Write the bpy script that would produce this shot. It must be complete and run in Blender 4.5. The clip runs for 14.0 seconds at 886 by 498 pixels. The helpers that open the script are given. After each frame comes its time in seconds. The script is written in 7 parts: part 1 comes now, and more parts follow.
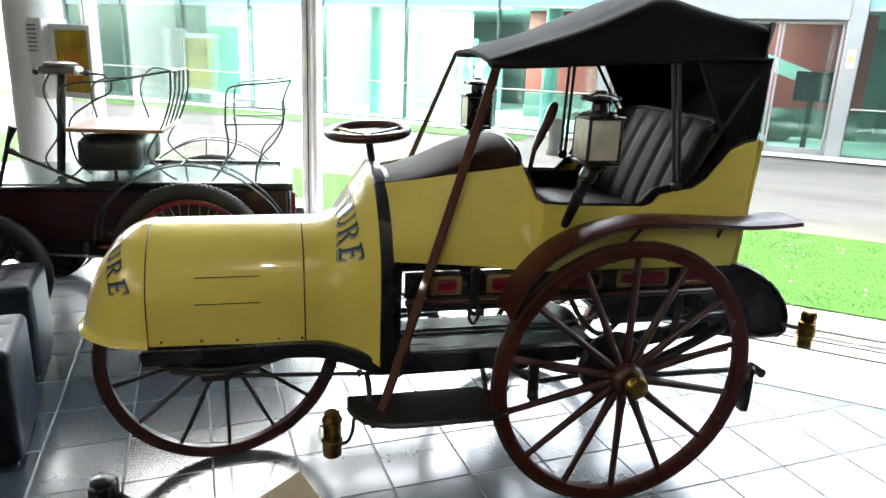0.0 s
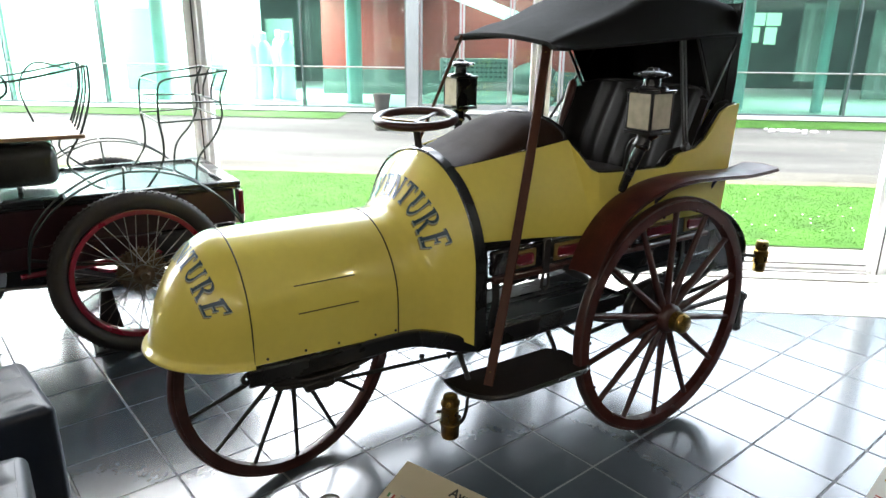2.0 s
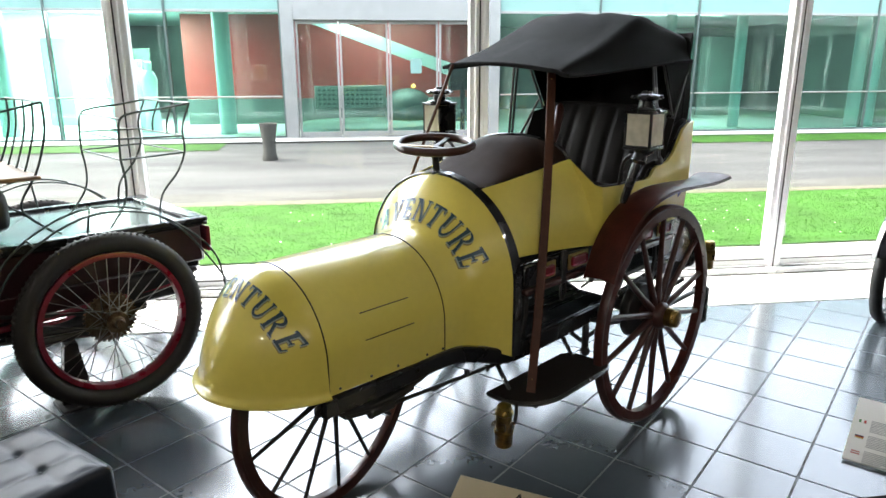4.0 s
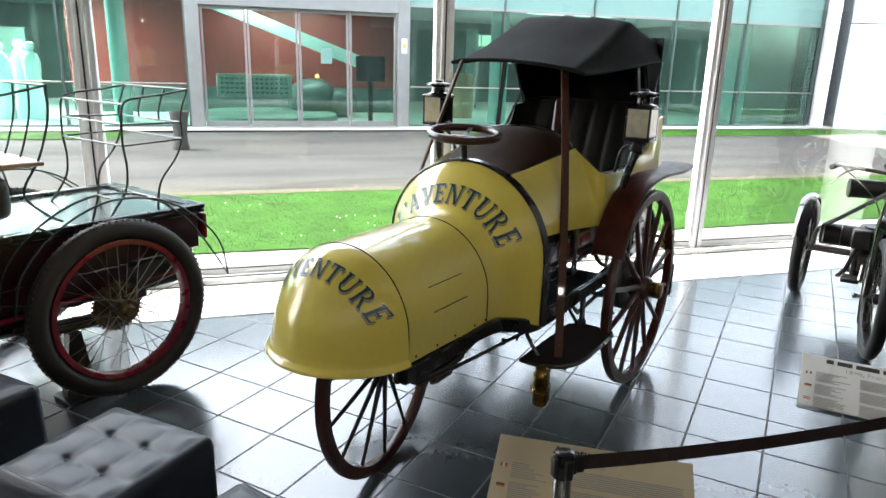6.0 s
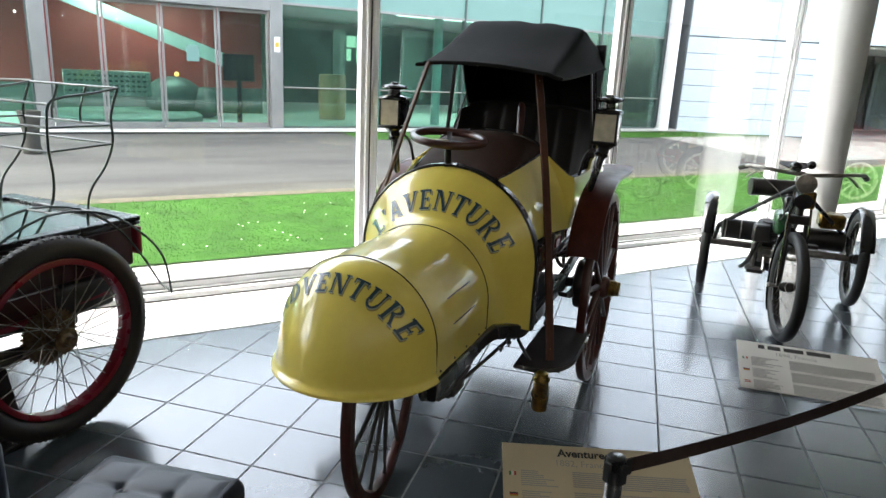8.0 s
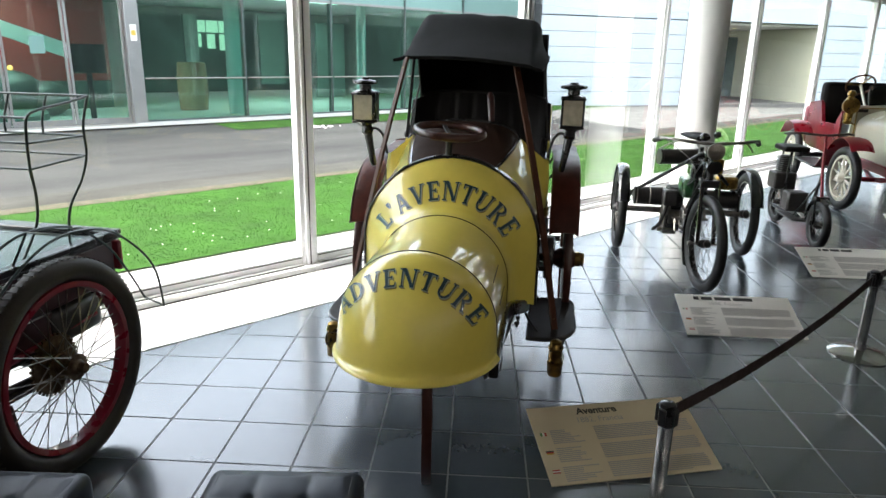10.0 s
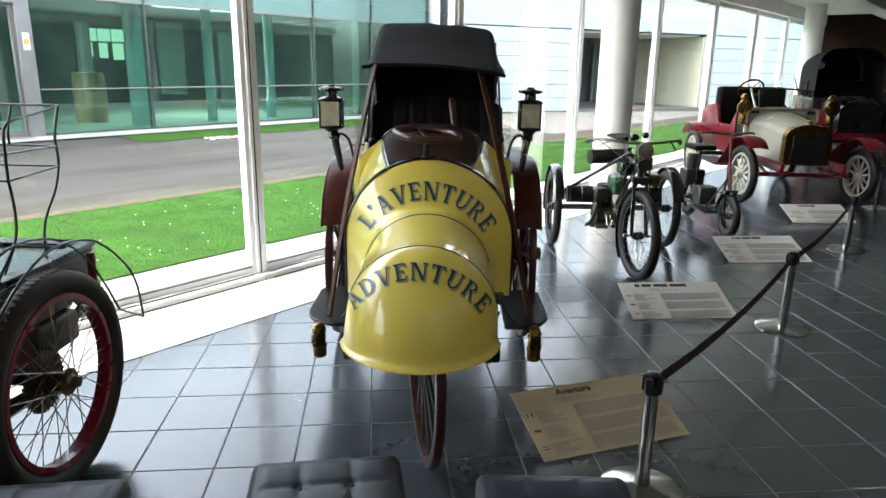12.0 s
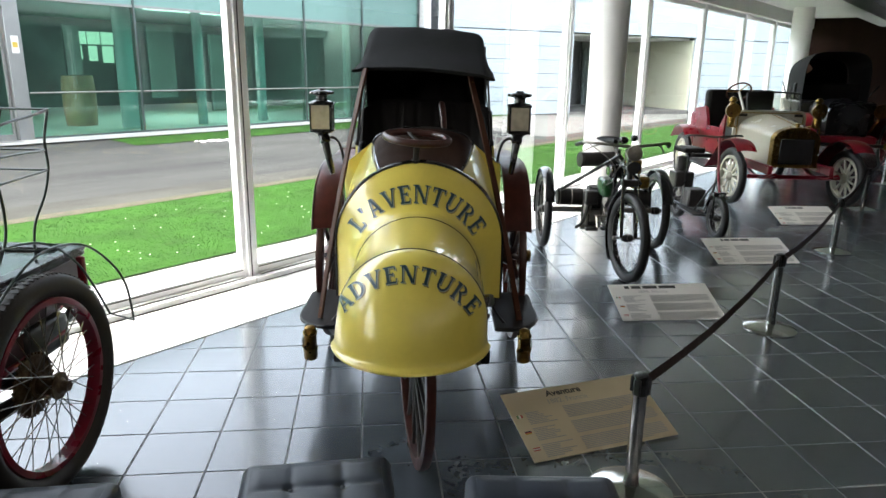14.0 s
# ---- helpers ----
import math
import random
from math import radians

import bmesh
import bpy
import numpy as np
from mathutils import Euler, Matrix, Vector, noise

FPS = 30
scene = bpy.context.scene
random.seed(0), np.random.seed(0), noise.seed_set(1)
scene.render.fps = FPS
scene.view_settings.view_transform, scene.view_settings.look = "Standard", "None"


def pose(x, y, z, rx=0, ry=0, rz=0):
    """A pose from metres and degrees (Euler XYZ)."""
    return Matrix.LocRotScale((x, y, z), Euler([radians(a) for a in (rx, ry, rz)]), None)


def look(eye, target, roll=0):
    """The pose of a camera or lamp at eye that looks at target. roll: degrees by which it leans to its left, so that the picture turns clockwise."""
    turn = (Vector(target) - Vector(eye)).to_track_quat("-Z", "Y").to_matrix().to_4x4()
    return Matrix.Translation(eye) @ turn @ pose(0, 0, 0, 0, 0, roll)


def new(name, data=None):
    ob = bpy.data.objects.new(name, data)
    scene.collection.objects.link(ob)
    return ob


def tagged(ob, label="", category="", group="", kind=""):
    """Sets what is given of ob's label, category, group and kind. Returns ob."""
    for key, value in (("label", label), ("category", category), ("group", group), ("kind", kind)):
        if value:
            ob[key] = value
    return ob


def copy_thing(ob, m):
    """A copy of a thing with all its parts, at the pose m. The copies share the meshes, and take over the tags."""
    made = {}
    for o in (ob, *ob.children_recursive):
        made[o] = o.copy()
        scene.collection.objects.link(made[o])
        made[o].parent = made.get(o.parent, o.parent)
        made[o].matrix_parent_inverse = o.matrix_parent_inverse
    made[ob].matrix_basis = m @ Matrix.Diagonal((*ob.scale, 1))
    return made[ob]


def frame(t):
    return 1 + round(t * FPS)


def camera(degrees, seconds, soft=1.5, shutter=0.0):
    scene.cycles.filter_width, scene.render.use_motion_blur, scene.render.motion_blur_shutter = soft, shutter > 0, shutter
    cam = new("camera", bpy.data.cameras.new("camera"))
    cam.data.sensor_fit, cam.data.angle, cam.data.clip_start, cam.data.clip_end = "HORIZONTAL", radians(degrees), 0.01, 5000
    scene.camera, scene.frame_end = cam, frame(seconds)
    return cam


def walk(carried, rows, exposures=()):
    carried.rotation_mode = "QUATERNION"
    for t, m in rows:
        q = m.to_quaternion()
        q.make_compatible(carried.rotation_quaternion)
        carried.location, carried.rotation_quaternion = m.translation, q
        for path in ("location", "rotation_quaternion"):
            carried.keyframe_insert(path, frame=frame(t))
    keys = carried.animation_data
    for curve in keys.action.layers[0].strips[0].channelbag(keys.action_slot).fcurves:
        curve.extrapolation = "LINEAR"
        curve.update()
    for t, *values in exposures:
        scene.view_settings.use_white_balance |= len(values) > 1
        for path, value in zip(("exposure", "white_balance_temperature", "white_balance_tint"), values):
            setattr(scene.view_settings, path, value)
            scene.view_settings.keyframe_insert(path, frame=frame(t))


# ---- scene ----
cam = camera(66.7, 14.0)
PATH = [
    (0, (-0.304, -3.193, 1.48), (0.376, -1.392, 0.938), 2.5),
    (0.5, (-0.603, -3.115, 1.477), (0.259, -1.399, 0.919), 3.0),
    (1, (-0.791, -2.982, 1.469), (0.216, -1.375, 0.834), 3.0),
    (1.5, (-0.952, -2.818, 1.484), (0.136, -1.258, 0.866), 1.2),
    (2, (-1.195, -2.773, 1.493), (0.03, -1.308, 0.899), 0.6),
    (2.5, (-1.356, -2.722, 1.509), (-0.048, -1.328, 0.921), 0.5),
    (3, (-1.461, -2.58, 1.492), (-0.056, -1.267, 0.944), 0.4),
    (3.2, (-1.493, -2.533, 1.502), (-0.065, -1.24, 0.964), 0.1),
    (5.3, (-1.985, -2.22, 1.497), (-0.34, -1.213, 0.969), 1.2),
    (5.5, (-2.014, -2.171, 1.499), (-0.36, -1.18, 0.968), 1.4),
    (6, (-2.165, -2.054, 1.506), (-0.46, -1.159, 0.966), 1.6),
    (6.5, (-2.291, -1.946, 1.502), (-0.535, -1.156, 0.961), 2.0),
    (7, (-2.286, -1.781, 1.489), (-0.474, -1.133, 0.943), 2.9),
    (7.5, (-2.252, -1.65, 1.496), (-0.412, -1.07, 0.969), 2.4),
    (8, (-2.282, -1.546, 1.49), (-0.418, -1.041, 0.97), 2.9),
    (8.2, (-2.329, -1.501, 1.472), (-0.453, -1.032, 0.963), 2.8),
    (10.3, (-2.565, -0.855, 1.539), (-0.642, -0.837, 0.988), 0.9),
    (10.5, (-2.609, -0.782, 1.523), (-0.683, -0.812, 0.985), 0.7),
    (11, (-2.64, -0.673, 1.525), (-0.718, -0.799, 0.988), 1.2),
    (11.5, (-2.633, -0.65, 1.518), (-0.712, -0.811, 0.985), 0.9),
    (12, (-2.649, -0.639, 1.522), (-0.731, -0.83, 0.99), 1.0),
    (12.5, (-2.662, -0.636, 1.528), (-0.746, -0.859, 1.0), 1.5),
    (13, (-2.663, -0.634, 1.522), (-0.745, -0.86, 1.002), 1.4),
    (13.5, (-2.667, -0.638, 1.52), (-0.749, -0.869, 1.003), 1.4),
    (14, (-2.666, -0.645, 1.527), (-0.748, -0.86, 1.003), 1.0),
]
EXPOSURE = [(0.0, 3.28), (3.0, 3.14), (5.5, 2.78), (8.0, 2.46), (10.5, 2.32), (14.0, 2.36)]
walk(cam, [(t, look(eye, target, roll)) for t, eye, target, roll in PATH], EXPOSURE)

# ---- daylight, exposure ----
world = bpy.data.worlds.new("overcast_sky")
scene.world = world
world.use_nodes = True
wn = world.node_tree
sky = wn.nodes.new("ShaderNodeTexSky")
sky.sky_type = "NISHITA"
sky.sun_disc = False
sky.sun_elevation, sky.sun_rotation = radians(56), radians(-20)
sky.air_density, sky.dust_density, sky.ozone_density = 1.0, 4.0, 0.6
cloud = wn.nodes.new("ShaderNodeHueSaturation")
cloud.inputs["Saturation"].default_value, cloud.inputs["Value"].default_value = 0.45, 2.0
wn.links.new(sky.outputs[0], cloud.inputs["Color"])
wn.links.new(cloud.outputs[0], wn.nodes["Background"].inputs[0])
wn.nodes["Background"].inputs[1].default_value = 0.15

sun_data = bpy.data.lights.new("sun", "SUN")
sun_data.energy, sun_data.angle, sun_data.color = 0.6, radians(16), (1.0, 0.96, 0.90)
sun = new("sun", sun_data)
sun.matrix_world = look((-2.3, 6.2, 10), (0, 0, 0))


# ---- materials ----
def material(name, color, rough=0.5, metal=0.0, second=None, scale=8.0, fine=90.0, vary=0.25, bump=0.1, coat=0.0, spec=0.5, stretch=(1, 1, 1), rough_vary=0.12, per_piece=0.0, sheen=0.0, coat_rough=0.03, world_grain=False):
    """A surface with variation at two scales: broad stains and fine grain, in colour, gloss and relief."""
    m = bpy.data.materials.new(name)
    m.use_nodes = True
    t = m.node_tree
    b = t.nodes["Principled BSDF"]
    co = t.nodes.new("ShaderNodeTexCoord")
    mp = t.nodes.new("ShaderNodeMapping")
    mp.inputs["Scale"].default_value = stretch
    geo = t.nodes.new("ShaderNodeNewGeometry")
    t.links.new(geo.outputs["Position"] if world_grain else co.outputs["Object"], mp.inputs[0])
    broad, grain = t.nodes.new("ShaderNodeTexNoise"), t.nodes.new("ShaderNodeTexNoise")
    broad.inputs["Scale"].default_value, broad.inputs["Detail"].default_value = scale, 0 if world_grain else 6
    grain.inputs["Scale"].default_value, grain.inputs["Detail"].default_value = fine, 4
    for n in (broad, grain):
        t.links.new(mp.outputs[0], n.inputs["Vector"])
    second = second or tuple(c * (1 - vary) for c in color)
    mix = t.nodes.new("ShaderNodeMix")
    mix.data_type = "RGBA"
    mix.inputs[6].default_value, mix.inputs[7].default_value = (*color, 1), (*second, 1)
    ramp = t.nodes.new("ShaderNodeMapRange")
    ramp.inputs[1].default_value, ramp.inputs[2].default_value = 0.35, 0.7
    t.links.new(broad.outputs[0], ramp.inputs[0])
    t.links.new(ramp.outputs[0], mix.inputs[0])
    grainy = t.nodes.new("ShaderNodeMix")
    grainy.data_type, grainy.blend_type = "RGBA", "MULTIPLY"
    grainy.inputs[0].default_value = min(1.0, vary * 1.6)
    t.links.new(mix.outputs[2], grainy.inputs[6])
    t.links.new(grain.outputs[0], grainy.inputs[7])
    out = grainy.outputs[2]
    if per_piece:
        info = t.nodes.new("ShaderNodeObjectInfo")
        hsv = t.nodes.new("ShaderNodeHueSaturation")
        pm = t.nodes.new("ShaderNodeMapRange")
        pm.inputs[3].default_value, pm.inputs[4].default_value = 1 - per_piece, 1 + per_piece
        t.links.new(info.outputs["Random"], pm.inputs[0])
        t.links.new(pm.outputs[0], hsv.inputs["Value"])
        t.links.new(out, hsv.inputs["Color"])
        out = hsv.outputs[0]
    t.links.new(out, b.inputs["Base Color"])
    rr = t.nodes.new("ShaderNodeMapRange")
    rr.inputs[3].default_value, rr.inputs[4].default_value = max(0.02, rough - rough_vary), min(1.0, rough + rough_vary)
    t.links.new(broad.outputs[0], rr.inputs[0])
    t.links.new(rr.outputs[0], b.inputs["Roughness"])
    b.inputs["Metallic"].default_value = metal
    b.inputs["Specular IOR Level"].default_value = spec
    b.inputs["Coat Weight"].default_value, b.inputs["Coat Roughness"].default_value = coat, coat_rough
    b.inputs["Sheen Weight"].default_value = sheen
    if bump:
        bp = t.nodes.new("ShaderNodeBump")
        bp.inputs["Strength"].default_value, bp.inputs["Distance"].default_value = bump, 0.004
        t.links.new(grain.outputs[0], bp.inputs["Height"])
        t.links.new(bp.outputs[0], b.inputs["Normal"])
    return m


def glass(name, tint=(1, 1, 1), gloss=0.02, amount=1.0, haze=0.0):
    """A clear pane: straight-through tinted light, and a mirror-like gloss that grows at grazing angles; haze mixes in
    a flat veil of glare.
    """
    m = bpy.data.materials.new(name)
    m.use_nodes = True
    t = m.node_tree
    t.nodes.remove(t.nodes["Principled BSDF"])
    clear, shine, fres, mix = (t.nodes.new("ShaderNode" + k) for k in ("BsdfTransparent", "BsdfGlossy", "Fresnel", "MixShader"))
    clear.inputs[0].default_value = (*tint, 1)
    shine.inputs["Roughness"].default_value = gloss
    fres.inputs[0].default_value = 1.45
    cut = t.nodes.new("ShaderNodeMath")
    cut.operation = "MULTIPLY"
    cut.inputs[1].default_value = amount
    t.links.new(fres.outputs[0], cut.inputs[0])
    t.links.new(cut.outputs[0], mix.inputs[0])
    t.links.new(clear.outputs[0], mix.inputs[1])
    t.links.new(shine.outputs[0], mix.inputs[2])
    # pale diffuse share paints a veil of glare over the pane
    film, veil = t.nodes.new("ShaderNodeBsdfDiffuse"), t.nodes.new("ShaderNodeMixShader")
    film.inputs[0].default_value, veil.inputs[0].default_value = (0.55, 0.66, 0.62, 1), haze
    t.links.new(mix.outputs[0], veil.inputs[1])
    t.links.new(film.outputs[0], veil.inputs[2])
    t.links.new(veil.outputs[0], t.nodes["Material Output"].inputs[0])
    return m


def glowing(name, color, strength):
    m = bpy.data.materials.new(name)
    m.use_nodes = True
    b = m.node_tree.nodes["Principled BSDF"]
    b.inputs["Base Color"].default_value = (*color, 1)
    b.inputs["Emission Color"].default_value, b.inputs["Emission Strength"].default_value = (*color, 1), strength
    return m


YELLOW = material("yellow_enamel", (0.80, 0.66, 0.125), 0.30, second=(0.77, 0.63, 0.115), scale=3, fine=40, vary=0.06, bump=0.015, coat=0.9, rough_vary=0.05)
NAVY = material("navy_signwriting", (0.020, 0.060, 0.085), 0.35, vary=0.15, bump=0.02, coat=0.3)
EDGING = material("pale_blue_letter_edging", (0.30, 0.36, 0.30), 0.35, vary=0.1, bump=0)
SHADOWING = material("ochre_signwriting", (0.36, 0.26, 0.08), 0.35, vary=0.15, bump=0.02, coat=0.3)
LINE = material("black_coachline", (0.02, 0.018, 0.015), 0.35, vary=0.1, bump=0)
SILLGOLD = material("dull_gold_coachline", (0.30, 0.20, 0.06), 0.4, vary=0.2, bump=0.02)
MAHOGANY = material("varnished_mahogany", (0.098, 0.023, 0.015), 0.42, second=(0.058, 0.014, 0.010), scale=14, fine=160, vary=0.35, bump=0.06, coat=0.04, spec=0.18, stretch=(1, 1, 1))
SPOKEWOOD = material("dark_spoke_wood", (0.075, 0.02, 0.013), 0.36, second=(0.04, 0.012, 0.009), scale=14, fine=160, vary=0.3, bump=0.05, coat=0.3)
OAK = material("brown_varnished_ash", (0.090, 0.026, 0.009), 0.5, second=(0.058, 0.016, 0.006), scale=9, fine=140, vary=0.3, bump=0.08, coat=0.05, spec=0.25)
BLACK = material("black_lacquer", (0.012, 0.012, 0.013), 0.28, scale=6, fine=120, vary=0.25, bump=0.03, coat=0.4)
GLOSSBLACK = material("glossy_black_enamel", (0.008, 0.008, 0.010), 0.14, scale=6, fine=120, vary=0.2, bump=0.02, coat=1.0, rough_vary=0.04)
STEPWOOD = material("worn_black_step_board", (0.015, 0.011, 0.010), 0.55, second=(0.022, 0.016, 0.013), scale=9, fine=120, vary=0.3, bump=0.08, stretch=(0.4, 3, 3), spec=0.2)
IRON = material("black_painted_iron", (0.018, 0.017, 0.017), 0.42, second=(0.03, 0.026, 0.023), scale=18, fine=200, vary=0.35, bump=0.12)
BOARD = material("worn_black_floorboard", (0.030, 0.037, 0.048), 0.30, second=(0.021, 0.025, 0.031), scale=10, fine=150, vary=0.4, bump=0.10, stretch=(0.3, 3, 3), coat=0.7, coat_rough=0.22)
HIDE = material("black_buttoned_leather", (0.010, 0.009, 0.0085), 0.5, second=(0.013, 0.011, 0.010), scale=12, fine=220, vary=0.3, bump=0.15, spec=0.08)
APRON = material("dark_brown_leather", (0.040, 0.021, 0.014), 0.66, second=(0.030, 0.016, 0.011), scale=9, fine=220, vary=0.25, bump=0.2, spec=0.10)
CLOTH = material("black_canvas_hood", (0.0075, 0.0073, 0.0070), 0.8, second=(0.011, 0.0105, 0.0095), scale=5, fine=600, vary=0.3, bump=0.3, spec=0.12)
BRASS = material("aged_brass", (0.48, 0.30, 0.08), 0.30, metal=1.0, second=(0.20, 0.12, 0.04), scale=30, fine=160, vary=0.35, bump=0.08)
CHROME = material("polished_steel", (0.72, 0.71, 0.69), 0.14, metal=1.0, scale=12, fine=120, vary=0.1, bump=0.02)
NICKEL = material("dull_nickel", (0.42, 0.40, 0.37), 0.32, metal=1.0, second=(0.28, 0.25, 0.22), scale=25, fine=140, vary=0.3, bump=0.06)
RUSTY = material("rust_stained_nickel", (0.26, 0.19, 0.12), 0.42, metal=0.8, second=(0.13, 0.07, 0.04), scale=40, fine=180, vary=0.4, bump=0.15)
RUBBER = material("old_tyre_rubber", (0.024, 0.020, 0.018), 0.62, second=(0.034, 0.028, 0.024), scale=14, fine=180, vary=0.3, bump=0.2)
DARKRUBBER = material("black_tyre_rubber", (0.010, 0.010, 0.011), 0.55, scale=14, fine=180, vary=0.3, bump=0.15)
CRIMSON = material("crimson_paint", (0.26, 0.010, 0.030), 0.3, second=(0.17, 0.008, 0.020), scale=8, fine=120, vary=0.2, bump=0.04, coat=0.5)
DARKCRIMSON = material("dark_crimson_frame_paint", (0.034, 0.004, 0.006), 0.35, second=(0.020, 0.003, 0.004), scale=8, fine=120, vary=0.2, bump=0.04, coat=0.3)
CARRED = material("deep_red_coachwork", (0.19, 0.007, 0.017), 0.30, scale=6, fine=100, vary=0.15, bump=0.03, coat=0.25, spec=0.3)
CREAM = material("cream_coachwork", (0.52, 0.49, 0.40), 0.25, scale=4, fine=80, vary=0.08, bump=0.02, coat=0.6)
GREENIRON = material("dark_green_iron_rod", (0.016, 0.035, 0.03), 0.35, scale=30, fine=160, vary=0.25, bump=0.05, coat=0.3)
GREENPAINT = material("green_tank_enamel", (0.022, 0.085, 0.028), 0.3, vary=0.15, bump=0.03, coat=0.5)
BENCHWOOD = material("pale_varnished_plank", (0.40, 0.22, 0.11), 0.35, second=(0.30, 0.15, 0.07), scale=5, fine=120, vary=0.25, bump=0.06, stretch=(1, 6, 6))
TANKGREY = material("dark_painted_tank", (0.02, 0.02, 0.019), 0.35, second=(0.04, 0.037, 0.032), scale=9, fine=120, vary=0.3, bump=0.05, coat=0.2)
VINYL = material("black_leatherette", (0.012, 0.0175, 0.030), 0.40, second=(0.015, 0.022, 0.036), scale=9, fine=260, vary=0.2, bump=0.14, rough_vary=0.07, spec=0.42)
BELT = material("brown_barrier_webbing", (0.045, 0.026, 0.022), 0.7, scale=30, fine=500, vary=0.3, bump=0.3)
PLASTIC = material("black_plastic", (0.015, 0.015, 0.016), 0.4, vary=0.15, bump=0.05)
CARD = material("white_display_board", (0.78, 0.76, 0.72), 0.45, second=(0.74, 0.72, 0.67), scale=3, fine=200, vary=0.04, bump=0.02)
# display card with warm lamplight put into its colour
WARMLITCARD = material("warm_lit_display_board", (0.66, 0.57, 0.40), 0.5, second=(0.62, 0.53, 0.37), scale=3, fine=200, vary=0.05, bump=0.02)
INK = material("dark_print", (0.035, 0.033, 0.032), 0.5, vary=0.1, bump=0)
GREYINK = material("grey_print", (0.42, 0.41, 0.40), 0.5, vary=0.1, bump=0)
FLAGRED = material("red_print", (0.5, 0.06, 0.05), 0.5, vary=0.1, bump=0)
FLAGGREEN = material("green_print", (0.08, 0.24, 0.08), 0.5, vary=0.1, bump=0)
FLAGGOLD = material("gold_print", (0.6, 0.42, 0.06), 0.5, vary=0.1, bump=0)
TILE = material("blue_grey_floor_tile", (0.056, 0.070, 0.084), 0.25, second=(0.046, 0.058, 0.070), scale=1.3, fine=45, vary=0.08, bump=0.0, per_piece=0.08, rough_vary=0.03, spec=0.75, coat=0.8, coat_rough=0.16, world_grain=True)
GROUT = material("pale_grey_grout", (0.18, 0.187, 0.195), 0.5, scale=12, fine=200, vary=0.25, bump=0.2)
MARBLE = material("white_stone_border", (0.80, 0.79, 0.77), 0.3, second=(0.72, 0.71, 0.69), scale=4, fine=50, vary=0.06, bump=0.02)
WHITEFRAME = material("white_window_aluminium", (0.87, 0.87, 0.88), 0.35, scale=4, fine=90, vary=0.04, bump=0.01)
GASKET = material("black_gasket", (0.015, 0.015, 0.016), 0.6, vary=0.2, bump=0)
PLASTER = material("white_plaster", (0.84, 0.83, 0.81), 0.8, second=(0.79, 0.78, 0.76), scale=2, fine=120, vary=0.06, bump=0.08)
CEILINGWHITE = material("white_ceiling_paint", (0.70, 0.70, 0.69), 0.85, scale=2, fine=120, vary=0.05, bump=0.05)
CEILINGGREY = material("grey_ceiling_for_less_bounce", (0.24, 0.235, 0.225), 0.85, scale=2, fine=120, vary=0.08, bump=0.05)
BROWNWALL = material("dark_brown_hall_panelling", (0.026, 0.013, 0.0085), 0.8, second=(0.016, 0.0085, 0.0065), scale=2.5, fine=60, vary=0.35, bump=0.08, stretch=(1, 1, 0.3), spec=0.06)
LAWN = material("lawn_soil_and_sward", (0.029, 0.100, 0.006), 0.9, second=(0.021, 0.062, 0.006), scale=2.2, fine=90, vary=0.2, bump=0.5, spec=0.2)
BLADES = material("grass_blades", (0.038, 0.120, 0.007), 0.9, second=(0.016, 0.052, 0.005), scale=4.5, fine=40, vary=0.3, bump=0, spec=0.05)
DRYGRASS = material("dry_grass_verge", (0.088, 0.070, 0.040), 0.9, second=(0.050, 0.058, 0.022), scale=9, fine=80, vary=0.3, bump=0.4)
ASPHALT = material("grey_concrete_drive", (0.064, 0.064, 0.060), 0.85, second=(0.034, 0.0345, 0.0345), scale=0.9, fine=55, vary=0.22, bump=0.2, spec=0.2, stretch=(0.25, 1.2, 1))
DRIVEEDGE = material("worn_drive_edging", (0.085, 0.083, 0.074), 0.9, second=(0.055, 0.054, 0.047), scale=1.6, fine=60, vary=0.25, bump=0.2, spec=0.1, stretch=(0.4, 1.4, 1))
FACADEBAR = material("dark_green_grey_facade_bar", (0.075, 0.105, 0.10), 0.4, metal=0.3, scale=6, fine=120, vary=0.12, bump=0.02)
KERB = material("pale_concrete", (0.38, 0.375, 0.355), 0.85, second=(0.31, 0.305, 0.29), scale=2.5, fine=70, vary=0.15, bump=0.15)
KERBGREY = material("grey_kerb_concrete", (0.20, 0.197, 0.185), 0.85, second=(0.15, 0.148, 0.14), scale=2.5, fine=70, vary=0.15, bump=0.15, spec=0.2)
DECKSHEEN = material("deck_plate_with_window_sheen", (0.26, 0.33, 0.32), 0.16, metal=0.5, second=(0.20, 0.26, 0.25), scale=5, fine=60, vary=0.12, bump=0.01)
PANE = glass("clear_window_glass", (0.97, 0.985, 0.975), 0.0, 0.32)
TEALPANE = glass("green_tinted_glass", (0.66, 0.90, 0.82), 0.0, 0.9, 0.014)
MILKGLASS = material("milky_lamp_glass", (0.66, 0.61, 0.48), 0.18, second=(0.50, 0.46, 0.36), scale=30, fine=120, vary=0.12, bump=0.02, coat=0.6)
LAMPGLASS = glass("lamp_glass", (0.92, 0.90, 0.84), 0.03, 1.0)
STEELGREY = material("brushed_aluminium", (0.27, 0.27, 0.265), 0.4, metal=0.4, scale=6, fine=120, vary=0.12, bump=0.03)
FROSTTEAL = material("pale_green_spandrel", (0.17, 0.29, 0.265), 0.3, scale=2, fine=60, vary=0.06, bump=0.0, coat=0.0, spec=0.3)
LOBBYFLOOR = material("pale_lobby_floor", (0.60, 0.63, 0.61), 0.35, scale=2, fine=40, vary=0.1, bump=0.02)
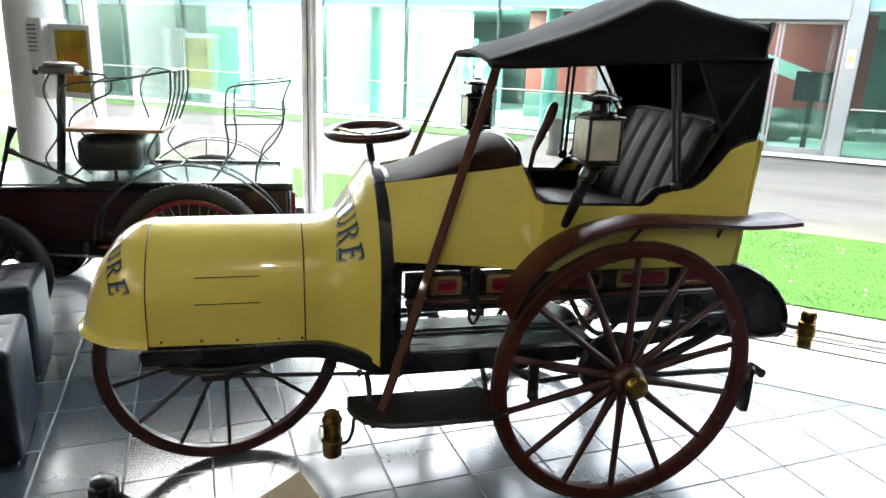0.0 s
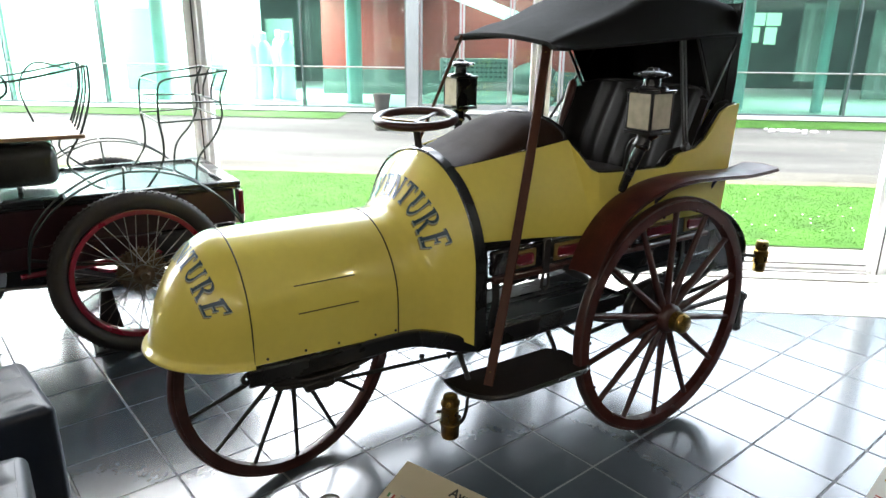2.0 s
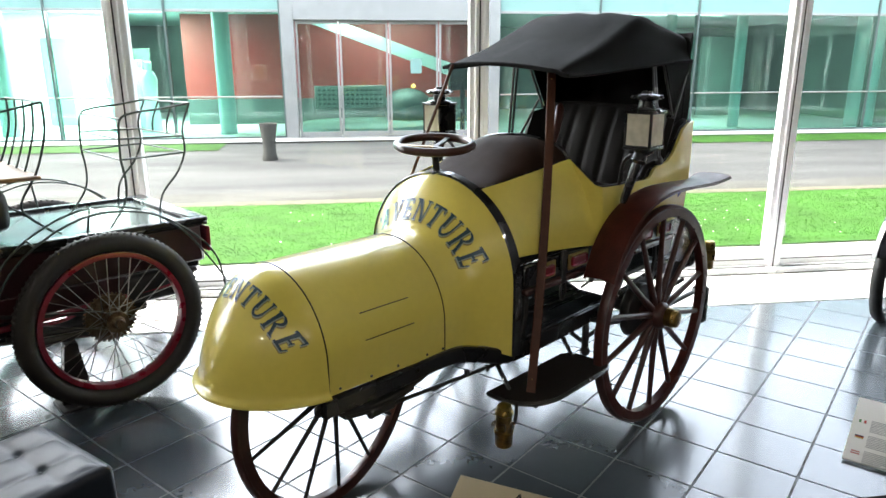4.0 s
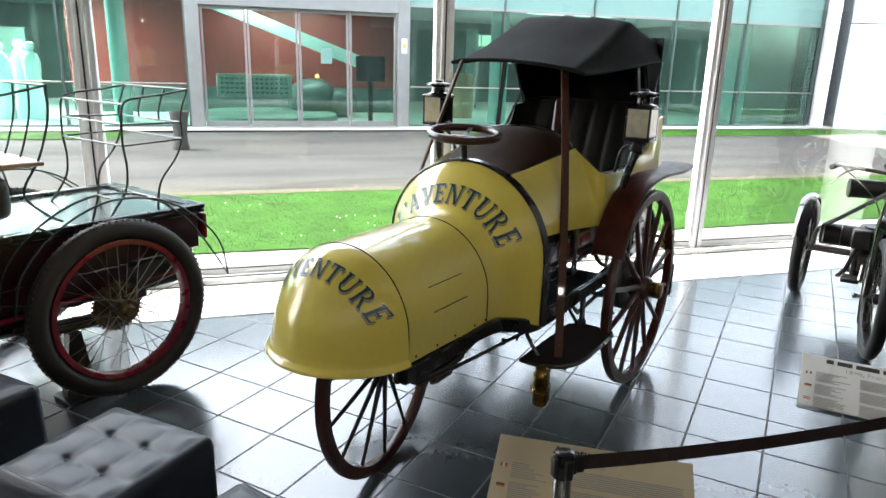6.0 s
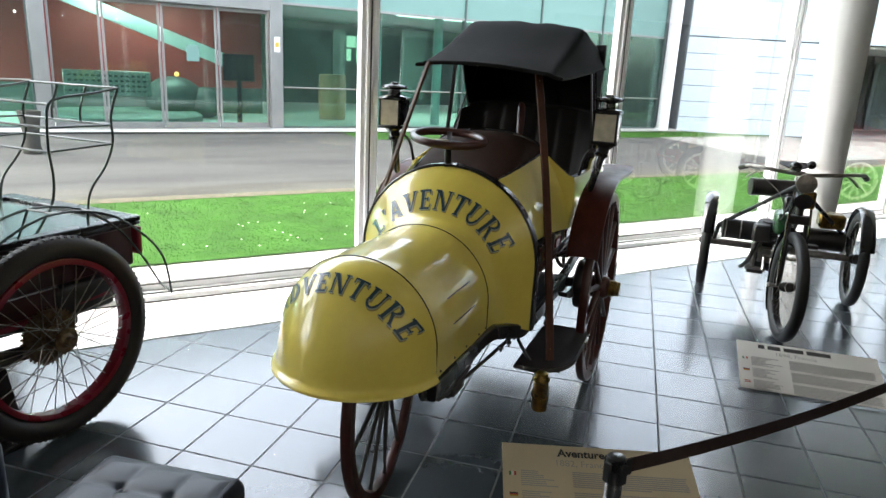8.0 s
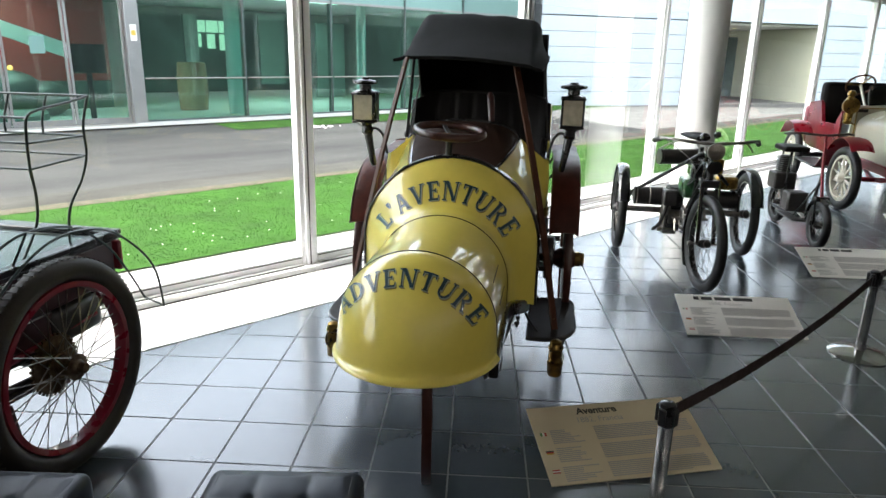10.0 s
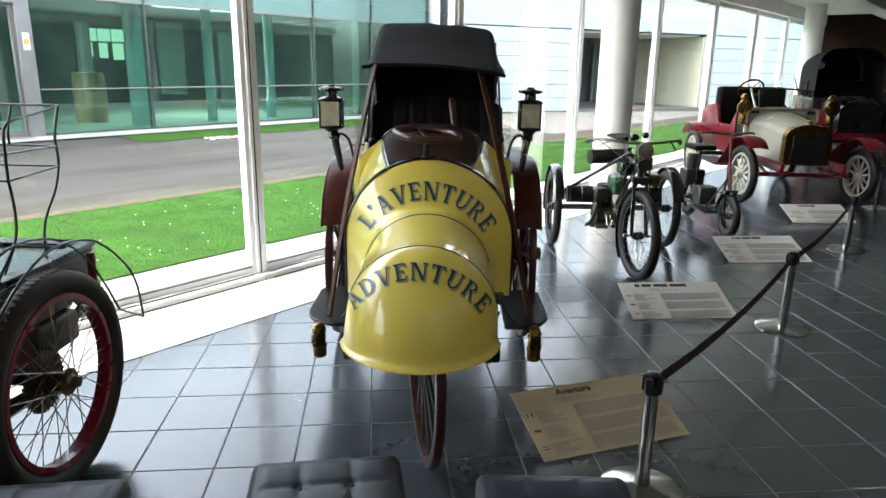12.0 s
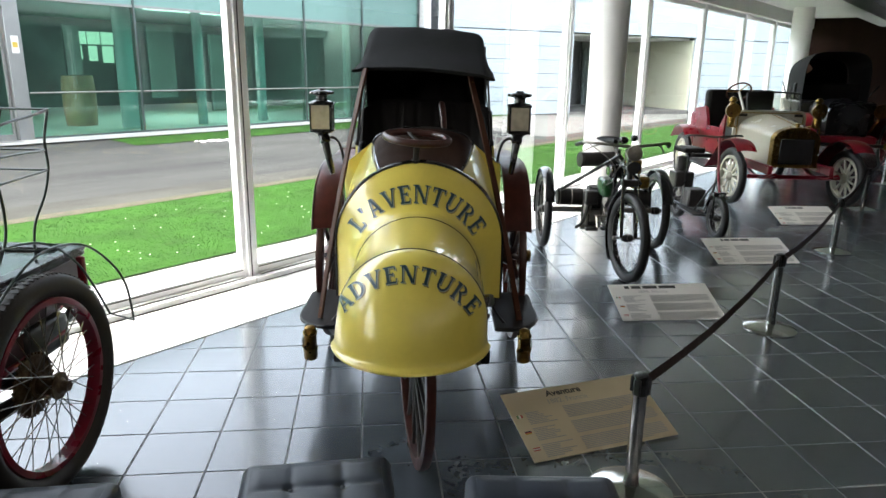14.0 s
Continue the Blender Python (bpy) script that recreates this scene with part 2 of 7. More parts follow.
LOBBYDARK = material("dark_lobby_wall", (0.22, 0.28, 0.265), 0.6, second=(0.12, 0.155, 0.15), scale=0.8, fine=30, vary=0.3, bump=0.02)
LOBBYSHADE = material("dark_slate_lobby_panel", (0.07, 0.09, 0.088), 0.55, second=(0.04, 0.052, 0.05), scale=1.1, fine=30, vary=0.3, bump=0.02)
LOBBYRED = material("red_lobby_wall", (0.259, 0.013, 0.011), 0.55, second=(0.20, 0.014, 0.012), scale=0.9, fine=30, vary=0.25, bump=0.02)
LOBBYTEAL = material("teal_column_paint", (0.26, 0.36, 0.36), 0.5, vary=0.08, bump=0.01)
CREAMWALL = material("pale_green_cream_wall", (0.60, 0.60, 0.47), 0.8, second=(0.52, 0.53, 0.42), scale=1.5, fine=50, vary=0.08, bump=0.03)
STUMP = material("brown_barrel_wood", (0.40, 0.24, 0.14), 0.6, second=(0.24, 0.14, 0.08), scale=6, fine=70, vary=0.3, bump=0.2, stretch=(3, 3, 0.5))
WINGPANEL = material("pale_enamelled_cladding", (0.50, 0.56, 0.60), 0.7, second=(0.46, 0.52, 0.57), scale=0.9, fine=50, vary=0.03, bump=0.0, spec=0.15, rough_vary=0.02)
WINGCORE = material("dark_joint_backing", (0.10, 0.11, 0.115), 0.9, scale=3, fine=60, vary=0.1, bump=0.0)
WHITEPANEL = material("white_metal_cladding", (0.74, 0.77, 0.80), 0.8, second=(0.70, 0.73, 0.77), scale=1.2, fine=50, vary=0.02, bump=0.0, spec=0.1, rough_vary=0.02)
SCREEN = material("dark_screen", (0.01, 0.011, 0.013), 0.15, vary=0.1, bump=0)
ORANGE = material("orange_plastic_globe", (0.75, 0.30, 0.05), 0.4, vary=0.1, bump=0)
PEBBLE = material("white_pebbles", (0.62, 0.61, 0.58), 0.7, vary=0.15, bump=0.1)
PICTURE = material("printed_picture", (0.80, 0.62, 0.04), 0.4, second=(0.45, 0.25, 0.03), scale=7, fine=40, vary=0.2, bump=0)
LAMPORANGE = glowing("orange_lamp_glow", (1.0, 0.42, 0.12), 0.5)
WARMGLOW = glowing("warm_lamp_glow", (1.0, 0.62, 0.25), 14)
COOLGLOW = glowing("downlight_glow", (1.0, 0.93, 0.82), 60)


# ---- mesh helpers ----
class Geo:
    """Vertices and faces of one mesh, grown shape by shape."""

    def __init__(self):
        self.v, self.f = [], []

    def add(self, verts, faces, m=None):
        o = len(self.v)
        self.v += [tuple(m @ Vector(p)) if m else tuple(p) for p in verts]
        self.f += [tuple(i + o for i in f) for f in faces]
        return self

    def box(self, x0, x1, y0, y1, z0, z1, bev=0.0, m=None):
        lo, hi = (min(x0, x1), min(y0, y1), min(z0, z1)), (max(x0, x1), max(y0, y1), max(z0, z1))
        if not bev:
            vs = [((lo, hi)[i & 1][0], (lo, hi)[i >> 1 & 1][1], (lo, hi)[i >> 2][2]) for i in range(8)]
            return self.add(vs, [(0, 2, 3, 1), (4, 5, 7, 6), (0, 1, 5, 4), (2, 6, 7, 3), (0, 4, 6, 2), (1, 3, 7, 5)], m)
        bm = bmesh.new()
        bmesh.ops.create_cube(bm, size=1)
        for v in bm.verts:
            v.co = Vector([lo[k] if v.co[k] < 0 else hi[k] for k in range(3)])
        bmesh.ops.bevel(bm, geom=bm.edges[:], offset=bev, segments=3 if bev > 0.018 else 1, affect="EDGES", profile=0.6)
        bm.verts.index_update()
        self.add([v.co for v in bm.verts], [[v.index for v in f.verts] for f in bm.faces], m)
        bm.free()
        return self

    def loft(self, rings, closed=True, caps=True, m=None):
        n = len(rings[0])
        fs = []
        for i in range(len(rings) - 1):
            for j in range(n if closed else n - 1):
                k = (j + 1) % n
                fs.append((i * n + j, i * n + k, (i + 1) * n + k, (i + 1) * n + j))
        if caps:
            fs += [tuple(range(n))[::-1], tuple((len(rings) - 1) * n + j for j in range(n))]
        return self.add([p for r in rings for p in r], fs, m)

    def tube(self, pts, r, n=8, closed=False, flat=None, m=None):
        """A round bar along a line of points; flat=(width, thickness, side vector) makes it a strap."""
        pts = [Vector(p) for p in pts]
        rings, k, side = [], len(pts), None
        for i, p in enumerate(pts):
            a = pts[(i - 1) % k] if closed else pts[max(i - 1, 0)]
            b = pts[(i + 1) % k] if closed else pts[min(i + 1, k - 1)]
            d = (b - a).normalized()
            if flat:
                s = Vector(flat[2])
                s = (s - d * s.dot(d)).normalized()
                u = d.cross(s)
                w, h = flat[0] / 2, flat[1] / 2
                c = min(w, h) * 0.4
                rings.append([p + s * x + u * y for x, y in ((-w, -h + c), (-w + c, -h), (w - c, -h), (w, -h + c), (w, h - c), (w - c, h), (-w + c, h), (-w, h - c))])
                continue
            if side is None:
                side = d.orthogonal().normalized()
            side = (side - d * side.dot(d)).normalized()
            u = d.cross(side)
            rad = r[i] if isinstance(r, (list, tuple)) else r
            rings.append([p + (side * math.cos(q) + u * math.sin(q)) * rad for q in [2 * math.pi * j / n for j in range(n)]])
        if closed:
            rings.append(rings[0])
        return self.loft(rings, True, not closed, m)

    def lathe(self, prof, o=(0, 0, 0), axis=(0, 0, 1), n=24, m=None, arc=(0, 360), cap=True):
        """(radius, height) pairs turned round an axis through o."""
        ax = Vector(axis).normalized()
        s = ax.orthogonal().normalized()
        u = ax.cross(s)
        full = arc == (0, 360)
        k = n if full else n + 1
        rings = []
        for r, h in prof:
            rings.append([Vector(o) + ax * h + (s * math.cos(q) + u * math.sin(q)) * max(r, 1e-4) for q in [radians(arc[0] + (arc[1] - arc[0]) * j / n) for j in range(k)]])
        return self.loft(rings, full, full and cap and prof[0] != prof[-1], m)

    def torus(self, o, axis, big, small, n=40, k=10, squash=1.0, m=None):
        ax = Vector(axis).normalized()
        s = ax.orthogonal().normalized()
        u = ax.cross(s)
        rings = []
        for i in range(n + 1):
            q = 2 * math.pi * i / n
            d = s * math.cos(q) + u * math.sin(q)
            rings.append([Vector(o) + d * (big + small * math.cos(t)) + ax * small * squash * math.sin(t) for t in [2 * math.pi * j / k for j in range(k)]])
        return self.loft(rings, True, False, m)

    def prism(self, poly, m, h):
        n = len(poly)
        return self.add([(x, y, 0) for x, y in poly] + [(x, y, h) for x, y in poly], [tuple(range(n))[::-1], tuple(range(n, 2 * n))] + [(i, (i + 1) % n, n + (i + 1) % n, n + i) for i in range(n)], m)

    def ball(self, o, r, n=14, k=8, squash=1.0):
        return self.lathe([(r * math.sin(math.pi * i / k), -r * squash * math.cos(math.pi * i / k)) for i in range(k + 1)], o, (0, 0, 1), n)

    def shell(self, rows, t, m=None):
        """A curved sheet through rows of points, given a thickness."""
        rows = [[Vector(p) for p in r] for r in rows]
        R, C = len(rows), len(rows[0])
        back = []
        for i in range(R):
            line = []
            for j in range(C):
                du = rows[min(i + 1, R - 1)][j] - rows[max(i - 1, 0)][j]
                dv = rows[i][min(j + 1, C - 1)] - rows[i][max(j - 1, 0)]
                nn = du.cross(dv)
                line.append(rows[i][j] - (nn.normalized() * t if nn.length > 1e-9 else Vector((0, 0, t))))
            back.append(line)
        A = lambda i, j: i * C + j
        B = lambda i, j: R * C + i * C + j
        fs = []
        for i in range(R - 1):
            for j in range(C - 1):
                fs.append((A(i, j), A(i, j + 1), A(i + 1, j + 1), A(i + 1, j)))
                fs.append((B(i, j), B(i + 1, j), B(i + 1, j + 1), B(i, j + 1)))
        for i in range(R - 1):
            fs.append((A(i, 0), A(i + 1, 0), B(i + 1, 0), B(i, 0)))
            fs.append((A(i, C - 1), B(i, C - 1), B(i + 1, C - 1), A(i + 1, C - 1)))
        for j in range(C - 1):
            fs.append((A(0, j), B(0, j), B(0, j + 1), A(0, j + 1)))
            fs.append((A(R - 1, j), A(R - 1, j + 1), B(R - 1, j + 1), B(R - 1, j)))
        return self.add([p for r in rows for p in r] + [p for r in back for p in r], fs, m)

    def mesh(self, name, mat, smooth=38):
        me = bpy.data.meshes.new(name)
        me.from_pydata(self.v, [], self.f)
        me.materials.append(mat)
        if smooth:
            bm = bmesh.new()
            bm.from_mesh(me)
            bmesh.ops.recalc_face_normals(bm, faces=bm.faces)
            for f in bm.faces:
                f.smooth = True
            for e in bm.edges:
                if len(e.link_faces) == 2 and e.calc_face_angle(0) > radians(smooth):
                    e.smooth = False
            bm.to_mesh(me)
            bm.free()
        me.update()
        return me


def part(name, g, mat, parent=None, label="", smooth=38, at=None):
    """One mesh object from a Geo (or a mesh that is shared), under a thing or a part."""
    ob = new(name, g.mesh(name, mat, smooth) if isinstance(g, Geo) else g)
    ob.parent = parent
    if at is not None:
        ob.matrix_basis = at
    return tagged(ob, label) if label else ob


def thing(name, m, label, category, group=""):
    ob = new(name)
    ob.empty_display_size = 0.1
    ob.matrix_basis = m
    return tagged(ob, label, category, group)


def curve(points, n=8):
    """A smooth line through the given points."""
    P = [Vector(p) for p in points]
    out = []
    for i in range(len(P) - 1):
        a, b, c, d = P[max(i - 1, 0)], P[i], P[i + 1], P[min(i + 2, len(P) - 1)]
        for k in range(n):
            t = k / n
            out.append(0.5 * (2 * b + (c - a) * t + (2 * a - 5 * b + 4 * c - d) * t * t + (3 * b - a - 3 * c + d) * t ** 3))
    return out + [P[-1]]


def lettering(text, size, thick=0.0, spacing=1.0):
    """The outline of a word in the built-in font as flat vertices and faces, finely cut, centred on its width."""
    cu = bpy.data.curves.new("word", "FONT")
    cu.body, cu.size, cu.align_x, cu.space_character, cu.offset, cu.resolution_u = text, size, "CENTER", spacing, thick, 3
    ob = new("word", cu)
    me = bpy.data.meshes.new_from_object(ob.evaluated_get(bpy.context.evaluated_depsgraph_get()))
    bpy.data.objects.remove(ob)
    bm = bmesh.new()
    bm.from_mesh(me)
    bmesh.ops.triangulate(bm, faces=bm.faces)
    for _ in range(2):
        bmesh.ops.subdivide_edges(bm, edges=[e for e in bm.edges if e.calc_length() > size * 0.16], cuts=1, use_grid_fill=True)
        bmesh.ops.triangulate(bm, faces=bm.faces)
    bm.verts.index_update()
    out = [tuple(v.co) for v in bm.verts], [tuple(v.index for v in f.verts) for f in bm.faces]
    bm.free()
    bpy.data.meshes.remove(me)
    return out


def spoked_wheel(parent, name, at, R, tyre_r, width, spokes, mats, hub_r, hub_len, spoke_r, label="", wire=False, rim_h=0.03, solid_tyre=True, axis_out=-1):
    """A wheel in the x-z plane under its vehicle: rim, with tyre, hub and single spokes as its pieces."""
    rim_mat, tyre_mat, spoke_mat, hub_mat = mats
    ri = R - tyre_r * (1 if solid_tyre else 2)
    g = Geo().lathe([(ri - rim_h, -width / 2), (ri - rim_h * 0.3, -width / 2 - 0.001), (ri, -width / 2), (ri, width / 2), (ri - rim_h * 0.3, width / 2 + 0.001), (ri - rim_h, width / 2), (ri - rim_h - 0.004, 0), (ri - rim_h, -width / 2)], (0, 0, 0), (0, 1, 0), 64)
    w = part(name, g, rim_mat, parent, label, at=at)
    if solid_tyre:
        g = Geo().lathe([(ri + 0.001, -width / 2), (R - 0.004, -width / 2), (R, -width / 4), (R, width / 4), (R - 0.004, width / 2), (ri + 0.001, width / 2), (ri + 0.001, -width / 2)], (0, 0, 0), (0, 1, 0), 64)
    else:
        g = Geo().torus((0, 0, 0), (0, 1, 0), R - tyre_r, tyre_r, 72, 14)
    part("tyre", g, tyre_mat, w)
    h = hub_len / 2
    g = Geo().lathe([(0, -h), (hub_r * 0.5, -h), (hub_r * 0.55, -h * 0.7), (hub_r * 0.8, -h * 0.62), (hub_r, -h * 0.4), (hub_r, h * 0.4), (hub_r * 0.8, h * 0.62), (hub_r * 0.55, h), (0, h)], (0, 0, 0), (0, 1, 0), 24)
    part("hub", g, hub_mat, w)
    inner, outer = hub_r * 0.85, ri - rim_h + 0.006
    if wire:
        me = Geo().tube([(inner, -h * 0.5, 0.0), (outer, 0, 0)], spoke_r, 5).mesh("spoke", spoke_mat)
        me2 = Geo().tube([(inner, h * 0.5, 0.0), (outer, 0, 0)], spoke_r, 5).mesh("spoke", spoke_mat)
        for i in range(spokes):
            q = 360 * i / spokes
            lean = 28 if (i // 2) % 2 else -28
            sp = part("spoke", me if i % 2 else me2, spoke_mat, w)
            sp.matrix_basis = pose(0, 0, 0, 0, q, 0) @ Matrix.Translation((outer, 0, 0)) @ pose(0, 0, 0, 0, lean * inner / outer * 2.2, 0) @ Matrix.Translation((-outer, 0, 0))
    else:
        prof = [(spoke_r * 1.15, inner), (spoke_r * 1.25, inner + 0.03), (spoke_r, inner + 0.12), (spoke_r * 0.8, outer - 0.03), (spoke_r * 0.95, outer)]
        me = Geo().lathe(prof, (0, 0, 0), (1, 0, 0), 10).mesh("spoke", spoke_mat)
        for i in range(spokes):
            part("spoke", me, spoke_mat, w, at=pose(0, 0, 0, 0, 360 * (i + 0.5) / spokes, 0))
    return w


# ---- the hall: window wall along x + y = 2.35, s along it, n outwards ----
WALL = pose(1.175, 1.175, 0, 0, 0, -45)
BAY, FIRST, HEAD, CEIL = 2.25, -0.92, 2.57, 2.82
S0, S1, NBACK = -9.92, 18.0, -8.2
STEP, HIGH_HEAD, HIGH_CEIL = 5.90, 3.60, 3.85  # up to here along the glass an unseen taller part is added, for more daylight


def setting(name, g, mat, label="", smooth=0, m=WALL):
    ob = part(name, g, mat, None, label, smooth)
    ob.matrix_basis = m
    return tagged(ob, kind="structure")


floor = setting("floor", Geo().box(S0 - 0.3, S1 + 0.3, NBACK - 0.3, 0.06, -0.30, -0.0016), GROUT, "pale grout bed of the tiled hall floor")
setting("ceiling", Geo().box(STEP, S1 + 0.3, NBACK - 0.3, 0.45, CEIL, CEIL + 0.3), CEILINGWHITE, "white painted hall ceiling")
# unseen raised ceiling, kept grey so that it bounces less light
setting("ceiling_high", Geo().box(S0 - 0.3, STEP, NBACK - 0.3, 0.45, HIGH_CEIL, HIGH_CEIL + 0.3), CEILINGGREY, "unseen ceiling over the added taller part, grey to limit bounced light")
setting("ceiling_step", Geo().box(STEP, STEP + 0.2, NBACK, 0.16, CEIL + 0.3, HIGH_CEIL + 0.3), CEILINGWHITE, "white step up to the added taller ceiling")
# back and side walls are unseen; their dark brown holds down bounced light
setting("wall_back_1", Geo().box(1.0, S1 + 0.3, NBACK - 0.25, NBACK, -0.3, HIGH_CEIL), BROWNWALL, "unseen dark brown back wall of the hall")
setting("wall_back_2", Geo().box(S0 - 0.3, 1.0, NBACK - 0.25, NBACK, -0.3, HIGH_CEIL), BROWNWALL, "unseen dark brown back wall of the hall")
setting("wall_end", Geo().box(S1, S1 + 0.25, NBACK, -0.05, -0.3, CEIL), BROWNWALL, "dark brown panelled end wall of the hall")
setting("wall_side", Geo().box(S0 - 0.25, S0, NBACK, -0.05, -0.3, HIGH_CEIL), BROWNWALL, "unseen side wall of the hall, dark brown to limit bounced light")
setting("window_lintel", Geo().box(STEP + 0.2, S1 + 0.3, -0.14, 0.16, HEAD, CEIL), PLASTER, "white plastered beam over the window wall")
setting("window_lintel_high", Geo().box(S0 - 0.3, STEP - 0.002, -0.14, 0.16, HIGH_HEAD, HIGH_CEIL), PLASTER, "white plastered beam over the added window height")
setting("window_jamb", Geo().box(STEP, STEP + 0.198, -0.14, 0.16, HEAD + 0.002, CEIL + 0.298), PLASTER, "white plastered end of the added window height")
setting("ceiling_beam", Geo().box(9.5, S1, -1.9, -1.55, CEIL - 0.22, CEIL, 0.01), CEILINGWHITE, "white ceiling beam")

# white stone border along the glass, in slabs
border = setting("stone_border", Geo().box(S0, S1, -0.69, -0.10, -0.02, 0.0015), MARBLE, "white stone floor border along the window wall")
slab = Geo().box(-0.5595, 0.5595, -0.295, 0.292, 0, 0.004, 0.0015).mesh("slab", MARBLE)
for i in range(int((S1 - S0) / 1.125)):
    part("slab", slab, MARBLE, border, at=pose(S0 + 0.5625 + 1.125 * i, -0.395, 0.0012))

# round columns
for i, s in enumerate((-3.07, 5.75, 14.75)):
    setting("column_%d" % (i + 1), Geo().lathe([(0.2, 0.006), (0.2, HIGH_CEIL if s < STEP else CEIL)], (s, -0.56, 0), (0, 0, 1), 40), PLASTER, "round white plastered column", 38)

# window wall: sill, head, posts and panes
# the first two bays are unseen, added to light the nose and stools
posts = [FIRST + BAY * k for k in range(-4, 9)]
for i in range(len(posts) - 1):
    a, b = posts[i] + 0.065, posts[i + 1] - 0.065
    top = HIGH_HEAD if b < STEP else HEAD
    w = setting("window_%d" % (i + 1), Geo().box(a - 0.06, b + 0.06, -0.10, 0.10, 0.0, 0.045, 0.004), WHITEFRAME, "full-height white aluminium window with clear glass")
    part("window_sill", Geo().box(a, b, -0.035, 0.035, 0.045, 0.115, 0.004).box(a, b, -0.06, -0.036, 0.045, 0.06, 0.003), WHITEFRAME, w)
    part("gasket", Geo().box(a + 0.002, b - 0.002, -0.0385, -0.0352, 0.098, 0.104).box(a, b, -0.1015, -0.1002, 0.004, 0.010).box(a, b, -0.0615, -0.0602, 0.047, 0.052), GASKET, w)
    part("window_frame", Geo().box(a, b, -0.035, 0.035, top - 0.07, top, 0.004).box(a - 0.06, a, -0.035, 0.035, 0.045, top, 0.004).box(b, b + 0.06, -0.035, 0.035, 0.045, top, 0.004), WHITEFRAME, w)
    p = part("pane", Geo().box(a - 0.005, b + 0.005, -0.004, 0.004, 0.11, top - 0.065), PANE, w, "clear glass pane", 0)
    p.visible_shadow = False
for i, s in enumerate(posts):
    top = HIGH_HEAD if s < STEP else HEAD
    w = setting("mullion_%d" % (i + 1), Geo().box(s - 0.032, s - 0.005, -0.055, 0.055, 0.045, top, 0.004).box(s + 0.005, s + 0.032, -0.055, 0.055, 0.045, top, 0.004), WHITEFRAME, "white aluminium mullion between two panes")
    part("gasket", Geo().box(s - 0.005, s + 0.005, -0.050, 0.058, 0.045, top), GASKET, w)

# ---- outdoors ----
GR = lambda n: -0.02 if n < 3.3 else -0.02 + 0.16 * min(1.0, (n - 3.3) / 5.6)
ns = [0.10, 0.81, 3.29, 4.5, 6.0, 7.4, 8.73, 9.2, 30, 120, 400]
zs = [GR(n) - 0.015 for n in ns]
setting("ground", Geo().add([(s, n, z) for n, z in zip(ns, zs) for s in (-400, 400)], [(2 * i, 2 * i + 1, 2 * i + 3, 2 * i + 2) for i in range(len(ns) - 1)]), KERB, "pale concrete ground outside")


def strip(name, n0, n1, mat, label, s0=-40, s1=60, lift=0.0, wave=0.0, cells=2):
    rows = []
    k = max(2, int((s1 - s0) * 2)) if wave else 2
    for i in range(cells + 1):
        n = n0 + (n1 - n0) * i / cells
        rows.append([(s0 + (s1 - s0) * j / k, n + (wave * noise.noise(Vector((j * 0.31, n, 2))) if wave and i in (0, cells) else 0), GR(n) + lift) for j in range(k + 1)])
    g = Geo()
    g.loft(rows, False, False)
    return setting(name, g, mat, label)


strip("pavement", 0.10, 0.85, KERB, "pale concrete apron outside the window", lift=-0.012)
strip("lawn", 0.80, 3.24, LAWN, "bright green mown lawn outside the window", lift=0.0, wave=0.05)
strip("dry_verge", 3.2, 3.42, DRYGRASS, "dry yellowed verge between lawn and drive", lift=0.004, wave=0.06)
strip("drive", 3.34, 8.75, ASPHALT, "grey weathered concrete drive", lift=0.001, cells=6)
# paler strip stands in for the grazing reflection on this stretch
strip("drive_pale", 3.92, 8.74, KERBGREY, "drive before the white wing, grazing reflection put into its paler colour", s0=12.2, s1=60, lift=0.006, wave=0.03)
strip("drive_edge", 3.40, 3.92, DRIVEEDGE, "paler concrete edging of the drive", lift=0.004, wave=0.04)
strip("lawn_far", 7.5, 8.45, LAWN, "narrow green lawn before the glass building", s0=4.4, s1=60, lift=0.012, wave=0.05)
strip("lawn_far_side", 7.6, 8.45, LAWN, "narrow green lawn before the glass building", s0=-40, s1=-1.9, lift=0.012, wave=0.05)
strip("kerb", 8.45, 9.05, KERB, "pale concrete kerb along the glass building", lift=0.03)


def grass(name, n0, n1, s0, s1, count, tall, label):
    """Blades of grass, one mesh for what nobody could count."""
    rng = np.random.default_rng(5)
    s, n = rng.uniform(s0, s1, count), rng.uniform(n0, n1, count)
    h, q = tall * rng.uniform(0.4, 1.2, count), rng.uniform(0, 6.283, count)
    w = 0.0022 + 0.0018 * rng.random(count)
    z = np.array([GR(k) for k in n])
    v = np.empty((count, 3, 3))
    v[:, 0] = np.stack([s - w * np.cos(q), n - w * np.sin(q), z], 1)
    v[:, 1] = np.stack([s + w * np.cos(q), n + w * np.sin(q), z], 1)
    v[:, 2] = np.stack([s + h * 0.5 * np.sin(q * 3), n + h * 0.5 * np.cos(q * 5), z + h], 1)
    me = bpy.data.meshes.new(name)
    me.from_pydata(v.reshape(-1, 3).tolist(), [], np.arange(count * 3).reshape(-1, 3).tolist())
    me.materials.append(BLADES)
    ob = new(name, me)
    ob.matrix_basis = WALL
    return tagged(ob, label, "grass", kind="stuff")


grass("grass", 0.80, 3.28, -4.0, 12.0, 90000, 0.009, "short bright green grass blades on the lawn")
grass("grass", 7.5, 8.4, 4.5, 16.0, 9000, 0.03, "short green grass blades before the glass building")

